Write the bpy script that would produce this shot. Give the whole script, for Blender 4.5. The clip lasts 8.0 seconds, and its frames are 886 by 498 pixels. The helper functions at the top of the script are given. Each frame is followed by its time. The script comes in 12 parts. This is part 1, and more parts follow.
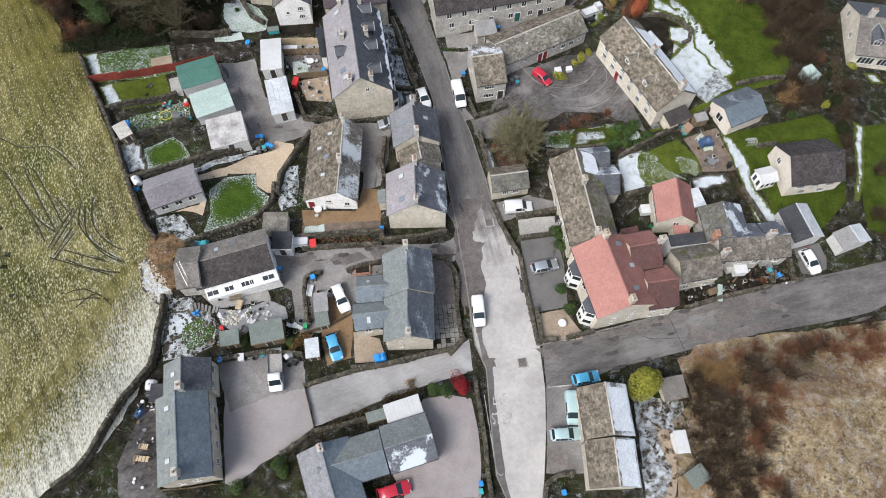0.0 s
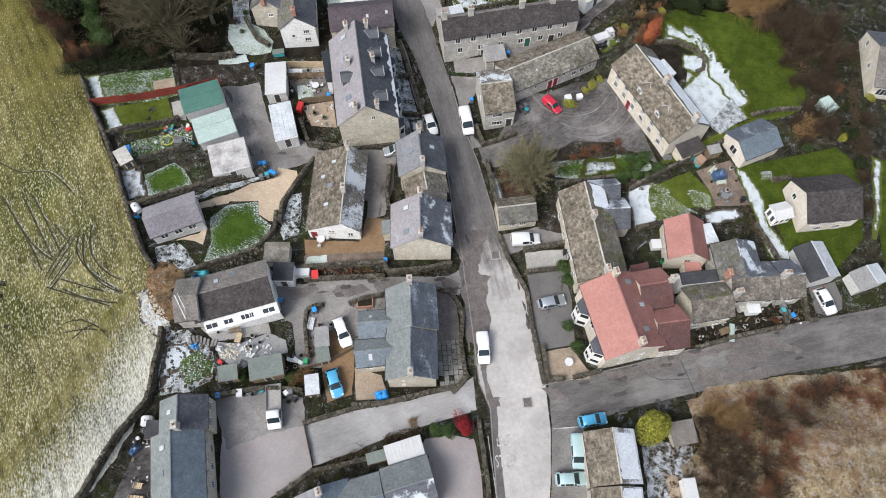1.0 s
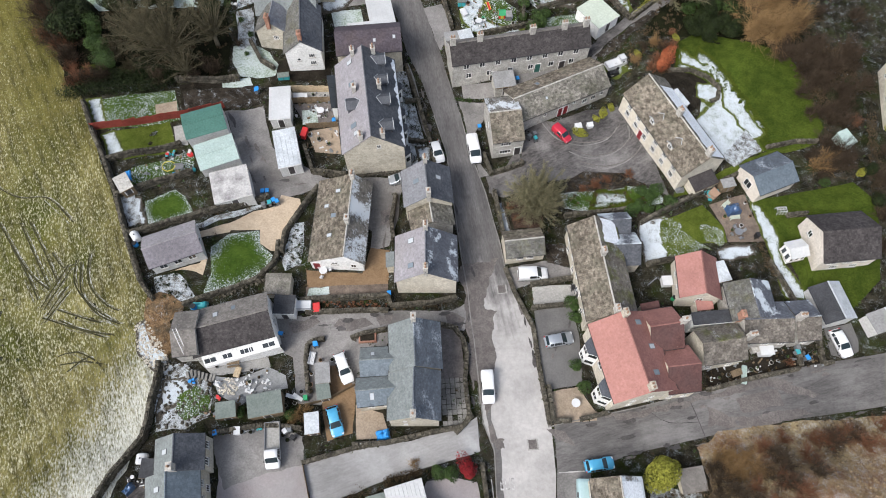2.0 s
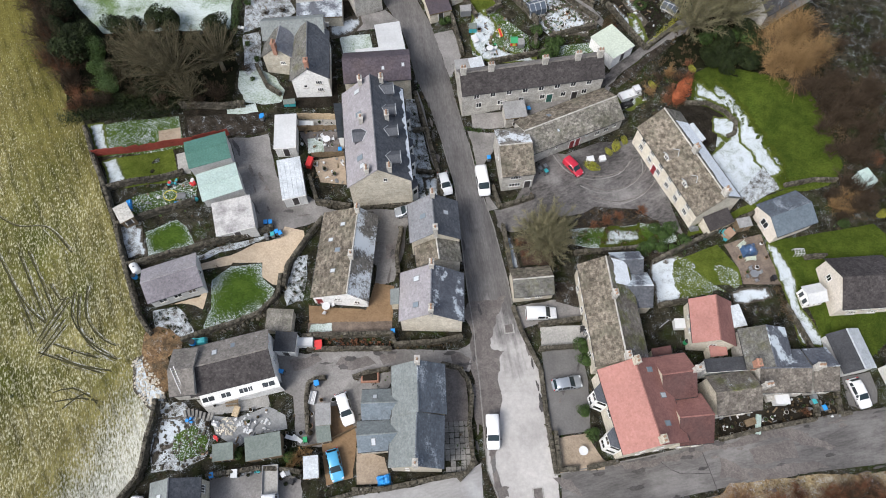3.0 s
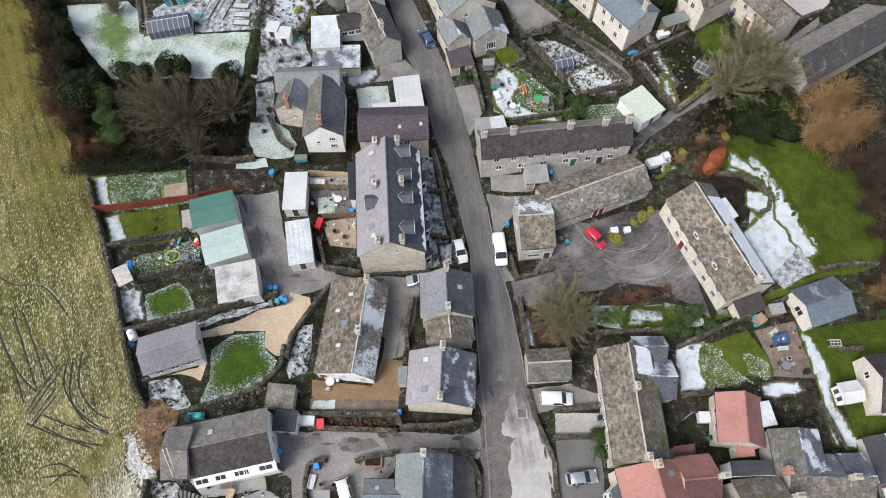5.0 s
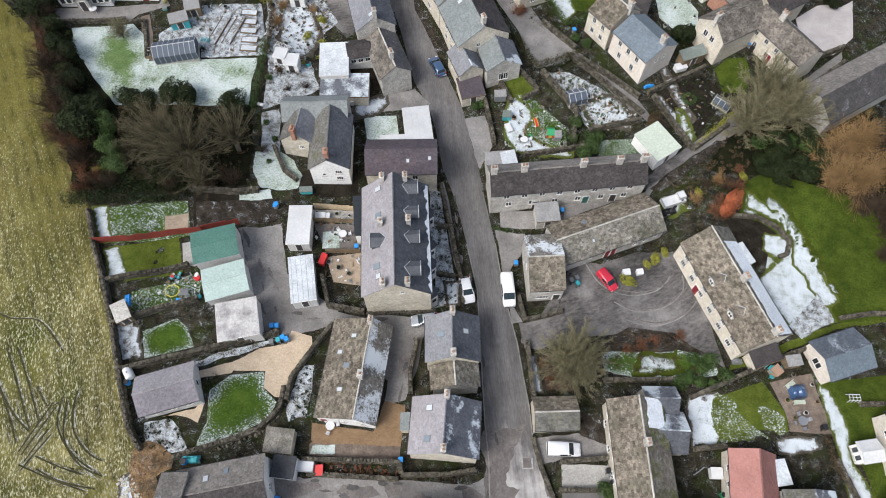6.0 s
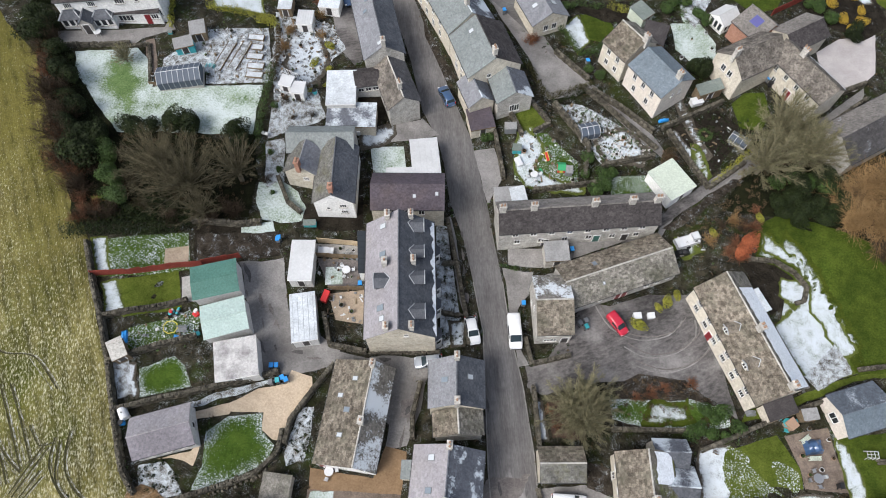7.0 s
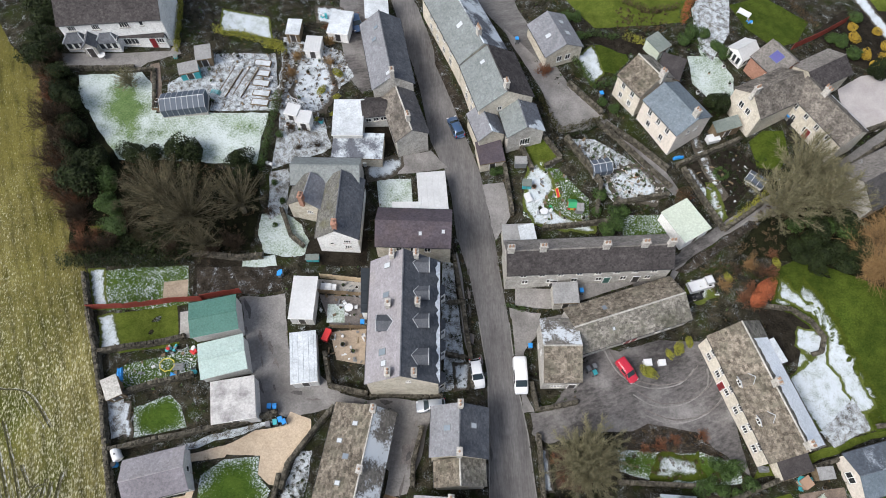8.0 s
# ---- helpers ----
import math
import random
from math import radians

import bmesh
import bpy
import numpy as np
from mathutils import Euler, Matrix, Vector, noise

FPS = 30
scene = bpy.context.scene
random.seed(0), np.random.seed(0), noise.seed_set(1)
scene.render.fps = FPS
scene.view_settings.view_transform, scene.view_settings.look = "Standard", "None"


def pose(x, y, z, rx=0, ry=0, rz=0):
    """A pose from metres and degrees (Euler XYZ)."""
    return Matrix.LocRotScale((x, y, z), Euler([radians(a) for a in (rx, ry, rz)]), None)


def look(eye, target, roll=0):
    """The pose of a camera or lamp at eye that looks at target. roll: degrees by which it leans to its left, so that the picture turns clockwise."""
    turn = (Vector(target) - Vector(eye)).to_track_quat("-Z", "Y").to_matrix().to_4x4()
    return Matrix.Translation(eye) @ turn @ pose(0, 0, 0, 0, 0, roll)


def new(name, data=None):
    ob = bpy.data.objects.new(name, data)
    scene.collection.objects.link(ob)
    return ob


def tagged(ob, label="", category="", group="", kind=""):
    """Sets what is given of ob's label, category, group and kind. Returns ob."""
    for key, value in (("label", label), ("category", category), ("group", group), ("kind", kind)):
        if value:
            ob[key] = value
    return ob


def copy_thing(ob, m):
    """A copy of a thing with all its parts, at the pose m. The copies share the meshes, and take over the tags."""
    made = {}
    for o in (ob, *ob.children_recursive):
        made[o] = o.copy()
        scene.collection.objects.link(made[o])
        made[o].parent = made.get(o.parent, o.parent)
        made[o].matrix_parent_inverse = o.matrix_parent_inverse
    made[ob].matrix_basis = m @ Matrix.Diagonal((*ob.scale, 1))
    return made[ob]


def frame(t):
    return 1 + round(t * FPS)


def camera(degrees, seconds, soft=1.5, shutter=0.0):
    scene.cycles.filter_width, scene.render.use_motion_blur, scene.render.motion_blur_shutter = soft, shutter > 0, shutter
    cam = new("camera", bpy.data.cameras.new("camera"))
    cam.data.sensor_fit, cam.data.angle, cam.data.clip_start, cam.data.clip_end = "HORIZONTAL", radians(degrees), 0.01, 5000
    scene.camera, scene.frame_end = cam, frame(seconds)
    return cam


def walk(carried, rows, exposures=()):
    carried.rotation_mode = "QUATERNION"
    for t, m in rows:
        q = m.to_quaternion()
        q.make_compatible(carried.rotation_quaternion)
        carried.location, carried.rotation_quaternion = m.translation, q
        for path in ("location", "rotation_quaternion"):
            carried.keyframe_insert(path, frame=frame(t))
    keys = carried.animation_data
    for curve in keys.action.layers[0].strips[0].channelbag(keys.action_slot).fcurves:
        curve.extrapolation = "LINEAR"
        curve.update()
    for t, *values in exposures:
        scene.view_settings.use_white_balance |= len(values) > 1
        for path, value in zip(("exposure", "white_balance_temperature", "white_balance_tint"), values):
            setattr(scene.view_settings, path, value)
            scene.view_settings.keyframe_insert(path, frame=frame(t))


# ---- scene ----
# The camera and its way: a level flight up the village street, turning slowly to its left.
cam = camera(69.6, 8.0, soft=1.0)
METRES, EYE, TILT, LEAN, TURN = 45.0, 86.6, -65.0, 0.0, 0.0
ROWS = [
    (0.0, 0.0, 0.0, 0.0, 0.0, 0.0, -0.0),
    (0.5, 0.0001, 0.0227, 0.0486, 0.22, 0.04, -0.42),
    (1.0, -0.0009, 0.0495, 0.1042, 0.45, 0.11, -0.88),
    (1.5, -0.0028, 0.0737, 0.1545, 0.64, 0.14, -1.27),
    (3.0, -0.0128, 0.1534, 0.3236, 1.41, 0.27, -2.79),
    (3.5, -0.0167, 0.178, 0.3749, 1.66, 0.33, -3.27),
    (4.0, -0.0216, 0.2059, 0.4346, 1.98, 0.39, -3.86),
    (4.5, -0.0276, 0.231, 0.4883, 2.24, 0.41, -4.41),
    (6.0, -0.0517, 0.3143, 0.6678, 3.06, 0.46, -6.26),
    (6.5, -0.0592, 0.3397, 0.7226, 3.33, 0.48, -6.82),
    (7.0, -0.0684, 0.3682, 0.7856, 3.61, 0.5, -7.41),
    (7.5, -0.0763, 0.3932, 0.8405, 3.89, 0.52, -7.99),
    (8.0, -0.0857, 0.4216, 0.9016, 4.21, 0.57, -8.68),
]
walk(cam, [(t, pose(0, 0, EYE, TILT, LEAN, TURN) @ pose(METRES * x, METRES * y, METRES * z, 90 + pitch, roll, yaw)) for t, x, y, z, yaw, pitch, roll in ROWS],
     exposures=[(0.0, 0.76, 6480, 10), (8.0, 0.76, 6480, 10)])

# ---- daylight: a thin overcast, brighter towards the west ----
SUN_FROM = Vector((-0.49, -0.46, 0.76)).normalized()
world = bpy.data.worlds.new("overcast_sky")
scene.world = world
world.use_nodes = True
wn = world.node_tree
wn.nodes.clear()
w_sky, w_hsv, w_bg, w_out = (wn.nodes.new(k) for k in ("ShaderNodeTexSky", "ShaderNodeHueSaturation", "ShaderNodeBackground", "ShaderNodeOutputWorld"))
w_sky.sky_type, w_sky.sun_disc = "NISHITA", False
w_sky.sun_elevation = math.asin(SUN_FROM.z)
w_sky.sun_rotation = math.atan2(SUN_FROM.x, SUN_FROM.y)
w_sky.dust_density, w_sky.air_density = 3.0, 1.0
w_hsv.inputs["Saturation"].default_value = 0.65
w_bg.inputs["Strength"].default_value = 0.115
wn.links.new(w_sky.outputs[0], w_hsv.inputs["Color"])
wn.links.new(w_hsv.outputs[0], w_bg.inputs["Color"])
wn.links.new(w_bg.outputs[0], w_out.inputs["Surface"])
sun = new("sun", bpy.data.lights.new("sun", "SUN"))
sun.data.energy, sun.data.angle, sun.data.color = 1.78, radians(32), (1.0, 0.98, 0.95)
sun.matrix_world = look(SUN_FROM * 200, (0, 0, 0))

# ---- materials ----


def mat(name, c1, c2, scale=1.0, rough=0.85, bump=0.3, fine=9.0, stain=0.25, island=0.0, snow=0.0, snow_scale=0.35,
        snow_sharp=9.0, stretch=(1, 1, 1), turn=0.0, metal=0.0, random_object=0.0, third=None, third_scale=0.12, snow_grain=0.5, bump_size=0.03, fade=None, snow_colour=(0.52, 0.57, 0.61), lines=None, contrast=1.0, cover=False, north=None, grain=0.24, grain_scale=3.6, streak=None):
    """A rough natural surface: two colours at two scales, stains, an optional third colour, and snow lying in flecks. cover: the snow thins out (-1: thickens) towards the edge of its patch."""
    m = bpy.data.materials.new(name)
    m.use_nodes = True
    nt = m.node_tree
    nt.nodes.clear()
    add, link = nt.nodes.new, nt.links.new

    def math_node(op, a, b=None, clamp=False):
        n = add("ShaderNodeMath")
        n.operation, n.use_clamp = op, clamp
        for i, v in enumerate((a, b)):
            if v is None:
                continue
            if isinstance(v, (int, float)):
                n.inputs[i].default_value = v
            else:
                link(v, n.inputs[i])
        return n.outputs[0]

    geo = add("ShaderNodeNewGeometry")
    mp = add("ShaderNodeMapping")
    mp.vector_type = "TEXTURE"
    mp.inputs["Scale"].default_value = tuple(1 / k for k in stretch)
    mp.inputs["Rotation"].default_value = (0, 0, radians(turn))
    link(geo.outputs["Position"], mp.inputs["Vector"])

    def noise_node(sc, detail=4.0, vector=None, rough_=0.6):
        n = add("ShaderNodeTexNoise")
        n.inputs["Scale"].default_value, n.inputs["Detail"].default_value, n.inputs["Roughness"].default_value = sc, detail, rough_
        link(vector or mp.outputs[0], n.inputs["Vector"])
        return n.outputs["Fac"]

    def mix(fac, a, b, blend="MIX"):
        n = add("ShaderNodeMix")
        n.data_type, n.blend_type = "RGBA", blend
        for i, v in ((0, fac), (6, a), (7, b)):
            if isinstance(v, (int, float)):
                n.inputs[i].default_value = v
            elif isinstance(v, tuple):
                n.inputs[i].default_value = (*v, 1)
            else:
                link(v, n.inputs[i])
        return n.outputs[2]

    coarse, small = noise_node(scale), noise_node(scale * fine, 3.0)
    f = math_node("MULTIPLY_ADD", coarse, 2.6 * contrast)
    f.node.inputs[2].default_value = 0.5 - 1.3 * contrast
    f.node.use_clamp = True
    g = math_node("MULTIPLY_ADD", small, 2.8 * contrast)
    g.node.inputs[2].default_value = 0.5 - 1.4 * contrast
    g.node.use_clamp = True
    both = math_node("ADD", math_node("MULTIPLY", f, 0.55), math_node("MULTIPLY", g, 0.45))
    colour = mix(both, c1, c2)
    if third:
        low3 = noise_node(third_scale, 5.0, geo.outputs["Position"])
        if streak:
            # drawn out along the way that wheels take
            low3 = math_node("ADD", math_node("MULTIPLY", low3, 1 - streak[0]), math_node("MULTIPLY", noise_node(streak[1], 6.0, None, 0.7), streak[0]))
        t3 = math_node("MULTIPLY_ADD", low3, 5.0)
        t3.node.inputs[2].default_value = -2.4
        t3.node.use_clamp = True
        if fade:
            # the third colour gives out between two places up the street
            sep = add("ShaderNodeSeparateXYZ")
            link(geo.outputs["Position"], sep.inputs[0])
            ramp = add("ShaderNodeMapRange")
            for i, v in enumerate((fade[0], fade[1], 3.2, -2.6)):
                ramp.inputs[i + 1].default_value = v
            link(sep.outputs[1], ramp.inputs[0])
            t3.node.use_clamp = False
            t3 = math_node("ADD", math_node("MULTIPLY", t3, 0.9), ramp.outputs[0], True)
        colour = mix(t3, colour, third)
    if lines:
        mp2 = add("ShaderNodeMapping")
        mp2.inputs["Rotation"].default_value = (0, 0, radians(lines[1]))
        link(geo.outputs["Position"], mp2.inputs["Vector"])
        wv = add("ShaderNodeTexWave")
        wv.inputs["Scale"].default_value = 2 * math.pi / (20 * lines[0])
        for nm, v in (("Distortion", 6.5), ("Detail", 3.0), ("Detail Scale", 0.35), ("Detail Roughness", 0.6)):
            wv.inputs[nm].default_value = v
        link(mp2.outputs[0], wv.inputs["Vector"])
        # thin drill lines that come and go
        thin_line = math_node("POWER", wv.outputs["Fac"], 2.6)
        gone = math_node("MULTIPLY_ADD", noise_node(0.30, 4.0, geo.outputs["Position"]), 4.0)
        gone.node.inputs[2].default_value = -1.5
        gone.node.use_clamp = True
        lw = math_node("SUBTRACT", 1.0, math_node("MULTIPLY", math_node("MULTIPLY", thin_line, gone), lines[2]))
    if north:
        # another growth takes over up the hill, in drifts
        sep2 = add("ShaderNodeSeparateXYZ")
        link(geo.outputs["Position"], sep2.inputs[0])
        rn = add("ShaderNodeMapRange")
        for i, v in enumerate((north[0], north[1], -0.35, 1.15)):
            rn.inputs[i + 1].default_value = v
        link(sep2.outputs[1], rn.inputs[0])
        drift = math_node("MULTIPLY_ADD", noise_node(0.09, 4.0, geo.outputs["Position"]), 1.6)
        drift.node.inputs[2].default_value = -0.8
        up = math_node("ADD", rn.outputs[0], drift, True)
        colour = mix(math_node("MULTIPLY", up, 0.82), colour, north[2])
    if stain:
        low = noise_node(scale * 0.23, 5.0, geo.outputs["Position"])
        s = math_node("MULTIPLY_ADD", low, 2 * stain * 2)
        s.node.inputs[2].default_value = 1 - 2 * stain
        colour = mix(1.0, colour, s, "MULTIPLY")
    if island:
        r = math_node("MULTIPLY_ADD", geo.outputs["Random Per Island"], 2 * island)
        r.node.inputs[2].default_value = 1 - island
        colour = mix(1.0, colour, r, "MULTIPLY")
    if random_object:
        info = add("ShaderNodeObjectInfo")
        r = math_node("MULTIPLY_ADD", info.outputs["Random"], 2 * random_object)
        r.node.inputs[2].default_value = 1 - random_object
        colour = mix(1.0, colour, r, "MULTIPLY")
    if grain:
        # fine mottling: grit, lichen, blades
        gr = math_node("MULTIPLY_ADD", noise_node(grain_scale, 3.0, geo.outputs["Position"], 0.75), 4.0 * grain)
        gr.node.inputs[2].default_value = 1 - 2.0 * grain
        colour = mix(1.0, colour, gr, "MULTIPLY")
    bs = add("ShaderNodeBsdfPrincipled")
    bs.inputs["Roughness"].default_value, bs.inputs["Metallic"].default_value = rough, metal
    bs.inputs["Specular IOR Level"].default_value = 0.1 if rough > 0.88 else 0.22 if rough > 0.7 else 0.4
    if snow:
        n1 = noise_node(snow_scale, 6.0)
        n2 = noise_node(snow_scale * 14, 3.0, geo.outputs["Position"])
        k = math_node("ADD", math_node("MULTIPLY", n1, 1 - snow_grain * 0.6), math_node("MULTIPLY", n2, snow_grain * 0.6))
        sm = math_node("MULTIPLY_ADD", k, snow_sharp)
        sm.node.inputs[2].default_value = -snow_sharp * (0.68 - 0.36 * snow)
        if cover:
            cv = add("ShaderNodeAttribute")
            cv.attribute_name = "cover"
            thin = math_node("MULTIPLY_ADD", cv.outputs["Fac"], 2.4 * cover)
            thin.node.inputs[2].default_value = -2.4 if cover > 0 else 0.0
            sm = math_node("ADD", sm, thin, True)
        if north:
            sm = math_node("SUBTRACT", sm, math_node("MULTIPLY", up, 0.55), True)
        sm.node.use_clamp = True
        colour = mix(sm, colour, snow_colour)
    if lines:
        colour = mix(1.0, colour, lw, "MULTIPLY")
    link(colour, bs.inputs["Base Color"])
    if bump:
        b = add("ShaderNodeBump")
        b.inputs["Strength"].default_value, b.inputs["Distance"].default_value = bump, bump_size
        link(small, b.inputs["Height"])
        link(b.outputs[0], bs.inputs["Normal"])
    out = add("ShaderNodeOutputMaterial")
    link(bs.outputs[0], out.inputs["Surface"])
    return m


def plain(name, c, rough=0.5, metal=0.0, coat=0.0):
    """A smooth, evenly coloured surface with faint dirt."""
    m = mat(name, tuple(v * 0.9 for v in c), c, 1.7, rough, 0.05, 7.0, 0.08, metal=metal, grain=0.05)
    for n in m.node_tree.nodes:
        if n.type == "BSDF_PRINCIPLED":
            n.inputs["Coat Weight"].default_value = coat
    return m


SNOW = mat("melting_snow_on_grass", (0.04, 0.055, 0.01), (0.11, 0.13, 0.03), 0.7, 0.9, 0.6, 8, 0.12, snow=1.0, snow_scale=0.8, snow_sharp=5.0, snow_grain=1.0, cover=True)
SNOW_LAWN = mat("snow_thinning_on_lawn", (0.019, 0.033, 0.004), (0.062, 0.076, 0.010), 0.7, 0.95, 0.6, 9, 0.2, snow=0.95, snow_scale=0.8, snow_sharp=5.0, snow_grain=1.0, cover=True)
GRASS_MELT = mat("grass_melting_out_of_snow", (0.05, 0.10, 0.025), (0.15, 0.21, 0.09), 0.8, 0.9, 0.4, 9, 0.2, snow=0.98, snow_scale=0.3, snow_sharp=4.0, snow_grain=0.8, snow_colour=(0.50, 0.56, 0.555), cover=-0.5)
SNOW_EARTH = mat("melting_snow_on_earth", (0.03, 0.026, 0.02), (0.12, 0.105, 0.085), 0.9, 0.9, 0.6, 7, 0.12, snow=0.98, snow_scale=0.9, snow_sharp=6, snow_grain=1.0, cover=True)
THIN_SNOW = mat("thin_snow_on_grass", (0.05, 0.10, 0.025), (0.15, 0.21, 0.09), 0.8, 0.9, 0.4, 9, 0.2, snow=0.98, snow_scale=0.3, snow_sharp=4.0, snow_grain=0.8, snow_colour=(0.50, 0.56, 0.555))
SNOWY_BED = mat("snowy_flower_bed", (0.020, 0.017, 0.012), (0.12, 0.10, 0.07), 1.3, 0.95, 0.8, 5, 0.3, snow=0.66, snow_scale=1.2, snow_sharp=9, snow_grain=1.0, contrast=1.6)
GRASS = mat("lawn_grass", (0.022, 0.039, 0.005), (0.064, 0.086, 0.012), 0.6, 0.95, 0.8, 9, 0.3, bump_size=0.06, contrast=1.3)
GRASS_OLIVE = mat("mossy_lawn", (0.040, 0.060, 0.007), (0.098, 0.120, 0.021), 0.8, 0.95, 0.6, 9, 0.25, contrast=1.3)
GRASS_SNOW = mat("lawn_with_snow_flecks", (0.020, 0.046, 0.006), (0.066, 0.105, 0.016), 0.7, 0.95, 0.6, 9, 0.25, snow=0.42, snow_scale=0.4, snow_sharp=13, snow_grain=1.2)
GRASS_FLECK = mat("mossy_lawn_with_snow_flecks", (0.040, 0.060, 0.007), (0.098, 0.120, 0.021), 0.8, 0.95, 0.6, 9, 0.25, contrast=1.3, snow=0.42, snow_scale=0.4, snow_sharp=12, snow_grain=1.2)
LAWN_MELT = mat("lawn_melting_out_of_snow", (0.020, 0.046, 0.006), (0.066, 0.105, 0.016), 0.7, 0.95, 0.6, 9, 0.25, snow=0.63, snow_scale=0.45, snow_sharp=8.0, snow_grain=1.2, cover=-0.75)
FIELD_LOOK = dict(north=(34.0, 98.0, (0.105, 0.094, 0.023)), c1=(0.066, 0.062, 0.014), c2=(0.215, 0.19, 0.075), scale=0.55, rough=0.95, bump=1.0, fine=7.5, stain=0.34, third=(0.066, 0.072, 0.013), third_scale=0.07, snow_scale=5.8,
                  stretch=(1, 0.36, 1), turn=18, snow_grain=0.35, bump_size=0.12, lines=(1.7, -30, 0.45), contrast=1.6, grain=0.34)
FIELD = mat("frosted_pasture", snow=0.51, snow_sharp=6.0, snow_colour=(0.54, 0.52, 0.37), **FIELD_LOOK)
FROST = mat("frosted_field_edge", snow=1.3, snow_sharp=4.2, snow_colour=(0.54, 0.54, 0.48), cover=True, **FIELD_LOOK)
TRACK = mat("muddy_tyre_track", (0.022, 0.021, 0.011), (0.070, 0.066, 0.032), 1.5, 0.9, 0.5, 6, 0.3, snow=0.18, snow_scale=1.6, snow_sharp=8)
TRACK_SNOW = mat("snow_in_a_tyre_track", (0.05, 0.047, 0.022), (0.16, 0.14, 0.08), 1.5, 0.9, 0.5, 6, 0.3, snow=0.52, snow_scale=1.5, snow_sharp=9, snow_grain=0.8, snow_colour=(0.50, 0.52, 0.51))
EARTH = mat("garden_earth", (0.005, 0.005, 0.003), (0.046, 0.041, 0.028), 0.8, 0.95, 0.9, 7, 0.45, third=(0.020, 0.027, 0.006), third_scale=0.3, snow=0.30, snow_scale=0.9, snow_grain=1.0, contrast=1.9, bump_size=0.06)
SOIL = mat("dark_soil", (0.005, 0.004, 0.003), (0.032, 0.027, 0.020), 0.8, 0.95, 0.7, 8, 0.3, snow=0.14, snow_scale=0.9, contrast=1.3)
# moss and litter, with the trees' shade put into a near-black colour
WOOD_FLOOR = mat("shade_darkened_mossy_ground", (0.003, 0.004, 0.002), (0.018, 0.019, 0.008), 0.8, 0.95, 0.7, 8, 0.3, contrast=1.3)
SNOWY_SOIL = mat("dark_soil_with_snow_traces", (0.010, 0.008, 0.006), (0.058, 0.048, 0.037), 0.9, 0.95, 0.8, 7, 0.35, snow=0.32, snow_scale=1.0, snow_sharp=9, snow_grain=0.9, contrast=1.5)
LEAF_LITTER = mat("russet_leaf_litter", (0.034, 0.022, 0.017), (0.10, 0.066, 0.048), 0.9, 0.95, 0.7, 7, 0.3, snow=0.18, snow_scale=0.8, contrast=1.4)
CLAY = mat("orange_clay_bank", (0.07, 0.042, 0.022), (0.25, 0.165, 0.09), 0.9, 0.95, 0.8, 7, 0.35, third=(0.05, 0.042, 0.028), third_scale=0.5, contrast=1.9, bump_size=0.12, snow=0.28, snow_scale=1.2, snow_grain=0.9)
BANK = mat("bracken_bank", (0.10, 0.065, 0.035), (0.34, 0.27, 0.15), 0.6, 0.95, 1.0, 6, 0.3, third=(0.15, 0.08, 0.045), third_scale=0.12, snow=0.44, snow_scale=1.0, snow_sharp=6, snow_grain=1.1, contrast=1.4, bump_size=0.1)
ASPHALT = mat("damp_asphalt", (0.075, 0.071, 0.069), (0.155, 0.148, 0.144), 0.45, 0.75, 0.3, 12, 0.3, third=(0.205, 0.197, 0.192), third_scale=0.13, stretch=(0.22, 1, 1), turn=15, contrast=1.2, streak=(0.4, 0.9), grain=0.14)
TARMAC = mat("plain_dark_tarmac", (0.098, 0.095, 0.093), (0.155, 0.15, 0.147), 0.4, 0.85, 0.3, 14, 0.22, contrast=1.1, grain=0.10)
SALTED = mat("salt_whitened_asphalt", (0.086, 0.081, 0.079), (0.172, 0.164, 0.161), 0.7, 0.82, 0.3, 10, 0.26, third=(0.40, 0.385, 0.372), third_scale=0.24, stretch=(1, 0.10, 1), turn=13, fade=(24.0, 66.0), contrast=1.2, streak=(0.45, 1.3), grain=0.14, grain_scale=1.5)
DAMP = mat("wet_black_asphalt", (0.035, 0.032, 0.031), (0.085, 0.078, 0.076), 0.9, 0.5, 0.3, 9, 0.3, contrast=1.3)
WET = mat("damp_asphalt_patch", (0.085, 0.074, 0.069), (0.165, 0.147, 0.138), 0.9, 0.6, 0.3, 9, 0.25, contrast=1.4)
YARD = mat("worn_tarmac_yard", (0.135, 0.129, 0.124), (0.285, 0.273, 0.263), 0.35, 0.85, 0.4, 12, 0.28, third=(0.12, 0.112, 0.108), third_scale=0.14, contrast=1.1, grain=0.12)
YARD_DARK = mat("dark_muddy_yard", (0.043, 0.040, 0.040), (0.137, 0.128, 0.124), 0.35, 0.8, 0.5, 8, 0.3, third=(0.20, 0.19, 0.185), third_scale=0.16, stretch=(0.45, 1, 1), turn=30, contrast=1.4)
YARD_LIGHT = mat("frosted_tarmac_lane", (0.20, 0.195, 0.193), (0.33, 0.326, 0.324), 0.35, 0.8, 0.25, 10, 0.2, third=(0.40, 0.40, 0.405), third_scale=0.12, stretch=(0.25, 1, 1), turn=20, contrast=0.9, grain=0.08)
PINK_GRAVEL = mat("pinkish_gravel", (0.224, 0.198, 0.198), (0.347, 0.317, 0.317), 0.4, 0.9, 0.5, 30, 0.16, third=(0.30, 0.29, 0.285), third_scale=0.12, grain=0.10)
PALE_GRAVEL = mat("pale_pinkish_gravel", (0.33, 0.305, 0.30), (0.47, 0.44, 0.43), 0.4, 0.9, 0.5, 30, 0.16, grain=0.10)
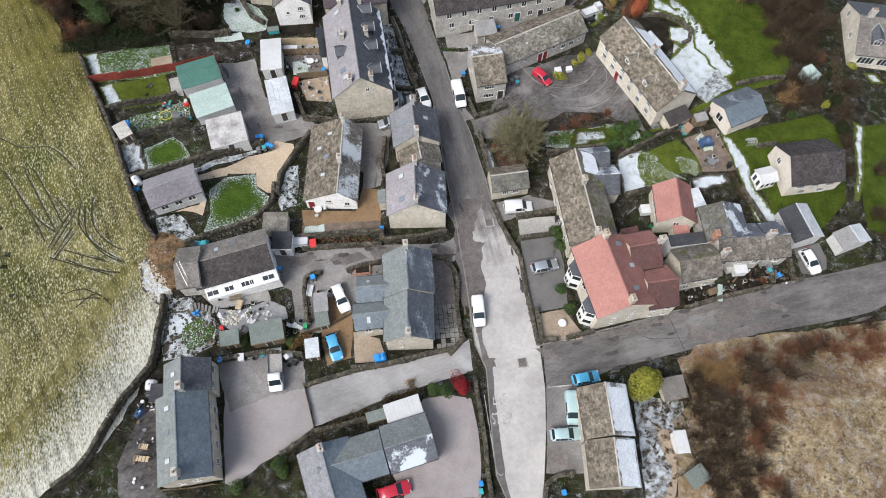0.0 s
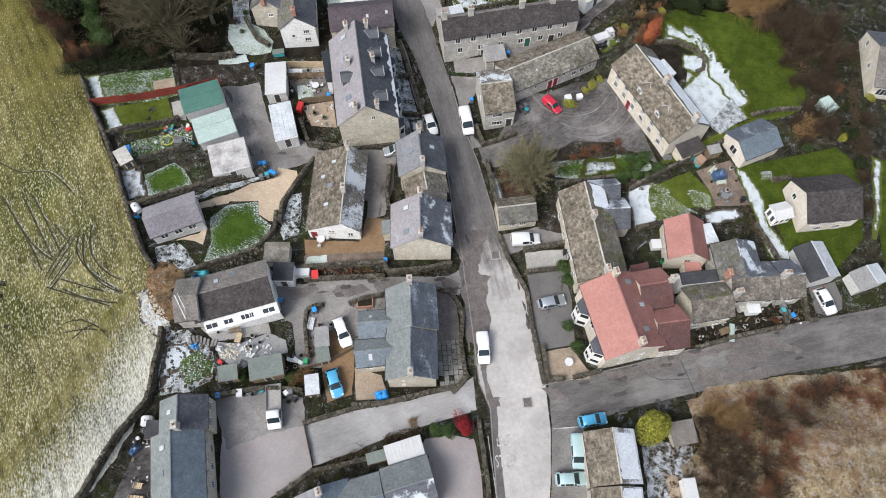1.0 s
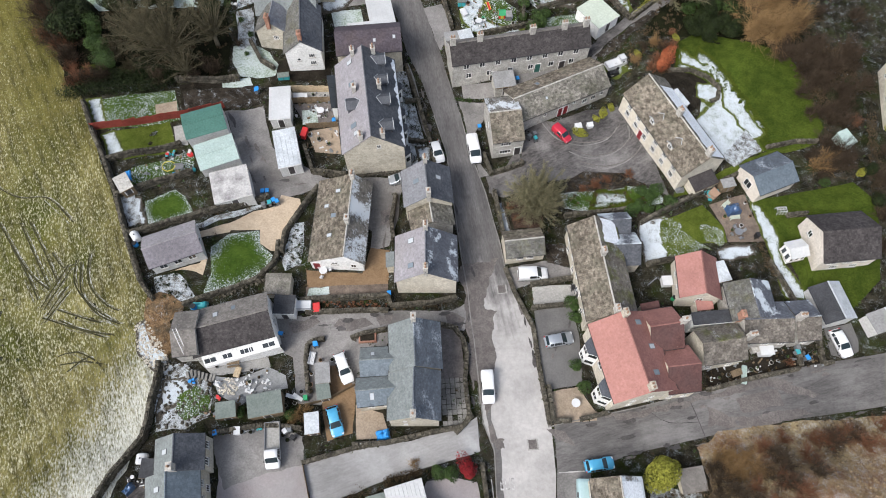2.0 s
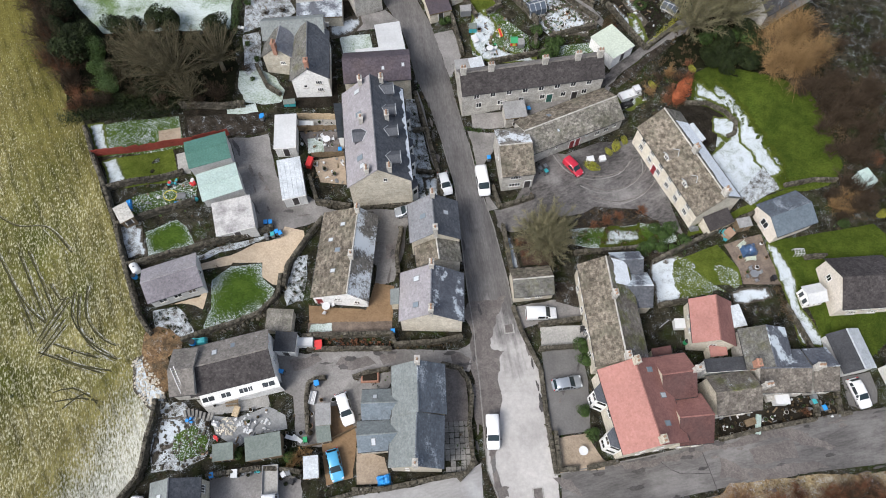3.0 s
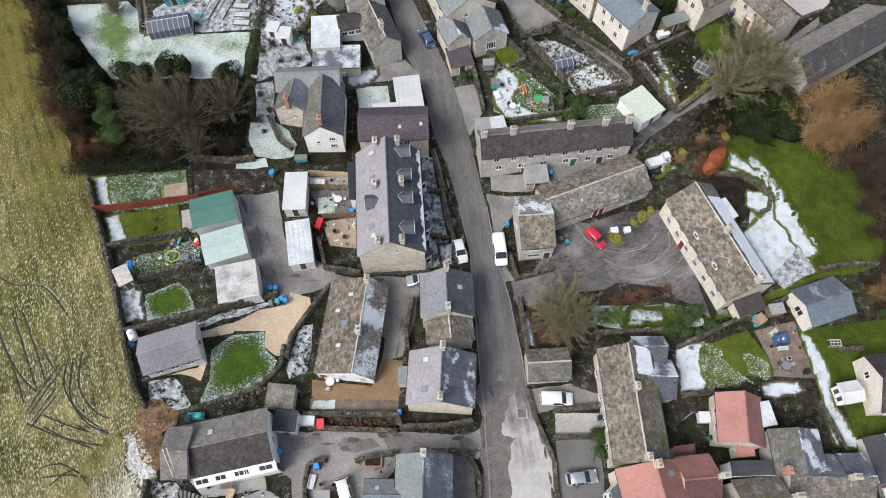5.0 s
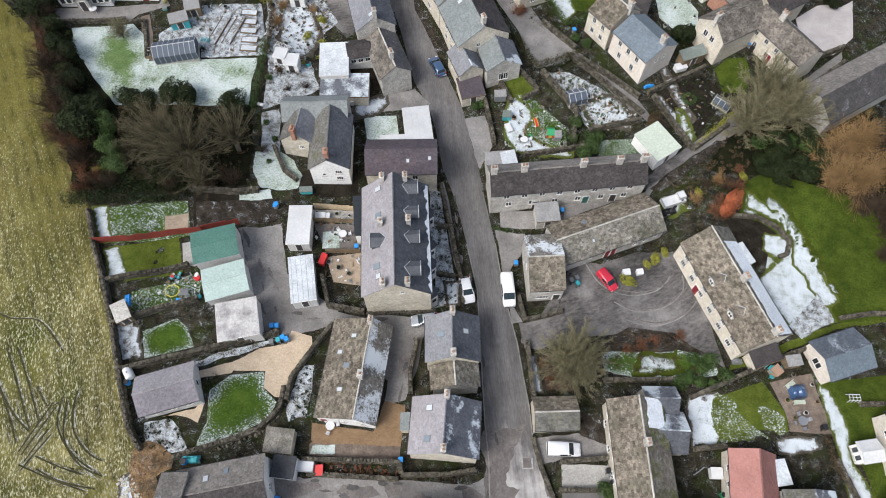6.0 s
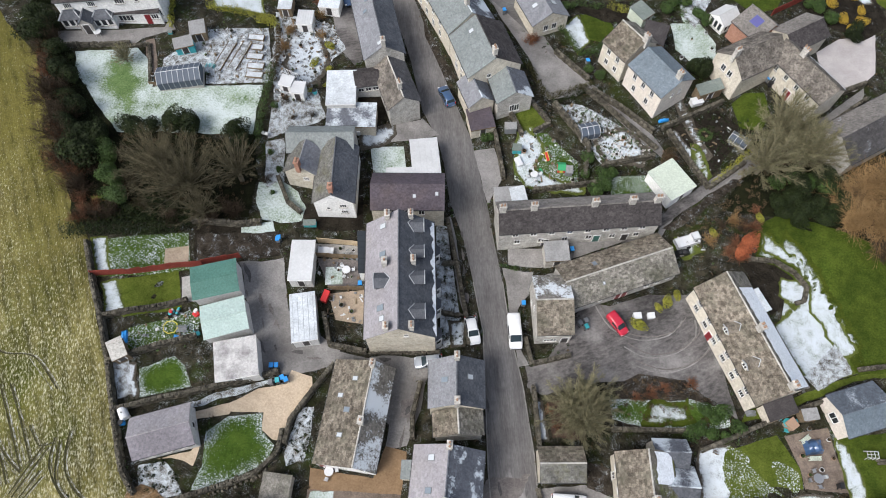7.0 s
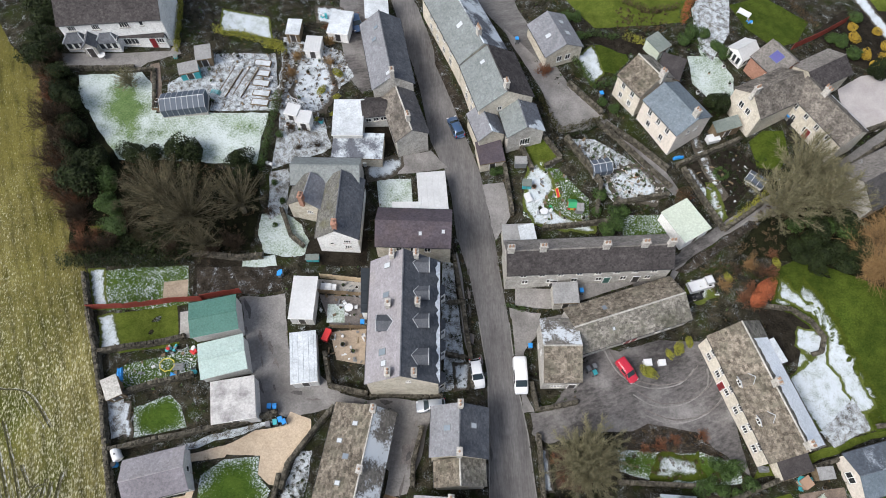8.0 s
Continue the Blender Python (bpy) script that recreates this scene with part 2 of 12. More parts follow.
SAND_GRAVEL = mat("sandy_gravel", (0.36, 0.285, 0.205), (0.52, 0.425, 0.32), 0.5, 0.9, 0.5, 30, 0.18)
BROWN_GRAVEL = mat("brown_gravel", (0.16, 0.105, 0.06), (0.26, 0.175, 0.105), 0.5, 0.9, 0.5, 30, 0.2)
CONCRETE = mat("weathered_concrete", (0.24, 0.235, 0.22), (0.40, 0.39, 0.37), 0.4, 0.9, 0.3, 14, 0.22)
PAVING = mat("stone_paving", (0.16, 0.155, 0.145), (0.29, 0.28, 0.26), 0.8, 0.85, 0.3, 8, 0.25, random_object=0.2)
PAVING_WARM = mat("buff_paving", (0.24, 0.19, 0.14), (0.38, 0.31, 0.24), 0.8, 0.9, 0.3, 10, 0.22)
RED_PATIO = mat("sandy_brown_patio", (0.10, 0.080, 0.066), (0.22, 0.175, 0.142), 0.7, 0.9, 0.4, 12, 0.3, contrast=1.3)
PAVEMENT = mat("grey_pavement", (0.15, 0.145, 0.14), (0.25, 0.24, 0.235), 0.5, 0.9, 0.3, 18, 0.25)
KERB = mat("kerb_stone", (0.14, 0.135, 0.128), (0.27, 0.26, 0.245), 1.2, 0.9, 0.4, 10, 0.2, random_object=0.12)
GREY_PATIO = mat("frosty_grey_patio", (0.21, 0.215, 0.215), (0.33, 0.335, 0.335), 0.7, 0.9, 0.3, 12, 0.2, snow=0.2)

DRYSTONE = mat("lichened_drystone", (0.030, 0.027, 0.021), (0.150, 0.137, 0.110), 1.4, 0.95, 0.8, 5, 0.3, island=0.4, snow=0.12, snow_scale=0.9)
STONE = mat("coursed_limestone", (0.36, 0.33, 0.27), (0.56, 0.52, 0.44), 1.3, 0.95, 0.6, 4, 0.2, contrast=1.3)
STONE_GREY = mat("grey_rubble_stone", (0.30, 0.29, 0.265), (0.52, 0.50, 0.465), 1.3, 0.95, 0.6, 4, 0.22, contrast=1.4)
STONE_CREAM = mat("cream_limestone", (0.46, 0.42, 0.345), (0.64, 0.60, 0.52), 1.2, 0.95, 0.5, 4, 0.18, contrast=1.3)
RENDER_PINK = mat("cream_render", (0.56, 0.51, 0.45), (0.66, 0.61, 0.55), 0.8, 0.9, 0.15, 12, 0.1)
WHITE_WALL = mat("white_painted_wall", (0.66, 0.66, 0.65), (0.80, 0.80, 0.79), 0.9, 0.85, 0.2, 7, 0.12)
PALE_WALL = mat("pale_grey_render", (0.46, 0.46, 0.45), (0.58, 0.58, 0.57), 0.8, 0.9, 0.2, 8, 0.12)

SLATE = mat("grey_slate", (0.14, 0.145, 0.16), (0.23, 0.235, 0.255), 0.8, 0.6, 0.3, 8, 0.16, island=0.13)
SLATE_BLUE = mat("blue_slate", (0.088, 0.115, 0.137), (0.152, 0.183, 0.214), 0.7, 0.5, 0.3, 8, 0.16, island=0.12)
SLATE_MOSS = mat("mossy_grey_slate", (0.072, 0.071, 0.065), (0.172, 0.168, 0.155), 0.9, 0.8, 0.4, 8, 0.25, island=0.22, third=(0.10, 0.098, 0.065), third_scale=0.5, snow=0.14, snow_scale=0.9)
TILE_EARTH = mat("earth_brown_weathered_tile", (0.085, 0.074, 0.064), (0.215, 0.195, 0.172), 0.9, 0.9, 0.4, 6, 0.3, island=0.28, third=(0.075, 0.068, 0.06), third_scale=0.6)
TILE_MOSS = mat("mossy_weathered_tile", (0.09, 0.08, 0.068), (0.19, 0.172, 0.15), 0.8, 0.9, 0.4, 8, 0.3, island=0.25, third=(0.11, 0.115, 0.05), third_scale=0.5, snow=0.30, snow_scale=0.8, snow_grain=0.8)
# dark slate; it also paints the shaded slopes of paler slate roofs
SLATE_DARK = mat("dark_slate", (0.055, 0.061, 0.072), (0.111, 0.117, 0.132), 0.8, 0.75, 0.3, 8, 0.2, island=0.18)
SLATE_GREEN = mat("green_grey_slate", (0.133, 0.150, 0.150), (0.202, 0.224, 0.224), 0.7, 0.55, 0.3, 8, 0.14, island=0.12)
SLATE_FROST = mat("frosted_dark_slate", (0.06, 0.072, 0.088), (0.12, 0.136, 0.162), 0.8, 0.55, 0.3, 8, 0.16, island=0.15, snow=0.44, snow_scale=0.4, snow_sharp=7, stretch=(1, 0.5, 1), snow_colour=(0.50, 0.55, 0.60))
SLATE_PATCH = mat("slate_with_melting_snow", (0.07, 0.078, 0.094), (0.135, 0.142, 0.165), 0.8, 0.75, 0.3, 8, 0.16, island=0.15, snow=0.45, snow_scale=0.28, snow_sharp=20, snow_grain=0.2)
SLATE_FLECK = mat("dark_slate_with_snow_flecks", (0.055, 0.055, 0.060), (0.125, 0.122, 0.128), 0.8, 0.75, 0.3, 8, 0.2, island=0.2, snow=0.20, snow_scale=0.6, snow_sharp=12, snow_grain=0.7)
SLATE_FLECK_DARK = mat("black_brown_slate_with_snow_flecks", (0.030, 0.028, 0.028), (0.082, 0.076, 0.074), 0.8, 0.6, 0.3, 8, 0.2, island=0.25, snow=0.22, snow_scale=0.6, snow_sharp=12, snow_grain=0.8)
SLATE_SNOWY = mat("half_snowy_slate", (0.07, 0.078, 0.094), (0.135, 0.142, 0.165), 0.8, 0.75, 0.3, 8, 0.16, island=0.15, snow=0.66, snow_scale=0.3, snow_sharp=9, snow_grain=0.3)
# brown tile; it also paints the shaded slopes of grey tile roofs
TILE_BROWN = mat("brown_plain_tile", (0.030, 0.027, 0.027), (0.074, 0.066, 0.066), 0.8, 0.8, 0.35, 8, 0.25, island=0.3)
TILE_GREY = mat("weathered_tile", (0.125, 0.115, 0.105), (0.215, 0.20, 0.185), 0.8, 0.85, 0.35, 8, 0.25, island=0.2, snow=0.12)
TILE_PURPLE = mat("purple_slate", (0.058, 0.048, 0.058), (0.091, 0.077, 0.091), 0.8, 0.75, 0.3, 8, 0.2, island=0.15, third=(0.085, 0.068, 0.074), third_scale=0.3)
# purple slate in a lit tone and a darker copy with shade put in
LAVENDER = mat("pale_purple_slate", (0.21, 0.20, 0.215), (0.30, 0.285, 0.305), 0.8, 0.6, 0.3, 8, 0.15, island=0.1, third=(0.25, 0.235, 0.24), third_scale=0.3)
LAVENDER_SHADED = mat("shaded_purple_grey_slate", (0.145, 0.135, 0.152), (0.215, 0.202, 0.222), 0.8, 0.75, 0.3, 8, 0.18, island=0.12)
STONESLATE = mat("mossy_stone_slate", (0.080, 0.067, 0.053), (0.240, 0.211, 0.172), 1.1, 0.95, 0.7, 5, 0.3, island=0.36, third=(0.112, 0.104, 0.080), third_scale=0.5, contrast=1.6)
STONESLATE_GREY = mat("grey_stone_slate", (0.088, 0.082, 0.071), (0.255, 0.240, 0.212), 1.1, 0.95, 0.7, 5, 0.3, island=0.34, third=(0.120, 0.117, 0.092), third_scale=0.4, contrast=1.6)
STONESLATE_SNOW = mat("snowy_stone_slate", (0.11, 0.10, 0.09), (0.20, 0.19, 0.17), 0.9, 0.9, 0.6, 6, 0.2, island=0.25, snow=0.60, snow_scale=0.26, snow_sharp=14, snow_grain=0.45, snow_colour=(0.60, 0.64, 0.67))
# one red tile in three tones: shade is put into the two darker ones
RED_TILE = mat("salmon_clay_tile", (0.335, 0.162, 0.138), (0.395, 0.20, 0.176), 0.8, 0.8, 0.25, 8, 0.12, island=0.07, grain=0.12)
RED_TILE_HALF_SHADED = mat("half_shaded_red_clay_tile", (0.20, 0.095, 0.082), (0.285, 0.142, 0.124), 0.6, 0.8, 0.3, 8, 0.2, island=0.08, grain=0.12)
RED_TILE_SHADED = mat("shaded_red_clay_tile", (0.055, 0.026, 0.023), (0.125, 0.055, 0.049), 0.6, 0.7, 0.3, 8, 0.3, island=0.14, third=(0.085, 0.045, 0.042), third_scale=0.3)
SNOW_ROOF = mat("snow_covered_roof", (0.34, 0.365, 0.39), (0.58, 0.615, 0.645), 0.6, 0.8, 0.3, 9, 0.2)
SNOW_SHEET = mat("fresh_snow_sheet", (0.713, 0.745, 0.778), (0.864, 0.896, 0.929), 0.6, 0.8, 0.3, 9, 0.12)
FELT_GREEN = mat("grey_green_felt", (0.13, 0.155, 0.14), (0.19, 0.215, 0.20), 0.6, 0.9, 0.3, 14, 0.15)
FELT_GREY = mat("grey_felt", (0.20, 0.20, 0.20), (0.30, 0.30, 0.30), 0.6, 0.9, 0.3, 10, 0.2)
FELT_DARK = mat("black_felt", (0.03, 0.032, 0.036), (0.07, 0.072, 0.08), 0.6, 0.8, 0.3, 10, 0.2)
METAL_GREEN = mat("green_sheet_roof", (0.05, 0.135, 0.11), (0.08, 0.19, 0.155), 0.6, 0.6, 0.1, 8, 0.12)
METAL_MINT = mat("pale_mint_sheet_roof", (0.34, 0.44, 0.41), (0.42, 0.515, 0.485), 0.6, 0.6, 0.1, 8, 0.10)
METAL_CREAM = mat("pale_green_shed_roof", (0.43, 0.48, 0.40), (0.51, 0.56, 0.475), 0.6, 0.6, 0.1, 8, 0.08)
CEMENT_ROOF = mat("stained_cement_roof", (0.42, 0.41, 0.40), (0.58, 0.57, 0.56), 0.5, 0.9, 0.2, 10, 0.15, third=(0.24, 0.23, 0.23), third_scale=0.42)
WHITE_ROOF = mat("white_sheet_roof", (0.46, 0.468, 0.474), (0.56, 0.569, 0.575), 0.5, 0.6, 0.1, 7, 0.14, grain=0.08)
TIMBER = mat("weathered_timber", (0.117, 0.086, 0.054), (0.234, 0.180, 0.122), 2.0, 0.9, 0.4, 5, 0.25, stretch=(1, 1, 0.2))
TIMBER_PALE = mat("pale_new_timber", (0.40, 0.31, 0.20), (0.55, 0.45, 0.31), 2.0, 0.8, 0.3, 5, 0.15)
RED_FENCE = mat("red_stained_timber", (0.17, 0.035, 0.025), (0.27, 0.06, 0.045), 1.5, 0.8, 0.3, 6, 0.2)
LEAD = plain("lead_flashing", (0.36, 0.38, 0.40), 0.55, 0.0)
WHITE_PAINT = plain("white_gloss_paint", (0.80, 0.80, 0.79), 0.4)
DOOR_GREEN = plain("green_door_paint", (0.03, 0.12, 0.10), 0.4)
DOOR_DARK = plain("dark_door_paint", (0.05, 0.045, 0.045), 0.45)
DOOR_RED = plain("maroon_door_paint", (0.20, 0.02, 0.025), 0.4)
GLASS = plain("dark_window_glass", (0.035, 0.04, 0.045), 0.08, 0.0, 0.5)
CAR_GLASS = plain("tinted_car_glass", (0.018, 0.03, 0.036), 0.12, 0.0, 0.2)
# pane colour carries the reflection of a bright sky
SKY_TINTED_PANE = plain("sky_tinted_rooflight_glass", (0.50, 0.53, 0.56), 0.2, 0.0, 0.3)
GREENHOUSE_GLASS = plain("dull_greenhouse_glass", (0.07, 0.09, 0.12), 0.55)
SOLAR = plain("blue_solar_panel", (0.09, 0.09, 0.26), 0.4)
SKY_GLASS = plain("rooflight_glass", (0.20, 0.24, 0.28), 0.12, 0.0, 0.5)
POT = plain("terracotta_pot", (0.33, 0.22, 0.155), 0.85)
BRICK = mat("chimney_brick", (0.27, 0.14, 0.10), (0.40, 0.23, 0.17), 2.0, 0.9, 0.5, 5, 0.2)
BLACK = plain("black_plastic", (0.02, 0.02, 0.022), 0.45)
RUBBER = plain("tyre_rubber", (0.02, 0.02, 0.02), 0.8)
STEEL = plain("galvanised_steel", (0.40, 0.41, 0.42), 0.4, 0.7)
BLUE = plain("bright_blue_plastic", (0.03, 0.27, 0.68), 0.45)
TEAL = plain("teal_plastic", (0.05, 0.36, 0.40), 0.5)
GREEN_P = plain("green_plastic", (0.03, 0.30, 0.12), 0.5)
RED_P = plain("red_plastic", (0.60, 0.04, 0.04), 0.45)
YELLOW_P = plain("yellow_plastic", (0.62, 0.55, 0.08), 0.5)
GREY_P = plain("grey_plastic", (0.17, 0.18, 0.19), 0.5)
WHITE_P = plain("white_plastic", (0.62, 0.63, 0.64), 0.5)
WORN_PAINT = mat("worn_road_paint", (0.30, 0.29, 0.28), (0.62, 0.61, 0.60), 2.0, 0.85, 0.2, 6, 0.2, third=(0.2, 0.195, 0.19), third_scale=1.1)
LIGHT_CLEAR = plain("clear_lamp_lens", (0.65, 0.67, 0.70), 0.15)
LIGHT_RED = plain("red_lamp_lens", (0.45, 0.02, 0.02), 0.2)
PAINT = {"white": plain("white_car_paint", (0.76, 0.77, 0.78), 0.3, 0.0, 0.8), "silver": plain("silver_car_paint", (0.36, 0.39, 0.43), 0.3, 0.4, 0.8),
         "blue": plain("bright_blue_car_paint", (0.07, 0.36, 0.60), 0.3, 0.0, 0.8), "navy": plain("dark_blue_car_paint", (0.05, 0.10, 0.20), 0.3, 0.2, 0.8),
         "red": plain("red_car_paint", (0.50, 0.02, 0.045), 0.3, 0.0, 0.8), "pale": plain("pale_blue_van_paint", (0.36, 0.50, 0.52), 0.35, 0.0, 0.6),
         "grey": plain("grey_car_paint", (0.20, 0.22, 0.24), 0.3, 0.3, 0.8)}
BARK = mat("winter_bark", (0.038, 0.032, 0.024), (0.105, 0.090, 0.068), 2.5, 0.95, 0.5, 5, 0.2)
BARK_PALE = mat("weathered_branches", (0.085, 0.074, 0.05), (0.235, 0.205, 0.15), 2.2, 0.95, 0.5, 5, 0.2)
TWIG = mat("winter_twigs", (0.085, 0.080, 0.042), (0.27, 0.25, 0.155), 1.5, 0.95, 0.3, 5, 0.25)
TWIG_DARK = mat("dark_winter_twigs", (0.022, 0.019, 0.011), (0.085, 0.071, 0.042), 1.5, 0.95, 0.3, 5, 0.3)
TWIG_BROWN = mat("purplish_brown_twigs", (0.032, 0.023, 0.016), (0.10, 0.074, 0.051), 1.5, 0.95, 0.3, 5, 0.3)
TWIG_WOOD = mat("grey_brown_branches", (0.040, 0.037, 0.021), (0.165, 0.145, 0.09), 1.2, 0.95, 0.3, 5, 0.35, contrast=1.4)
TWIG_RED = mat("russet_twigs", (0.13, 0.06, 0.035), (0.24, 0.12, 0.07), 1.5, 0.95, 0.3, 5, 0.2)
TWIG_GOLD = mat("tawny_willow_twigs", (0.19, 0.115, 0.05), (0.33, 0.22, 0.11), 1.5, 0.95, 0.3, 5, 0.25)
LEAF_DARK = mat("dark_evergreen_leaf", (0.006, 0.011, 0.003), (0.023, 0.034, 0.008), 1.0, 0.75, 0.2, 5, 0.3, island=0.5)
LEAF = mat("evergreen_leaf", (0.018, 0.043, 0.006), (0.052, 0.092, 0.016), 1.0, 0.7, 0.2, 5, 0.25, island=0.45)
LEAF_MOSS = mat("moss_and_weeds", (0.016, 0.019, 0.006), (0.085, 0.078, 0.034), 0.8, 0.95, 0.2, 5, 0.3, island=0.5)
LEAF_YELLOW = mat("yellow_green_leaf", (0.17, 0.18, 0.025), (0.30, 0.29, 0.05), 1.0, 0.8, 0.2, 5, 0.25, island=0.35)
LEAF_RED = mat("red_dogwood_leaf", (0.17, 0.012, 0.015), (0.28, 0.025, 0.03), 1.0, 0.8, 0.2, 5, 0.2, island=0.35)
LEAF_RUST = mat("rust_beech_leaf", (0.24, 0.065, 0.028), (0.40, 0.13, 0.06), 1.0, 0.85, 0.2, 5, 0.2, island=0.35)
LEAF_GOLD = mat("golden_conifer_leaf", (0.30, 0.20, 0.025), (0.45, 0.31, 0.05), 1.0, 0.85, 0.2, 5, 0.2, island=0.3)
LEAF_BROWN = mat("brown_winter_leaf", (0.034, 0.025, 0.014), (0.12, 0.088, 0.052), 1.0, 0.95, 0.2, 5, 0.25, island=0.5)
BRACKEN = mat("tawny_dead_bracken", (0.14, 0.095, 0.055), (0.31, 0.235, 0.145), 0.7, 0.95, 0.2, 5, 0.25, island=0.4)

# ---- the lie of the land ----
HILL_WEST = [(11, 23, -1.6), (12, 8, -2.0), (6, 40, -1.2), (3, 60, -0.5), (-1.4, 73.7, 0), (-6, 88, 1.4), (-11.6, 100, 2.9),
             (-22, 130, 5), (-16, 22, -0.9), (-22, 36, -0.6), (-17, 47, 0.3), (-13, 60, 0.5), (-25, 14, -0.6), (-34, 22, 0.7),
             (-41, 32, 2.3), (-53, 42, 5), (-51, 61, 6.2), (-41, 54, 3.8), (-25, 58.5, 1.7), (-29, 70, 2.8), (-44, 68, 4.6),
             (-57, 72, 6.5), (-76, 93, 10), (-59, 98, 8.2), (-43, 102, 7.4), (-36, 112, 6), (-25, 88, 3.2), (-75, 30, 9), (-45, 10, 2.5)]
HILL_EAST = [(17, 29, -1.2), (33, 26, -1.8), (50, 30, -1.5), (46, 14, 2.5), (24, 8, -0.5), (22, 67, 0.6), (20, 48, -0.4), (35, 60, 1.2),
             (44, 57, 1.6), (46, 70, 2.5), (50, 85, 4.3), (38, 82, 3.6), (19, 80, 1), (18.6, 99, 3.6), (8, 105, 4.4), (4, 95, 3.2),
             (36, 98, 3.5), (25, 115, 5), (3, 119, 5.2), (45, 110, 5), (70, 60, 2), (70, 20, 3)]
KNOTS = np.array(HILL_WEST + HILL_EAST, float)
TREND = np.linalg.lstsq(np.c_[KNOTS[:, :2], np.ones(len(KNOTS))], KNOTS[:, 2], rcond=None)[0]
REST = KNOTS[:, 2] - np.c_[KNOTS[:, :2], np.ones(len(KNOTS))] @ TREND


def lie(x, y):
    """Height of the ground."""
    d2 = (x - KNOTS[:, 0]) ** 2 + (y - KNOTS[:, 1]) ** 2
    w = 1 / (d2 + 16) ** 2
    fx, fy = min(max(x, -140), 140), min(max(y, -60), 200)
    return float(TREND[0] * fx + TREND[1] * fy + TREND[2] + (w @ REST) / (w.sum() + 1e-7))


# ---- mesh tools ----
class Shape:
    """Vertices and faces of one mesh part."""

    def __init__(self):
        self.v, self.f = [], []

    def add(self, verts, faces):
        n = len(self.v)
        self.v.extend(verts)
        self.f.extend(tuple(i + n for i in f) for f in faces)
        return self

    def box(self, x0, x1, y0, y1, z0, z1, m=None, top=1.0):
        """A box, its top face shrunk by the factor top; m: a pose for it."""
        cx, cy, hx, hy = (x0 + x1) / 2, (y0 + y1) / 2, (x1 - x0) / 2, (y1 - y0) / 2
        vs = [(cx + sx * hx * k, cy + sy * hy * k, z) for z, k in ((z0, 1), (z1, top)) for sx, sy in ((-1, -1), (1, -1), (1, 1), (-1, 1))]
        if m is not None:
            vs = [tuple(m @ Vector(p)) for p in vs]
        return self.add(vs, [(3, 2, 1, 0), (4, 5, 6, 7), (0, 1, 5, 4), (1, 2, 6, 5), (2, 3, 7, 6), (3, 0, 4, 7)])

    def tube(self, a, b, ra, rb, sides=6, cap=True):
        a, b = Vector(a), Vector(b)
        d = (b - a)
        if d.length < 1e-6:
            return self
        q = d.to_track_quat("Z", "Y")
        ring = [q @ Vector((math.cos(2 * math.pi * i / sides), math.sin(2 * math.pi * i / sides), 0)) for i in range(sides)]
        vs = [tuple(a + r * ra) for r in ring] + [tuple(b + r * rb) for r in ring]
        fs = [(i, (i + 1) % sides, sides + (i + 1) % sides, sides + i) for i in range(sides)]
        if cap:
            fs += [tuple(range(sides - 1, -1, -1)), tuple(range(sides, 2 * sides))]
        return self.add(vs, fs)

    def slab(self, corners, t):
        """A flat slab of four or three corners, t thick, downwards."""
        n = len(corners)
        low = [(x, y, z - t) for x, y, z in corners]
        return self.add(list(corners) + low, [tuple(range(n)), tuple(range(2 * n - 1, n - 1, -1))] + [(i, n + i, n + (i + 1) % n, (i + 1) % n) for i in range(n)])

    def mesh(self, name, smooth=False):
        me = bpy.data.meshes.new(name)
        me.from_pydata(self.v, [], self.f)
        me.validate()
        if smooth:
            me.shade_smooth()
        return me


def part(name, shape, material, parent=None, label="", smooth=False):
    me = shape if isinstance(shape, bpy.types.Mesh) else shape.mesh(name, smooth)
    if not me.materials:
        me.materials.append(material)
    ob = new(name, me)
    ob.parent = parent
    return tagged(ob, label)


def thing(name, x, y, heading=0, z=None, label="", category="", group="", sink=0.0):
    ob = new(name)
    ob.empty_display_size = 0.3
    ob.matrix_world = pose(x, y, (lie(x, y) if z is None else z) - sink, 0, 0, heading)
    return tagged(ob, label, category, group)


def leaf_cloud(shape, rng, n, cx, cy, cz, rx, ry, rz, size, lumps=7, shell=0.55):
    """Many small leaves in a lumpy, gappy crown."""
    bumps = [(Vector((rng.gauss(0, 1), rng.gauss(0, 1), rng.gauss(0.2, 0.8))).normalized(), rng.uniform(0.15, 0.5)) for _ in range(lumps)]
    for _ in range(n):
        d = Vector((rng.gauss(0, 1), rng.gauss(0, 1), rng.gauss(0, 1))).normalized()
        k = 0.66 + sum(w * max(0.0, d.dot(b)) ** 5 for b, w in bumps) * 0.9
        r = k * (shell + (1 - shell) * rng.random() ** 0.5)
        p = Vector((cx + d.x * rx * r, cy + d.y * ry * r, cz + d.z * rz * r))
        nrm = (d + Vector((rng.gauss(0, 0.6), rng.gauss(0, 0.6), rng.gauss(0.2, 0.5)))).normalized()
        a = nrm.orthogonal().normalized()
        b = nrm.cross(a)
        t = rng.uniform(0, 6.28)
        a, b = a * math.cos(t) + b * math.sin(t), b * math.cos(t) - a * math.sin(t)
        s = size * rng.uniform(0.6, 1.4)
        shape.add([tuple(p - a * s), tuple(p + b * s * 0.55), tuple(p + a * s), tuple(p - b * s * 0.55)], [(0, 1, 2, 3)])


PATCHES = []


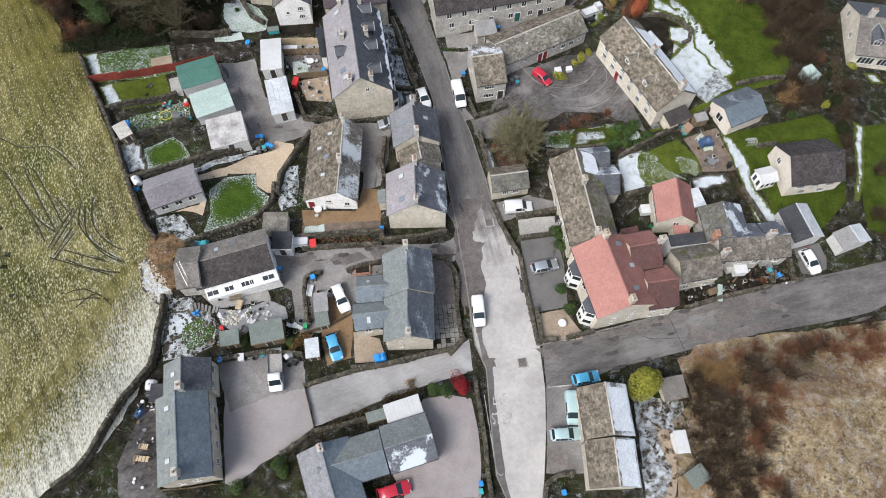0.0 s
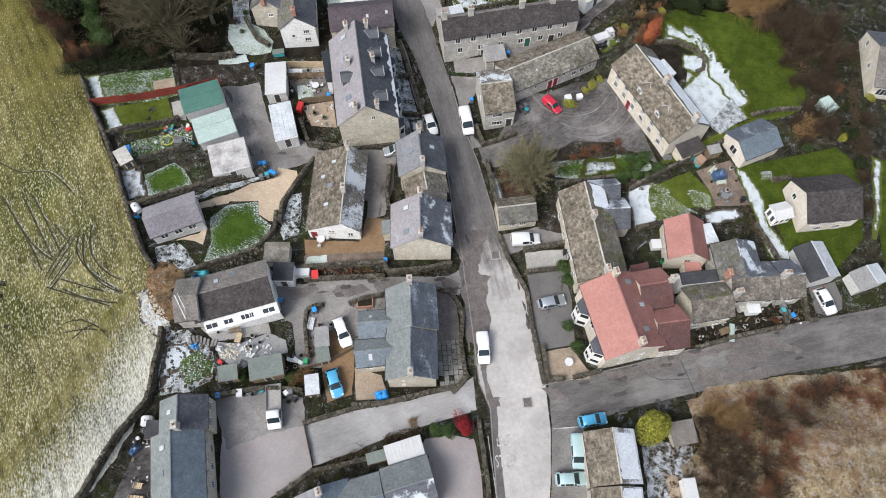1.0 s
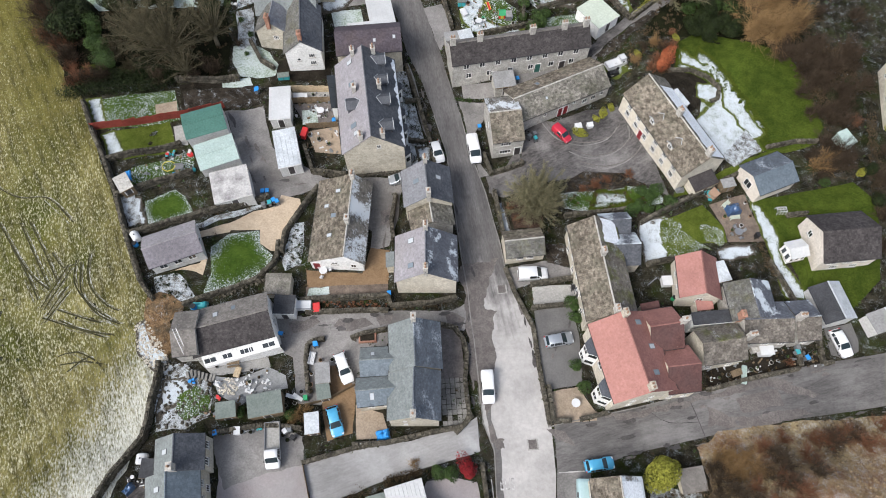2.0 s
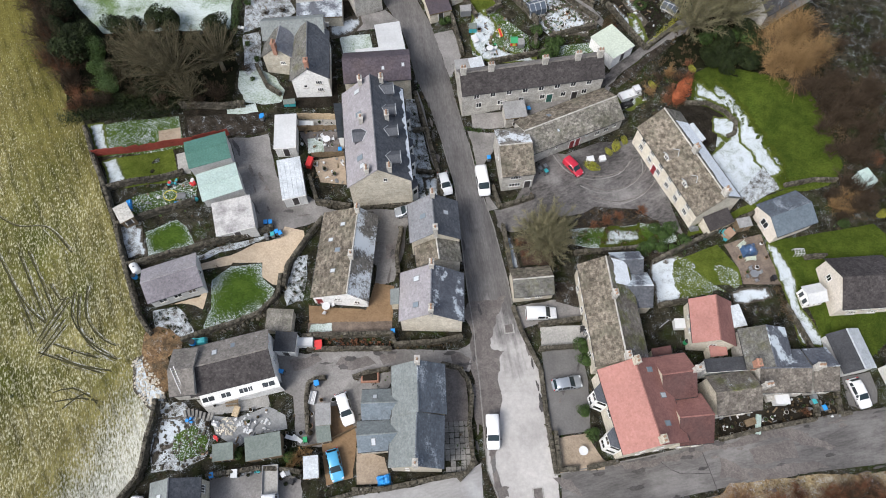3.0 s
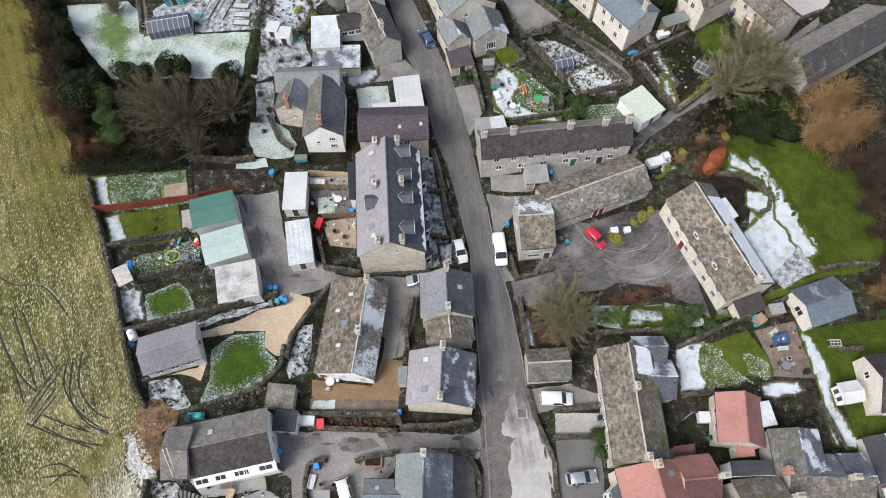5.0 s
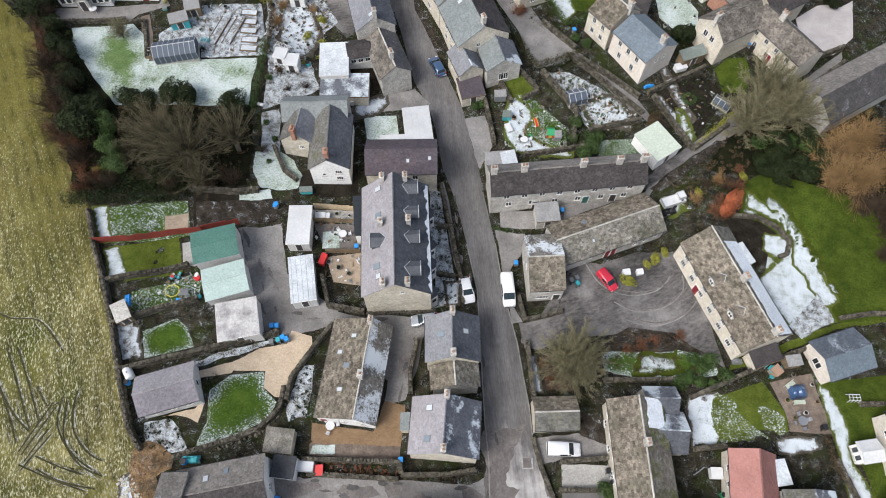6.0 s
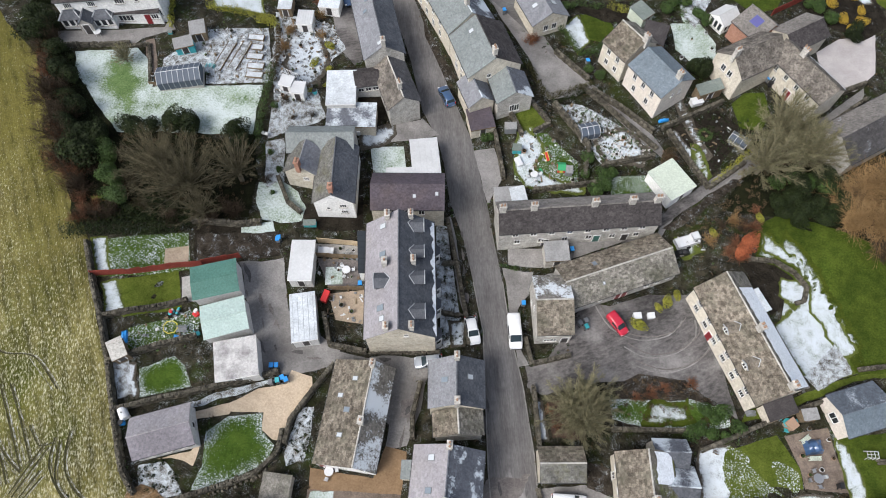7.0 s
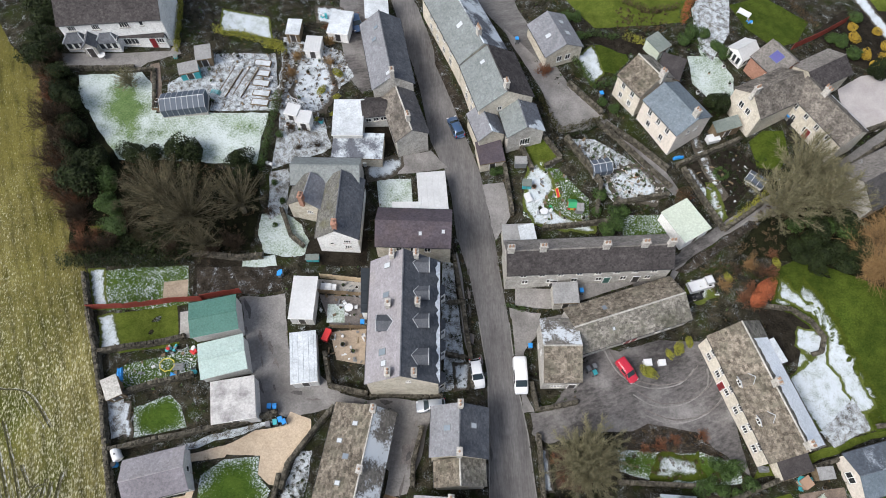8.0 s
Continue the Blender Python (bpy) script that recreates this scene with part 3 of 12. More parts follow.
def ground_patch(name, ring, material, label, lift=0.04, ragged=0.0, kind="structure", category="ground", skirt=0.0, step=2.0, seed=1, cover=0.0):
    """A piece of ground laid on the lie of the land inside the outline ring."""
    rng = random.Random(seed + int(abs(ring[0][0]) * 100))
    PATCHES.append(list(ring))
    pts = [Vector((x, y, 0)) for x, y in ring]
    if 0 < cover < 0.7:
        step = 0.5
    if ragged:
        fine = []
        for a, b in zip(pts, pts[1:] + pts[:1]):
            n = max(1, int((b - a).length / 0.4))
            for i in range(n):
                p = a.lerp(b, i / n)
                w = noise.noise_vector(p * 0.45 + Vector((0, 0, seed))) * 1.1 + noise.noise_vector(p * 1.7 + Vector((0, 0, seed))) * 0.55
                fine.append(p + Vector((w.x, w.y, 0)) * ragged)
        pts = fine
    bm = bmesh.new()
    vs = [bm.verts.new(p) for p in pts]
    face = bm.faces.new(vs)
    if face.normal.z < 0 or sum(a.x * b.y - b.x * a.y for a, b in zip(pts, pts[1:] + pts[:1])) < 0:
        face.normal_flip()
    bmesh.ops.triangulate(bm, faces=bm.faces[:])
    xs, ys = [p.x for p in pts], [p.y for p in pts]
    for lo, hi, axis in ((min(xs), max(xs), (1, 0, 0)), (min(ys), max(ys), (0, 1, 0))):
        k = math.ceil(lo / step) * step
        while k < hi:
            bmesh.ops.bisect_plane(bm, geom=bm.verts[:] + bm.edges[:] + bm.faces[:], dist=0.0005, plane_co=tuple(k * a for a in axis), plane_no=axis)
            k += step
    for v in bm.verts:
        v.co.z = lie(v.co.x, v.co.y) + lift
    if skirt:
        rim = [e for e in bm.edges if e.is_boundary]
        made = bmesh.ops.extrude_edge_only(bm, edges=rim)
        for v in made["geom"]:
            if isinstance(v, bmesh.types.BMVert):
                v.co.z -= skirt
    bmesh.ops.recalc_face_normals(bm, faces=bm.faces[:])
    if sum(f.normal.z for f in bm.faces) < 0:
        bmesh.ops.reverse_faces(bm, faces=bm.faces[:])
    me = bpy.data.meshes.new(name)
    bm.to_mesh(me)
    bm.free()
    me.materials.append(material)
    if cover:
        at = me.attributes.new("cover", "FLOAT", "POINT")
        ring2 = np.array([(p.x, p.y) for p in pts])
        nxt = np.roll(ring2, -1, 0)
        seg = nxt - ring2
        ll = (seg ** 2).sum(1) + 1e-9
        for i, v in enumerate(me.vertices):
            q = np.array(v.co[:2])
            t = np.clip(((q - ring2) * seg).sum(1) / ll, 0, 1)
            at.data[i].value = min(1.0, float(np.sqrt(((ring2 + seg * t[:, None] - q) ** 2).sum(1)).min()) / cover)
    return tagged(new(name, me), label, category, kind=kind)


def along(line, step):
    """Points and headings every step metres along a line of places."""
    out, left = [], 0.0
    for (x0, y0), (x1, y1) in zip(line, line[1:]):
        d = math.hypot(x1 - x0, y1 - y0)
        s = left
        while s < d:
            out.append((x0 + (x1 - x0) * s / d, y0 + (y1 - y0) * s / d, math.degrees(math.atan2(y1 - y0, x1 - x0))))
            s += step
        left = s - d
    return out


def drystone_wall(line, height=1.1, width=0.36, label="lichened dry stone field wall with upright coping stones", snow=False, name="stone_wall", base=0.0):
    """A wall of separate rough stones in courses, with a row of coping stones."""
    rng = random.Random(int(abs(line[0][0]) * 37 + abs(line[0][1]) * 11))
    owner = thing(name, line[0][0], line[0][1], 0, 0.0, label, "wall")
    owner.matrix_world = Matrix.Identity(4)
    body, cope = Shape(), Shape()
    for x, y, a in along(line, 0.42):
        z = lie(x, y) + base
        nc = max(1, round(height / 0.30))
        for c in range(nc):
            k = 1 - 0.25 * c / nc
            for side in (-1, 1):
                m = pose(x, y, z, 0, 0, a + rng.uniform(-4, 4))
                o = rng.uniform(-0.12, 0.12)
                w = rng.uniform(0.18, 0.24)
                body.box(o - w, o + w, side * width * k / 2 - 0.13 + rng.uniform(-0.03, 0.03), side * width * k / 2 + 0.13,
                         c * height / nc - (0.3 if c == 0 else 0), (c + 1) * height / nc - 0.015, m, 0.94)
    moss = Shape()
    for x, y, a in along(line, 0.24):
        if rng.random() < 0.16:
            continue
        m = pose(x + rng.uniform(-0.05, 0.05), y + rng.uniform(-0.05, 0.05), lie(x, y) + base + height - 0.03, rng.uniform(-14, 14), rng.uniform(-16, 16), a + rng.uniform(-16, 16))
        k = rng.uniform(0.08, 0.2)
        cope.box(-k, k, -width / 2 - rng.uniform(-0.06, 0.07), width / 2 + rng.uniform(-0.06, 0.07), 0, rng.uniform(0.05, 0.2), m, 0.78)
    for x, y, a in along(line, 0.9):
        if rng.random() < 0.5:
            side = rng.choice((-1, 1)) * width * rng.uniform(0.2, 1.0)
            r = rng.uniform(0.15, 0.4)
            leaf_cloud(moss, rng, 22, x - math.sin(radians(a)) * side, y + math.cos(radians(a)) * side, lie(x, y) + base + height * rng.uniform(0.4, 1.0), r, r, r * 0.7, 0.09, 3)
    if moss.v:
        part("moss", moss, LEAF_MOSS, owner, "moss and withered weeds on the stones")["kind"] = "stuff"
    part("stone_course", body, DRYSTONE, owner)["kind"] = "stuff"
    part("coping", cope, DRYSTONE, owner)["kind"] = "stuff"
    return owner


def kerb(line, label="worn grey stone kerb along the road"):
    owner = thing("kerb", line[0][0], line[0][1], 0, 0.0, label, "kerb")
    owner.matrix_world = Matrix.Identity(4)
    owner["kind"] = "structure"
    s = Shape()
    for x, y, a in along(line, 0.92):
        s.box(-0.45, 0.45, -0.08, 0.08, -0.1, 0.14, pose(x, y, lie(x, y) + 0.02, 0, 0, a), 0.97)
    part("kerb_stone", s, KERB, owner)
    return owner


def timber_fence(line, height=1.6, material=TIMBER, label="weathered timber panel fence", post=1.8):
    owner = thing("fence", line[0][0], line[0][1], 0, 0.0, label, "fence")
    owner.matrix_world = Matrix.Identity(4)
    rng = random.Random(5)
    for (x0, y0), (x1, y1) in zip(line, line[1:]):
        n = max(1, round(math.hypot(x1 - x0, y1 - y0) / post))
        a = math.degrees(math.atan2(y1 - y0, x1 - x0))
        for i in range(n):
            fx, fy = x0 + (x1 - x0) * (i + 0.5) / n, y0 + (y1 - y0) * (i + 0.5) / n
            w = math.hypot(x1 - x0, y1 - y0) / n
            m = pose(fx, fy, lie(fx, fy), 0, 0, a)
            s = Shape()
            k = max(3, int(w / 0.15))
            for j in range(k):
                s.box(-w / 2 + w * j / k + 0.005, -w / 2 + w * (j + 1) / k - 0.005, -0.02, 0.02, -0.3, height + rng.uniform(-0.01, 0.02), m)
            s.box(-w / 2, w / 2, 0.02, 0.06, height - 0.3, height - 0.2, m)
            part("fence_panel", s, material, owner)["kind"] = "stuff"
            part("post", Shape().box(-w / 2 - 0.05, -w / 2 + 0.05, -0.06, 0.06, -0.4, height + 0.08, m), material, owner)
    return owner


# ---- buildings ----
def tile_slope(shape, x0, x1, y0, z0, y1, z1, tile, course, thick, rng, trim0=0.0, trim1=0.0):
    """Overlapping tiles on a slope from the eave (y0, z0) to the ridge (y1, z1); trim: how much the slope narrows at the top (hips)."""
    run = math.hypot(y1 - y0, z1 - z0)
    n = max(2, round(run / course))
    dy, dz = (y1 - y0) / run, (z1 - z0) / run
    ny, nz = (-dz, dy) if dy > 0 else (dz, -dy)
    if nz < 0:
        ny, nz = -ny, -nz
    for c in range(n):
        s0, s1 = run * c / n - 0.03, run * (c + 1) / n
        k = (c + 0.5) / n
        a, b = x0 + trim0 * k, x1 - trim1 * k
        m = max(1, round((b - a) / tile))
        off = rng.uniform(0, 0.5)
        for i in range(-1, m + 1):
            p, q = a + (b - a) * (i + off) / m, a + (b - a) * (i + 1 + off) / m - 0.008
            p, q = max(p, a), min(q, b)
            if q - p < 0.04:
                continue
            t = thick * rng.uniform(0.75, 1.35)
            e = rng.uniform(-0.012, 0.012)
            lo, hi = s0 + e, s1
            y_lo, z_lo, y_hi, z_hi = y0 + dy * lo, z0 + dz * lo, y0 + dy * hi, z0 + dz * hi
            u = 0.004
            v = [(p, y_lo, z_lo), (q, y_lo, z_lo), (p, y_lo + ny * t, z_lo + nz * t), (q, y_lo + ny * t, z_lo + nz * t),
                 (q, y_hi + ny * u, z_hi + nz * u), (p, y_hi + ny * u, z_hi + nz * u)]
            shape.add(v, [(0, 1, 3, 2), (2, 3, 4, 5)] if dy > 0 else [(1, 0, 2, 3), (3, 2, 5, 4)])


TILES = {"slate": (0.34, 0.27, 0.014), "stone": (0.42, 0.32, 0.035), "plain": (0.30, 0.26, 0.022)}


def window(parent, m, w, h, frame_mat=None, bars=1, sill=True, glass=None, name="window"):
    """A window with a frame, glazing bars and a sill; m: its middle on the wall, x along the wall, y outwards."""
    fm = frame_mat or WHITE_PAINT
    win = part(name, Shape().box(-w / 2, w / 2, -0.05, 0.012, -h / 2, h / 2, m), glass or GLASS, parent)
    s = Shape()
    t = 0.07
    for x0, x1, z0, z1 in ((-w / 2, w / 2, h / 2 - t, h / 2), (-w / 2, w / 2, -h / 2, -h / 2 + t), (-w / 2, -w / 2 + t, -h / 2, h / 2), (w / 2 - t, w / 2, -h / 2, h / 2)):
        s.box(x0, x1, -0.02, 0.045, z0, z1, m)
    for i in range(bars):
        x = -w / 2 + w * (i + 1) / (bars + 1)
        s.box(x - 0.03, x + 0.03, -0.02, 0.04, -h / 2, h / 2, m)
    part("frame", s, fm, win)
    if sill:
        part("sill", Shape().box(-w / 2 - 0.1, w / 2 + 0.1, -0.02, 0.14, -h / 2 - 0.12, -h / 2, m), STONE_GREY, win)
    return win


def door(parent, m, w=0.95, h=2.0, material=None):
    d = part("door", Shape().box(-w / 2, w / 2, -0.05, 0.02, -h / 2, h / 2, m), material or DOOR_DARK, parent)
    s = Shape()
    for x0, x1, z0, z1 in ((-w / 2 - 0.1, w / 2 + 0.1, h / 2, h / 2 + 0.12), (-w / 2 - 0.1, -w / 2, -h / 2, h / 2), (w / 2, w / 2 + 0.1, -h / 2, h / 2)):
        s.box(x0, x1, -0.02, 0.05, z0, z1, m)
    part("frame", s, WHITE_PAINT, d)
    part("handle", Shape().box(w / 2 - 0.16, w / 2 - 0.1, 0.02, 0.07, -0.1, 0.05, m), STEEL, d)
    return d


def chimney(parent, x, y, z, w=0.9, d=0.6, h=1.2, pots=2, material=None):
    c = part("chimney", Shape().box(x - w / 2, x + w / 2, y - d / 2, y + d / 2, z - 1.2, z + h), material or STONE_GREY, parent)
    part("chimney_cap", Shape().box(x - w / 2 - 0.07, x + w / 2 + 0.07, y - d / 2 - 0.07, y + d / 2 + 0.07, z + h, z + h + 0.12), material or STONE_GREY, c)
    for i in range(pots):
        px_ = x + (i - (pots - 1) / 2) * w * 0.5
        part("chimney_pot", Shape().tube((px_, y, z + h + 0.12), (px_, y, z + h + 0.55), 0.15, 0.12, 10), POT, c)
    return c


def face_pose(face, L, W, u, z):
    """On a wall: u metres along it from its middle. a, b: the long walls at +y and -y; e, f: the gables at +x and -x."""
    if face == "a":
        return pose(u, W / 2, z, 0, 0, 180) @ pose(0, 0, 0, 0, 0, 180)
    if face == "b":
        return pose(u, -W / 2, z, 0, 0, 180)
    if face == "e":
        return pose(L / 2, u, z, 0, 0, -90)
    return pose(-L / 2, u, z, 0, 0, 90)


def house(name, x, y, heading, L, W, eave, ridge, label, walls=None, roof_a=None, roof_b=None, tiles="slate", category="house", windows=(), doors=(), lights=(),
          chimneys=(), dormers=(), over=0.25, verge=0.12, hip0=0.0, hip1=0.0, group="", gutters=True, base=None, ridge_at=0.0, chimney_mat=None, bays=(), snow=()):
    """A pitched-roof building; x runs along the ridge. a is the +y slope, b the -y slope. windows: (wall, u, z, w, h, bars)."""
    walls = walls or STONE
    roof_a = roof_a or SLATE
    roof_b = roof_b or roof_a
    z = lie(x, y)
    own = thing(name, x, y, heading, z, label, category, group)
    m = own.matrix_world
    low = min(lie(*(m @ Vector((sx * L / 2, sy * W / 2, 0))).xy) for sx in (-1, 1) for sy in (-1, 1)) - z - 0.4
    rng = random.Random(int(abs(x * 31 + y * 17)))
    ry = ridge_at * W / 2
    hl, hw = L / 2, W / 2
    # walls: a closed body with gables
    s = Shape()
    g0, g1 = (eave if hip0 else ridge - 0.1), (eave if hip1 else ridge - 0.1)
    vs = [(-hl, -hw, low), (hl, -hw, low), (hl, hw, low), (-hl, hw, low), (-hl, -hw, eave), (hl, -hw, eave), (hl, hw, eave), (-hl, hw, eave), (-hl, ry, g0), (hl, ry, g1)]
    s.add(vs, [(3, 2, 1, 0), (0, 1, 5, 4), (2, 3, 7, 6), (1, 2, 6, 9, 5), (3, 0, 4, 8, 7), (4, 5, 9, 8), (6, 7, 8, 9)])
    part("wall", s, walls, own)
    tw, tc, tt = TILES[tiles]
    for nm, sy, material in (("roof_slope", 1, roof_a), ("roof_slope", -1, roof_b)):
        edge = sy * (hw + over)
        drop = (ridge - eave) / (hw - sy * ry) * over
        e0, e1 = -hl - verge, hl + verge
        t = Shape()
        base_quad = [(e0, edge, eave - drop), (e1, edge, eave - drop), (e1 - hip1, ry, ridge), (e0 + hip0, ry, ridge)]
        t.slab(base_quad if sy < 0 else base_quad[::-1], 0.10)
        tile_slope(t, e0, e1, edge, eave - drop, ry, ridge, tw, tc, tt, rng, hip0, hip1)
        part(nm, t, material, own)
        if gutters:
            gt = Shape().tube((e0, edge * 1.0 + sy * 0.05, eave - drop - 0.05), (e1, edge + sy * 0.05, eave - drop - 0.05), 0.06, 0.06, 6)
            part("gutter", gt, BLACK, own)
    for hip, sx in ((hip0, -1), (hip1, 1)):
        if hip:
            t = Shape()
            ex, drop = sx * (hl + verge), (ridge - eave) / hw * over
            tri = [(ex, -hw - over, eave - drop), (ex, hw + over, eave - drop), (ex - sx * hip, ry, ridge)]
            t.slab(tri if sx > 0 else tri[::-1], 0.08)
            part("hip_slope", t, roof_b, own)
            for sy in (-1, 1):
                part("hip_tile", Shape().tube((ex, sy * (hw + over), eave - drop + 0.03), (ex - sx * hip, ry, ridge + 0.03), 0.1, 0.1, 6), LEAD, own)
    rt = Shape()
    xx = -hl - verge + hip0
    while xx < hl + verge - hip1 - 0.05:
        x2 = min(xx + 0.45, hl + verge - hip1)
        rt.tube((xx, ry, ridge + 0.0), (x2 - 0.012, ry, ridge + rng.uniform(-0.008, 0.012)), 0.12, 0.115, 6)
        xx += 0.45
    part("ridge_tile", rt, roof_a if tiles != "stone" else STONE_GREY, own)
    for face, u, wz, w, h, bars in windows:
        window(own, face_pose(face, L, W, u, wz), w, h, None, bars)
    for face, u, material in doors:
        pm = face_pose(face, L, W, u, 0)
        g = lie(*(m @ pm.translation).xy) - z
        door(own, face_pose(face, L, W, u, g + 1.0), material=material)
    for side, u, k, w, h in lights:
        sy = 1 if side == "a" else -1
        slope_y, slope_z = (ry - sy * hw), (ridge - eave)
        ang = math.degrees(math.atan2(slope_z, hw - sy * ry))
        pm = pose(u, sy * hw + slope_y * k, eave + slope_z * k + 0.03, -sy * ang, 0, 0)
        rl = part("rooflight", Shape().box(-w / 2, w / 2, -h / 2, h / 2, -0.02, 0.06, pm), GREY_P, own)
        # most panes are coloured pale as if mirroring the sky
        part("pane", Shape().box(-w / 2 + 0.07, w / 2 - 0.07, -h / 2 + 0.07, h / 2 - 0.07, 0.05, 0.075, pm), SOLAR if w > 1.5 else SKY_TINTED_PANE if rng.random() < 0.7 else SKY_GLASS, rl)
    for side, u0, u1, k0, k1 in snow:
        snow_sheet(own, side, u0, u1, k0, k1, W, eave, ridge, ry)
    for u, pots, *off in chimneys:
        oy = off[0] if off else ry
        chimney(own, u, oy, ridge - (ridge - eave) * abs(oy - ry) / hw, pots=pots, material=chimney_mat)
    for face, u, w, depth, z0, z1 in bays:
        bay(own, face_pose(face, L, W, u, 0), w, depth, z0, z1)
    for side, u, k, w in dormers:
        dormer(own, side, u, k, w, L, W, eave, ridge, SLATE_DARK if w > 1.4 else walls, None if w > 1.4 else roof_b)
    return own


def snow_sheet(own, side, u0, u1, k0, k1, W, eave, ridge, ry):
    """A thin ragged sheet of snow lying on part of a roof slope."""
    rng = random.Random(int(abs(u0 * 10) + abs(W * 7)))
    sy = 1 if side == "a" else -1
    n = max(4, int((u1 - u0) / 0.5))
    top, low = [], []
    for i in range(n + 1):
        u = u0 + (u1 - u0) * i / n
        for row, k in ((low, k0), (top, k1 + rng.uniform(-0.07, 0.07))):
            row.append((u, sy * W / 2 + (ry - sy * W / 2) * k, eave + (ridge - eave) * k + 0.13))
    vs = low + top
    fs = [(i, i + 1, n + 2 + i, n + 1 + i) for i in range(n)]
    if sy > 0:
        fs = [f[::-1] for f in fs]
    part("snow_sheet", Shape().add(vs, fs), SNOW_SHEET, own, "thin snow lying on the slates")


def bay(own, m, w, depth, z0, z1):
    """A canted bay window with a flat lead roof."""
    k = w * 0.28
    foot = [(-w / 2, 0), (-w / 2 + k, depth), (w / 2 - k, depth), (w / 2, 0)]
    s = Shape()
    s.add([tuple(m @ Vector((x, y, z))) for z in (-1.0, z1) for x, y in foot], [(0, 1, 5, 4), (1, 2, 6, 5), (2, 3, 7, 6), (4, 5, 6, 7)])
    b = part("bay", s, WHITE_PAINT, own)
    top = [(x * 1.06, y * 1.06 if y else 0, z1 + 0.1) for x, y in foot]
    part("bay_roof", Shape().slab([tuple(m @ Vector(p)) for p in top][::-1], 0.14), SLATE_DARK, b)
    rows = [(z0 + z1) / 2] if z1 - z0 < 3.2 else [z0 + 0.9, z1 - 0.9]
    for z in rows:
        window(b, m @ pose(0, depth, z), w - 2 * k - 0.2, 1.3, None, 1, False)
        for sx in (-1, 1):
            window(b, m @ pose(sx * (w / 2 - k / 2), depth / 2, z, 0, 0, -sx * math.degrees(math.atan2(depth, k))), math.hypot(k, depth) - 0.25, 1.3, None, 0, False)


def dormer(own, side, u, k, w, L, W, eave, ridge, cheeks=None, roof=None):
    """A small gabled dormer with lead edges and its own window."""
    sy = 1 if side == "a" else -1
    rise = ridge - eave
    yf, zf = sy * (W / 2) * (1 - k), eave + rise * k
    hgt = 1.0
    top = zf + hgt + w * 0.35
    yb = sy * (W / 2) * max(0.0, 1 - (zf + hgt - eave) / rise)
    yr = sy * (W / 2) * max(0.0, 1 - (top - eave) / rise)
    d = part("dormer", Shape().add([(u - w / 2, yf, zf - 0.2), (u + w / 2, yf, zf - 0.2), (u + w / 2, yf, zf + hgt), (u, yf, top - 0.05), (u - w / 2, yf, zf + hgt),
                                    (u - w / 2, yb, zf + hgt), (u + w / 2, yb, zf + hgt), (u, yr, top - 0.05)],
                                   [(0, 1, 2, 3, 4), (0, 4, 5), (1, 6, 2), (4, 3, 7, 5), (3, 2, 6, 7)]), cheeks or SLATE_DARK, own)
    f = yf + sy * 0.2
    for sx in (-1, 1):
        c = [(u, f, top), (u + sx * (w / 2 + 0.15), f, zf + hgt - 0.05), (u + sx * (w / 2 + 0.15), yb, zf + hgt - 0.02), (u, yr, top)]
        part("dormer_roof", Shape().slab(c if sx * sy > 0 else c[::-1], 0.06), roof or SLATE_DARK, d)
        part("lead_edge", Shape().tube((u, f, top + 0.02), (u + sx * (w / 2 + 0.17), f, zf + hgt - 0.03), 0.07, 0.07, 5), LEAD, d)
        part("lead_valley", Shape().tube((u, yr, top + 0.02), (u + sx * (w / 2 + 0.17), yb, zf + hgt), 0.06, 0.06, 5), LEAD, d)
    window(d, pose(u, yf, zf + 0.45, 0, 0, 0 if sy > 0 else 180), w * 0.7, 0.8, None, 1, False)


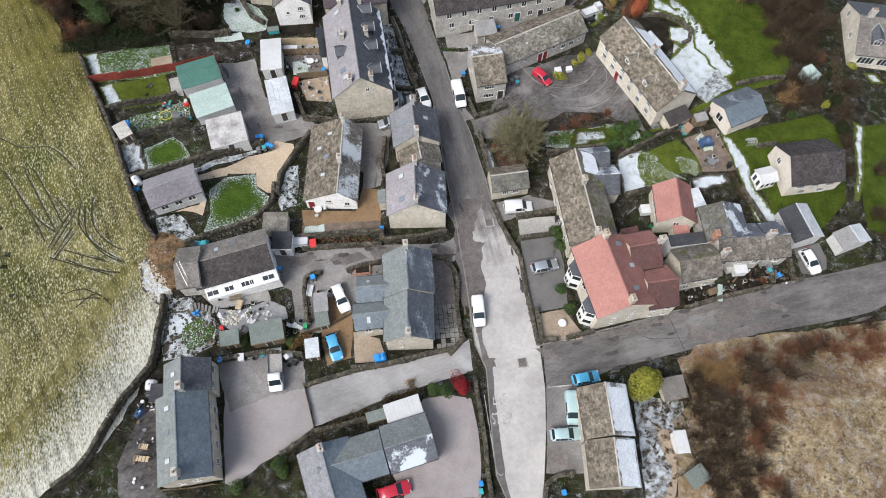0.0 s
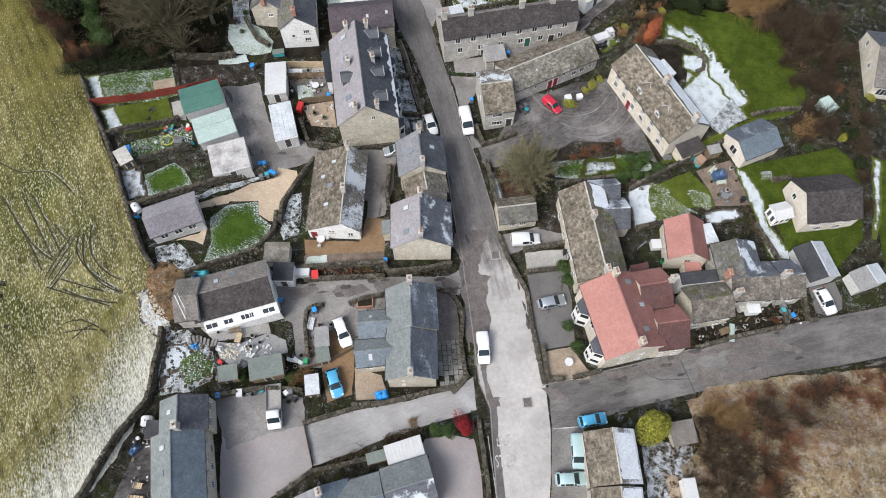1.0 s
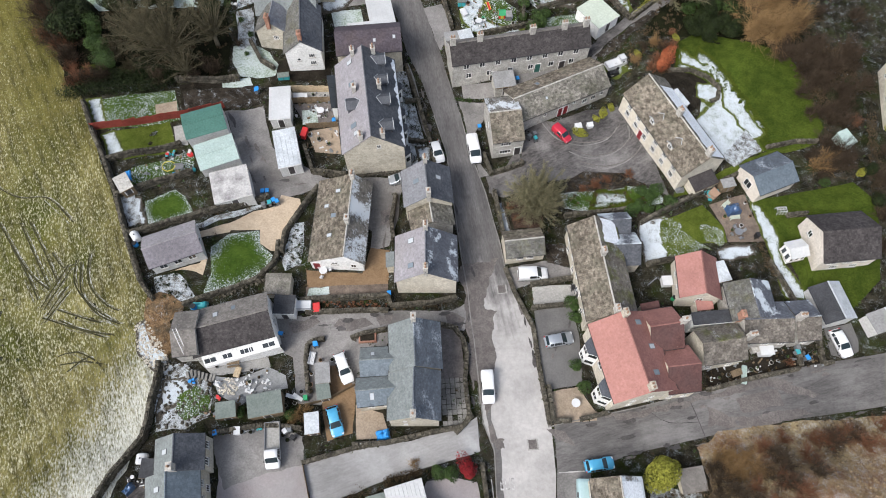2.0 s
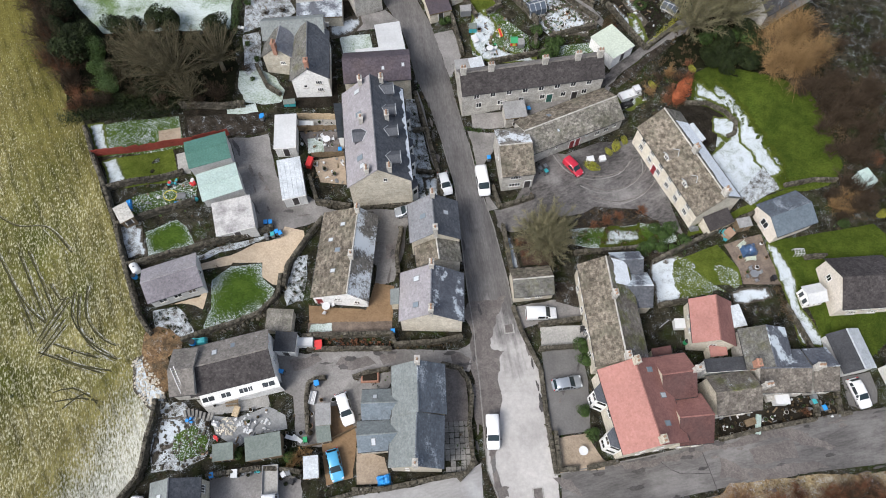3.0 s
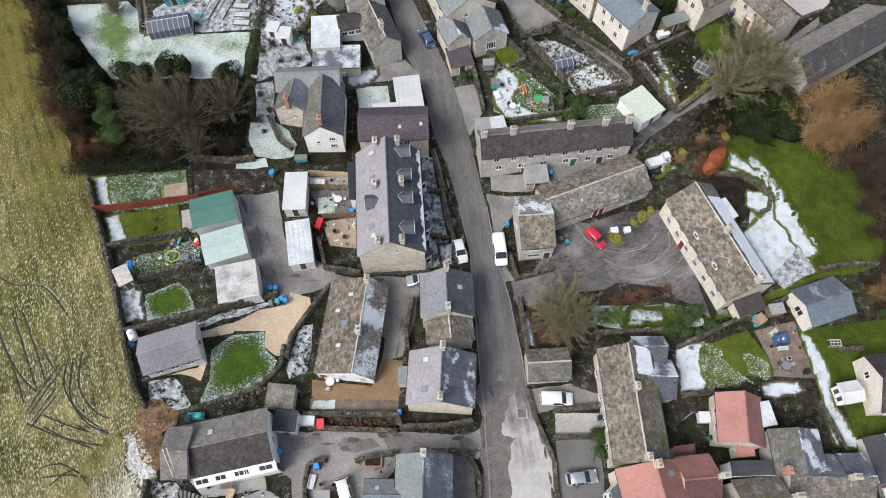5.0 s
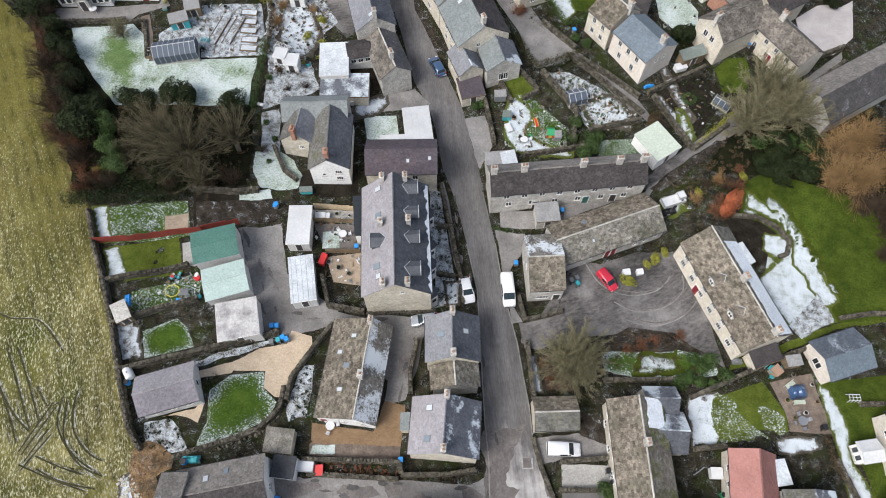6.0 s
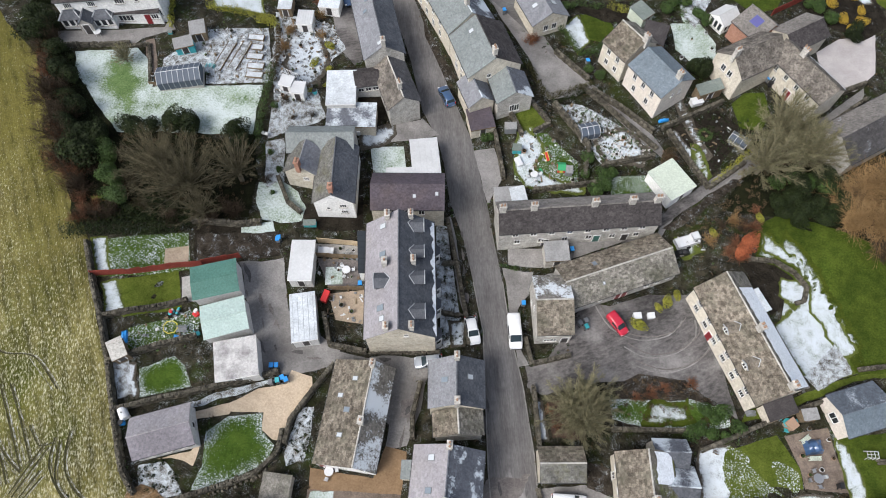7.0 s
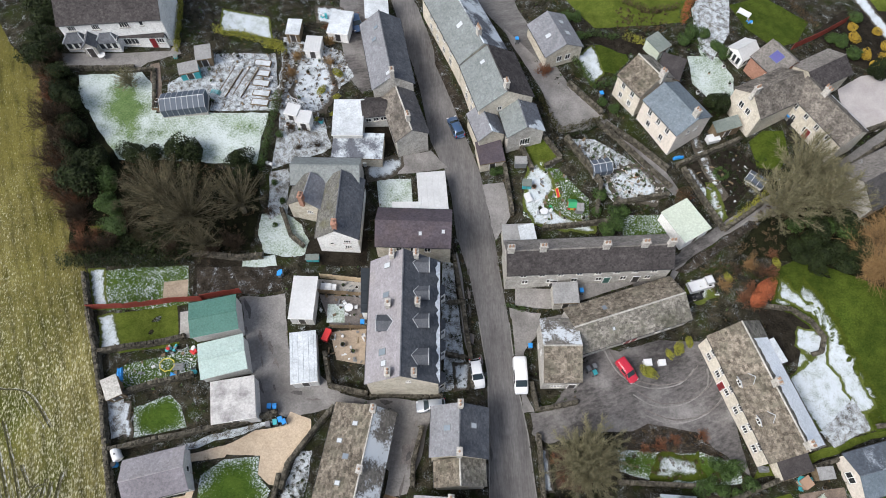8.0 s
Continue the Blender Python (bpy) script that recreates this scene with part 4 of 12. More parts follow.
def shed(name, x, y, heading, L, W, height, label, walls=None, roof=None, fall=0.25, over=0.12, category="shed", ribs=0.0, group="", doors=True):
    """A flat or single-pitch roofed building with a thick roof sheet; fall: how much lower the -y side is."""
    own = thing(name, x, y, heading, None, label, category, group)
    m, z = own.matrix_world, lie(x, y)
    low = min(lie(*(m @ Vector((sx * L / 2, sy * W / 2, 0))).xy) for sx in (-1, 1) for sy in (-1, 1)) - z - 0.3
    hl, hw = L / 2, W / 2
    vs = [(-hl, -hw, low), (hl, -hw, low), (hl, hw, low), (-hl, hw, low), (-hl, -hw, height - fall), (hl, -hw, height - fall), (hl, hw, height), (-hl, hw, height)]
    part("wall", Shape().add(vs, [(3, 2, 1, 0), (4, 5, 6, 7), (0, 1, 5, 4), (1, 2, 6, 5), (2, 3, 7, 6), (3, 0, 4, 7)]), walls or TIMBER, own)
    a, b = hl + over, hw + over
    s = Shape().slab([(-a, -b, height - fall + 0.10), (a, -b, height - fall + 0.10), (a, b, height + 0.10), (-a, b, height + 0.10)], 0.10)
    part("roof", s, roof or FELT_GREEN, own)
    k = -a + ribs / 2
    while ribs and k < a:
        part("rib", Shape().add([(k - 0.04, -b, height - fall + 0.10), (k + 0.04, -b, height - fall + 0.10), (k + 0.04, b, height + 0.10), (k - 0.04, b, height + 0.10),
             (k - 0.02, -b, height - fall + 0.14), (k + 0.02, -b, height - fall + 0.14), (k + 0.02, b, height + 0.14), (k - 0.02, b, height + 0.14)],
            [(4, 5, 6, 7), (0, 1, 5, 4), (1, 2, 6, 5), (2, 3, 7, 6), (3, 0, 4, 7)]), roof or FELT_GREEN, own)
        k += ribs
    part("fascia", Shape().box(-a, a, -b - 0.03, -b + 0.02, height - fall - 0.12, height - fall + 0.08), WHITE_PAINT if walls in (PALE_WALL, WHITE_WALL) else TIMBER, own)
    if doors and W > 1.2:
        door(own, pose(0, -hw, min(1.0, height - fall - 0.9) if height > 2 else 0.8, 0, 0, 180), 0.85, min(1.9, height - fall - 0.3), DOOR_DARK)
    return own


def ribbon(name, line, width, material, label, lift=0.09, category="track"):
    """A narrow strip laid on the ground along a curved line."""
    pts = [Vector((x, y, 0)) for x, y in line]
    fine = []
    for i in range(len(pts) - 1):
        p0, p1, p2, p3 = pts[max(i - 1, 0)], pts[i], pts[i + 1], pts[min(i + 2, len(pts) - 1)]
        n = max(2, int((p2 - p1).length / 0.8))
        for k in range(n):
            t = k / n
            fine.append(0.5 * ((2 * p1) + (p2 - p0) * t + (2 * p0 - 5 * p1 + 4 * p2 - p3) * t * t + (3 * p1 - p0 - 3 * p2 + p3) * t ** 3))
    fine.append(pts[-1])
    rng = random.Random(len(fine))
    vs = []
    for i, p in enumerate(fine):
        d = (fine[min(i + 1, len(fine) - 1)] - fine[max(i - 1, 0)]).normalized()
        n = Vector((-d.y, d.x, 0)) * width / 2 * rng.uniform(0.6, 1.3)
        for q in (p + n, p - n):
            vs.append((q.x, q.y, lie(q.x, q.y) + lift))
    s = Shape().add(vs, [(2 * i + 1, 2 * i + 3, 2 * i + 2, 2 * i) for i in range(len(fine) - 1)])
    return tagged(part(name, s, material), label, category, kind="structure")


# ---- ground ----
gx = [-2500, -1200, -600, -350, -220, -150] + [-110 + 2 * i for i in range(116)] + [160, 220, 350, 600, 1200, 2500]
gy = [-2500, -1200, -600, -300, -150, -80] + [-40 + 2 * i for i in range(111)] + [220, 280, 400, 700, 1300, 2600]
gs = Shape()
gs.add([(x, y, lie(x, y)) for y in gy for x in gx], [(j * len(gx) + i, j * len(gx) + i + 1, (j + 1) * len(gx) + i + 1, (j + 1) * len(gx) + i) for j in range(len(gy) - 1) for i in range(len(gx) - 1)])
tagged(part("ground", gs, EARTH), "rough village ground of bare earth, grass and snow flecks", "ground", kind="structure")

FIELD_EDGE = [(-83.23, 105.17), (-76.27, 99.98), (-69.22, 87.85), (-64.18, 80.36), (-59.47, 73.16), (-57.88, 71.11), (-54.03, 62.61), (-50.78, 56.81), (-48.69, 51.78), (-45.06, 45.06), (-42.61, 40.93), (-42.13, 38.26), (-42.7, 35.7), (-41.73, 32.76), (-39.36, 30.71), (-39.11, 26.59), (-40.58, 20.47), (-41.66, 14.89), (-43.76, 10.78), (-46.82, 8.33), (-49.78, 5.5)]
ground_patch("field", FIELD_EDGE + [(-60, -30), (-108, -30), (-108, 130)], FIELD, "sloping pasture of frosted olive grass with plough lines", 0.05, 0.1, category="field")
fe = ground_patch("field_edge", [(-43.76, 37.75), (-40.92, 34.03), (-39.08, 30.88), (-38.96, 26.59), (-40.44, 20.47), (-41.53, 14.9), (-43.62, 10.78), (-46.68, 8.34), (-50.32, 4.85), (-58.62, 5.35), (-59.98, 10.76), (-56.46, 12.86), (-53.34, 17.16), (-51.12, 22.48), (-49.42, 28.05), (-47.69, 32.98), (-45.55, 36.38)], FROST, "white frosted strip of field along the wall", 0.10, 0.3, category="field", cover=7.0, step=1.0)
FROST_LINE = [(-59.98, 10.76), (-56.46, 12.86), (-53.34, 17.16), (-51.12, 22.48), (-49.42, 28.05), (-47.69, 32.98), (-45.55, 36.38)]
for i, v in enumerate(fe.data.vertices):
    near = min((Vector((*a, 0)).lerp(Vector((*b, 0)), k / 8) - Vector((v.co.x, v.co.y, 0))).length for a, b in zip(FROST_LINE, FROST_LINE[1:]) for k in range(9))
    fe.data.attributes["cover"].data[i].value = min(0.86, 0.40 + 0.46 * near / 10.0)

ROAD_W = [(8.21, 5.65), (7.11, 8.2), (6.99, 8.68), (6.47, 15.41), (6.07, 22.45), (4.55, 25.98), (3.19, 37.31), (2.62, 40.56), (2.1, 44.92), (1.12, 49.8), (-1.76, 68.35), (-4.14, 75.74), (-6.34, 81.74), (-9.29, 87.87), (-11.09, 94.04), (-12.76, 98.19), (-15.82, 102.83), (-19.34, 112.11), (-25.99, 126.41), (-27.72, 129.98), (-30.36, 135.42)]
ROAD_E = [(13.06, 5.66), (13.81, 13.13), (14.19, 19.68), (13.75, 25.87), (13.45, 26.27), (11.62, 39.83), (8.89, 44.7), (7.62, 48.43), (6.86, 52.64), (4.63, 61.23), (2.33, 67.75), (0.22, 76.11), (-1.92, 82.57), (-3.48, 87.97), (-7.52, 99.14), (-11.65, 106.78), (-15.33, 113.51), (-19.66, 123.17), (-22.72, 129.02), (-26.26, 134.28)]
ground_patch("road", ROAD_W + ROAD_E[::-1] + [(13.2, 2), (14.0, -60), (8.5, -60), (8.3, 2)], SALTED, "village street, salt-whitened low down and damp dark above", 0.06, category="road")
ground_patch("road_edge", [(8.21, 5.65), (7.11, 8.2), (6.99, 8.68), (6.47, 15.41), (6.07, 22.45), (5.22, 25.72), (3.19, 37.31), (2.62, 40.56), (4.22, 40.67), (4.99, 37.44), (5.47, 32.05), (5.62, 26.35), (6.85, 22.93), (7.29, 17.48), (7.93, 10.88), (8.12, 8.14), (8.87, 5.65)], ASPHALT, "dark damp strip along the western road edge", 0.08, 0.12, category="road")
for ring in ([(3.4, 36.04), (4.04, 36.4), (4.63, 33.26), (4.6, 28.94), (3.97, 28.9)], [(4.87, 25.71), (5.63, 26.06), (6.01, 23.78), (5.41, 23.18)], [(5.49, 23.84), (7.5, 23.92), (7.46, 22.62), (6.22, 22.46)]):
    ground_patch("damp_patch", ring, WET, "dark damp patch on the road edge", 0.105, 0.6, category="road")
ground_patch("side_lane", [(14.15, 25.87), (16.2, 26.51), (25.75, 28.8), (34.3, 31.17), (42.79, 33.45), (50.81, 35.56), (60.07, 37.18), (65.37, 38.16), (63.15, 31.18), (61.18, 30.36), (51.92, 28.78), (41.64, 27.06), (32.61, 24.75), (24.26, 22.64), (17.73, 20.13), (14.41, 19.52)], ASPHALT, "damp grey asphalt side lane with worn patches", 0.07, category="road")
for ring in ([(12.85, 25.46), (15.33, 25.45), (16.77, 23.59), (14.63, 23.9)], [(39.12, 30.69), (45.03, 31.92), (45.46, 29.79), (39.6, 28.58)], [(35.16, 29.15), (37.51, 28.13), (40.14, 27.98), (44.52, 29.12), (48.3, 29.09), (49.52, 28.88), (42.23, 26.66), (35.2, 26.54)]):
    ground_patch("damp_patch", ring, WET, "dark damp patch along the lane edge", 0.10, 0.4, category="road")
ground_patch("side_lane_west", [(-18.91, 19.86), (-12.27, 21.89), (-5.3, 23.3), (-1.01, 24.41), (2.09, 25.69), (3.66, 26.66), (4.2, 22.28), (1.44, 21.34), (-3.41, 19.8), (-7.89, 18.3), (-11.98, 16.52), (-17.13, 14.6)], YARD_LIGHT, "frosted grey lane with wheel tracks", 0.055, 0.15, category="road")
ground_patch("car_park", [(-30.23, 23.01), (-25.98, 22.85), (-22.24, 23.6), (-20.07, 22.73), (-18.76, 19.72), (-18.73, 19.57), (-17.27, 14.45), (-21.15, 11.19), (-24, 9.67), (-27.04, 6.97), (-28.18, 7.23), (-29.21, 15.19)], PINK_GRAVEL, "pinkish gravel yard, frosty in places", 0.05, 0.2, category="yard")
ground_patch("yard", [(-30.99, 23.15), (-24.99, 24.43), (-19.51, 23.35), (-18.61, 19.72), (-24.91, 18.12), (-28.49, 16.34), (-29.51, 18.02)], YARD, "worn tarmac parking yard", 0.065, 0.3, category="yard")
ground_patch("forecourt", [(-2.78, 18.3), (0.82, 18.91), (3.83, 18.34), (4.65, 14.82), (5, 10.87), (4.88, 5.65), (-4.88, 5.63), (-6.67, 8.65), (-0.37, 10.3), (-1.26, 14.8)], PINK_GRAVEL, "grey gravel forecourt beside a slate-roofed building", 0.05, 0.1, category="yard")
ground_patch("courtyard", [(-21.38, 39.87), (-16.79, 40.63), (-8.17, 41.22), (-0.18, 41.68), (2.27, 43.22), (2.74, 40.23), (1.64, 38.83), (-7.92, 38.42), (-13.75, 37.4), (-13.59, 34.52), (-12.83, 29.58), (-17.59, 27.46), (-20.75, 27.55), (-22.16, 33.98), (-23.41, 34.52), (-25.75, 34.98), (-27.7, 33.53), (-30.99, 35.05), (-31.38, 40.54)], YARD, "worn tarmac courtyard with damp and gritty patches", 0.05, 0.15, category="yard")
for ring in ([(-16.32, 39.52), (-12.72, 40.07), (-11.28, 39.01), (-14.5, 38.16), (-16.87, 38.51)], [(-10.77, 40.53), (-8.45, 40.69), (-8.66, 39.35), (-10.28, 38.91)], [(-1.14, 40.94), (0.17, 41.38), (1.89, 40.5), (1.29, 39.13), (-0.38, 39.34)], [(-23.41, 38.73), (-19.59, 39.98), (-18.77, 39.05), (-22.57, 37.49)]):
    ground_patch("damp_patch", ring, WET, "muddy leaf-strewn patch on tarmac", 0.085, 0.4, category="yard")
ground_patch("patio", [(-32.43, 30.49), (-28.89, 30.55), (-25.31, 32.47), (-22.89, 31.4), (-22.25, 29.58), (-26.09, 28.66), (-28.07, 26.68), (-31.09, 28.21)], GREY_PATIO, "frosty grey concrete patio", 0.06, 0.1, category="patio")
ground_patch("patio", [(-34.25, 32.29), (-29.47, 33.33), (-25.59, 34.04), (-25, 32.5), (-29.05, 31.31), (-32.14, 30.52)], CONCRETE, "pale concrete terrace in front of a white house", 0.08, 0.1, category="patio")
ground_patch("rubble_garden", [(-39.1, 31.43), (-35.99, 31.97), (-32.96, 30.14), (-32.09, 28.73), (-31.7, 25.24), (-34.4, 23.62), (-38.47, 23.06), (-39.02, 25.86)], SNOWY_BED, "snow-dusted rubble-strewn garden corner", 0.06, 0.3, category="garden")
ground_patch("snow_patch", [(-38.19, 29.4), (-35.64, 30.2), (-34.8, 28.8), (-35.63, 26.7), (-37.87, 25.95), (-38.36, 23.91), (-38.92, 25.29)], SNOW_EARTH, "thin snow lying on rubble", 0.09, 0.5, kind="stuff", category="snow", cover=0.35, step=1.0)
ground_patch("grass_patch", [(-36.12, 27.81), (-33.97, 29.16), (-32.27, 28.12), (-32.06, 25.5), (-34.64, 24.75), (-36.01, 25.51)], GRASS_SNOW, "rough snowy grass in a garden corner", 0.10, 0.4, category="grass")
ground_patch("clay_bank", [(-42.55, 40.72), (-41.12, 41.62), (-39.23, 41.26), (-37.39, 40.14), (-37.47, 38.67), (-39.11, 37.63), (-38.3, 36.13), (-37.56, 33.8), (-38.59, 32.74), (-40.71, 34.21), (-41.98, 36.28), (-42.76, 38.33)], CLAY, "bare orange clay bank beside the field", 0.14, 0.25, category="bank")
ground_patch("driveway", [(-18.1, 32.77), (-14.54, 33.07), (-12.89, 29.09), (-12.83, 23.96), (-16.17, 22.86), (-17.34, 27.64)], BROWN_GRAVEL, "brown gravel parking bay", 0.075, 0.1, category="yard")
ground_patch("patio", [(-12.8, 27.71), (-9.01, 26.69), (-7.81, 23.5), (-12.26, 23.18)], PAVING_WARM, "buff paved patio beside a slate-roofed house", 0.08, 0.05, category="patio")
slabs = thing("paved_yard", *(0.52, 28.67), -84, None, "worn square stone paving slabs beside a house", "paving")
slabs["kind"] = "structure"
rp = random.Random(9)
for i in range(-4, 5):
    for j in range(-2, 3):
        if rp.random() < 0.93:
            u, v = i * 0.72 + rp.uniform(-0.03, 0.03), j * 0.68
            w = slabs.matrix_world @ Vector((u, v, 0))
            part("slab", Shape().box(u - 0.33, u + 0.33, v - 0.31, v + 0.31, 0.0, 0.13 + lie(w.x, w.y) - slabs.location.z, None, 0.97), PAVING, slabs)
ground_patch("front_yard", [(-1.85, 38.89), (0.28, 39.39), (1.37, 37.5), (1.94, 32.13), (-1.23, 31.59)], WET, "dark front yard behind a low wall", 0.06, 0.1, category="yard")
ground_patch("snowy_drive", [(11.57, 45.67), (17.61, 46.15), (17.93, 45.31), (18.05, 43.29), (11.77, 42.83)], CONCRETE, "pale frosty concrete parking bay", 0.08, 0.1, category="yard")
ground_patch("car_bay", [(11.77, 42.16), (17.21, 42.9), (18.1, 38.52), (18.22, 31.62), (13.77, 30.72), (12.98, 31.27)], TARMAC, "dark tarmac parking bay behind a low wall", 0.07, 0.05, category="yard")
ground_patch("shop_garden", [(13.77, 30.42), (17.58, 31.27), (19.69, 28.14), (21.52, 27.09), (14.06, 26.02)], PAVING_WARM, "small paved front garden with shrubs", 0.07, 0.1, category="garden")
ground_patch("van_bay", [(7.79, 48.44), (13.57, 49.75), (18.34, 48.29), (18.31, 47.06), (11.56, 46.18), (9.22, 45.4)], YARD, "muddy grey parking bay with snow traces", 0.06, 0.2, category="yard")
ground_patch("side_bay", [(13.6, 52.66), (17.74, 52.17), (18.34, 48.64), (13.91, 49.41)], SNOWY_SOIL, "dark mossy ground beside an outhouse", 0.07, 0.2, category="garden")
ground_patch("parking", [(14.4, 20.23), (18.64, 20.2), (19.45, 13), (19.43, 8.58), (13.64, 8.7)], YARD, "tarmac parking strip beside the street", 0.075, 0.1, category="yard")
ground_patch("damp_patch", [(13.84, 12.01), (17.23, 11.4), (16.8, 9.21), (14.22, 8.7)], WET, "dark damp patch of tarmac", 0.1, 0.3, category="yard")
ground_patch("rear_garden", [(25.98, 18.91), (29.87, 18.34), (32.81, 18.03), (32.57, 12.95), (28.96, 5.58), (25.84, 5.58)], SNOWY_BED, "rough rear garden with snowy brambles", 0.05, 0.3, category="garden")
ground_patch("rear_path", [(28.48, 14.4), (30.74, 13.83), (31.39, 10.74), (30.62, 9.65), (29.76, 5.58), (28.35, 5.58), (29.65, 8.57), (28.66, 11.85)], PAVING_WARM, "pinkish gravel garden path", 0.09, 0.2, category="path")
ground_patch("bank", [(33.25, 23.98), (36.35, 25.89), (40.98, 26.7), (44.1, 26.98), (48.17, 27.73), (55.89, 28.39), (62.34, 28.85), (90, 40), (90, 0), (20, 0), (30.05, 5.58), (30.98, 15.3), (34.28, 18.31)], BANK, "steep bank of tawny bracken and thin snow", 0.14, 0.4, category="bank")

for line in ([(-65.09, 50.41), (-59.07, 43.33), (-55.44, 40.72)], [(-62.14, 50.54), (-58.02, 44.63), (-55.5, 40.99)], [(-53.72, 44.52), (-55.83, 38.2)], [(-53.14, 44.07), (-55.36, 37.87)], [(-52.65, 40.68), (-54.84, 36.11)], [(-53.18, 41.29), (-54.75, 37.2)],
             [(-52.83, 45.27), (-52.28, 41.93), (-49.85, 39.12), (-47.86, 37.47), (-45.45, 36.79)], [(-52.13, 45.01), (-51.1, 40.8), (-49.01, 38.58), (-45.98, 36.98)], [(-51.3, 46.34), (-50.72, 42.86), (-49.34, 40.6), (-47.3, 38.98), (-45.82, 38.52)], [(-53.59, 37.98), (-50.29, 37.1), (-47.79, 36.69)],
             [(-55.28, 36.77), (-51.59, 35.81), (-47.2, 34.86)], [(-53.01, 36.57), (-49.88, 35.53), (-45.78, 35.22)], [(-56.45, 46.22), (-54.34, 44.05), (-52.94, 44.62)], [(-62.37, 47.0), (-58.68, 42.35), (-56.53, 39.22)], [(-60.92, 50.86), (-57.51, 46.2), (-54.58, 41.89)],
             [(-52.3, 31.82), (-50.14, 32.61), (-47.06, 31.38)], [(-51.87, 30.75), (-48.91, 31.44), (-45.89, 31.18)], [(-50.83, 29.95), (-48.5, 32.11), (-46.09, 30.19)], [(-67.19, 56.08), (-63.45, 54.49), (-59.26, 54.56), (-54.79, 51.03)]):
    ribbon("tyre_track", [(x + 0.27, y + 0.12) for x, y in line], 0.14, TRACK_SNOW, "frosty ridge of a tyre track curving over the pasture", 0.08)
    ribbon("tyre_rut", line, 0.21, TRACK, "dark muddy rut of a tyre track", 0.10)
    ribbon("tyre_track", [(x - 0.45, y - 0.3) for x, y in line[-2:]], 0.11, TRACK_SNOW, "frosty ridge of a tyre track curving over the pasture", 0.08)
# puddles and wet stains, thickest along the edges of the tarmac
rw = random.Random(77)
STAINS = [((16, 21.2), (60, 29.6), 0.7, 15, 16), ((18, 26.4), (63, 37.2), 0.6, 14, 14), ((20, 23.5), (56, 33), 2.2, 14, 8), ((-20, 38.9), (1.5, 40.6), 1.0, 6, 14), ((-36, 71), (-29, 60), 1.6, -60, 9), ((-27, 60.5), (-13, 61.6), 0.7, 5, 6), ((-11, 52), (-10, 60), 0.6, 85, 5), ((12.3, 33), (17, 41), 1.2, 80, 3), ((2.6, 47), (-7, 84), 0.5, 106, 12), ((13.4, 27), (9.5, 44), 0.3, 102, 7), ((3.2, 27), (1.8, 45), 0.4, 98, 8)]
for (ax, ay), (bx, by), wide, turn_, count in STAINS:
    for i in range(count):
        k, side = (i + rw.random()) / count, rw.uniform(-wide, wide)
        cx, cy, ca, sa = ax + (bx - ax) * k - side * math.sin(radians(turn_)), ay + (by - ay) * k + side * math.cos(radians(turn_)), math.cos(radians(turn_)), math.sin(radians(turn_))
        ru, rv = rw.uniform(0.5, 1.5), rw.uniform(0.15, 0.38)
        ring = []
        for j in range(12):
            q, f = j * math.pi / 6, rw.uniform(0.55, 1.15)
            u, v = ru * f * math.cos(q), rv * f * math.sin(q)
            ring.append((cx + u * ca - v * sa, cy + u * sa + v * ca))
        ground_patch("wet_stain", ring, rw.choice((WET, DAMP)), "dark wet stain on worn tarmac", 0.125, 0.15, category="road")
# wheel marks swinging round the muddy yard
for i, line in enumerate(([(19.03, 66.27), (22.93, 65.62), (26.98, 67.17), (29.47, 70.06), (29.39, 73.09)], [(17.85, 68.57), (21.09, 67.49), (25.16, 68.76), (27.66, 71.39), (27.51, 73.72)], [(13.49, 74.24), (16.0, 70.95), (19.92, 69.81), (24.02, 71.1), (25.86, 73.46)])):
    ribbon("wheel_mark", line, 0.2, YARD, "pale gritty wheel mark curving over a yard", 0.10, "wheel mark")
    ribbon("wheel_mark", [(x + 0.5, y + 0.55) for x, y in line], 0.18, WET, "wet dark wheel mark curving over a yard", 0.11, "wheel mark")
# upper west side
ground_patch("yard", [(-37.67, 71.75), (-31.57, 73.73), (-29.81, 68.86), (-27.77, 62.85), (-27.16, 61.92), (-22.58, 62.05), (-17.08, 61.88), (-14.58, 62.76), (-7.48, 62.95), (-8.72, 59.98), (-8.75, 56), (-9.76, 51.28), (-12.51, 50.3), (-12.75, 61.28), (-17.42, 61.64), (-20.88, 60.29), (-23.95, 58.79), (-27.07, 57.74), (-30.02, 58.23), (-31.38, 60.03), (-33.04, 65.52), (-35.66, 72.02)], YARD, "worn grey tarmac back lane and yard with puddle stains", 0.055, 0.1, category="yard")
for ring in ([(-31.53, 65.71), (-30.47, 66.03), (-29.99, 64.22), (-31.04, 63.89)], [(-31.41, 62.83), (-30.29, 62.57), (-30.81, 61.31)], [(-11.4, 56.98), (-10.33, 57.26), (-10.09, 54.72), (-11.55, 54.8)]):
    ground_patch("damp_patch", ring, WET, "dark puddle stain on tarmac", 0.085, 0.3, category="yard")
ground_patch("gravel_drive", [(-37.67, 50.84), (-33.36, 52.89), (-30.5, 55.39), (-27.16, 56.56), (-26.75, 58.56), (-23.83, 58.01), (-23.48, 56.86), (-24.64, 53.69), (-25.35, 52.5), (-25.26, 50.66), (-25.42, 49.38), (-27.14, 49.37), (-28.65, 50.28), (-29.02, 52.49), (-32.91, 51.84), (-33.09, 51.43), (-37.49, 49.95)], SAND_GRAVEL, "pale sandy gravel drive", 0.07, 0.1, category="drive")
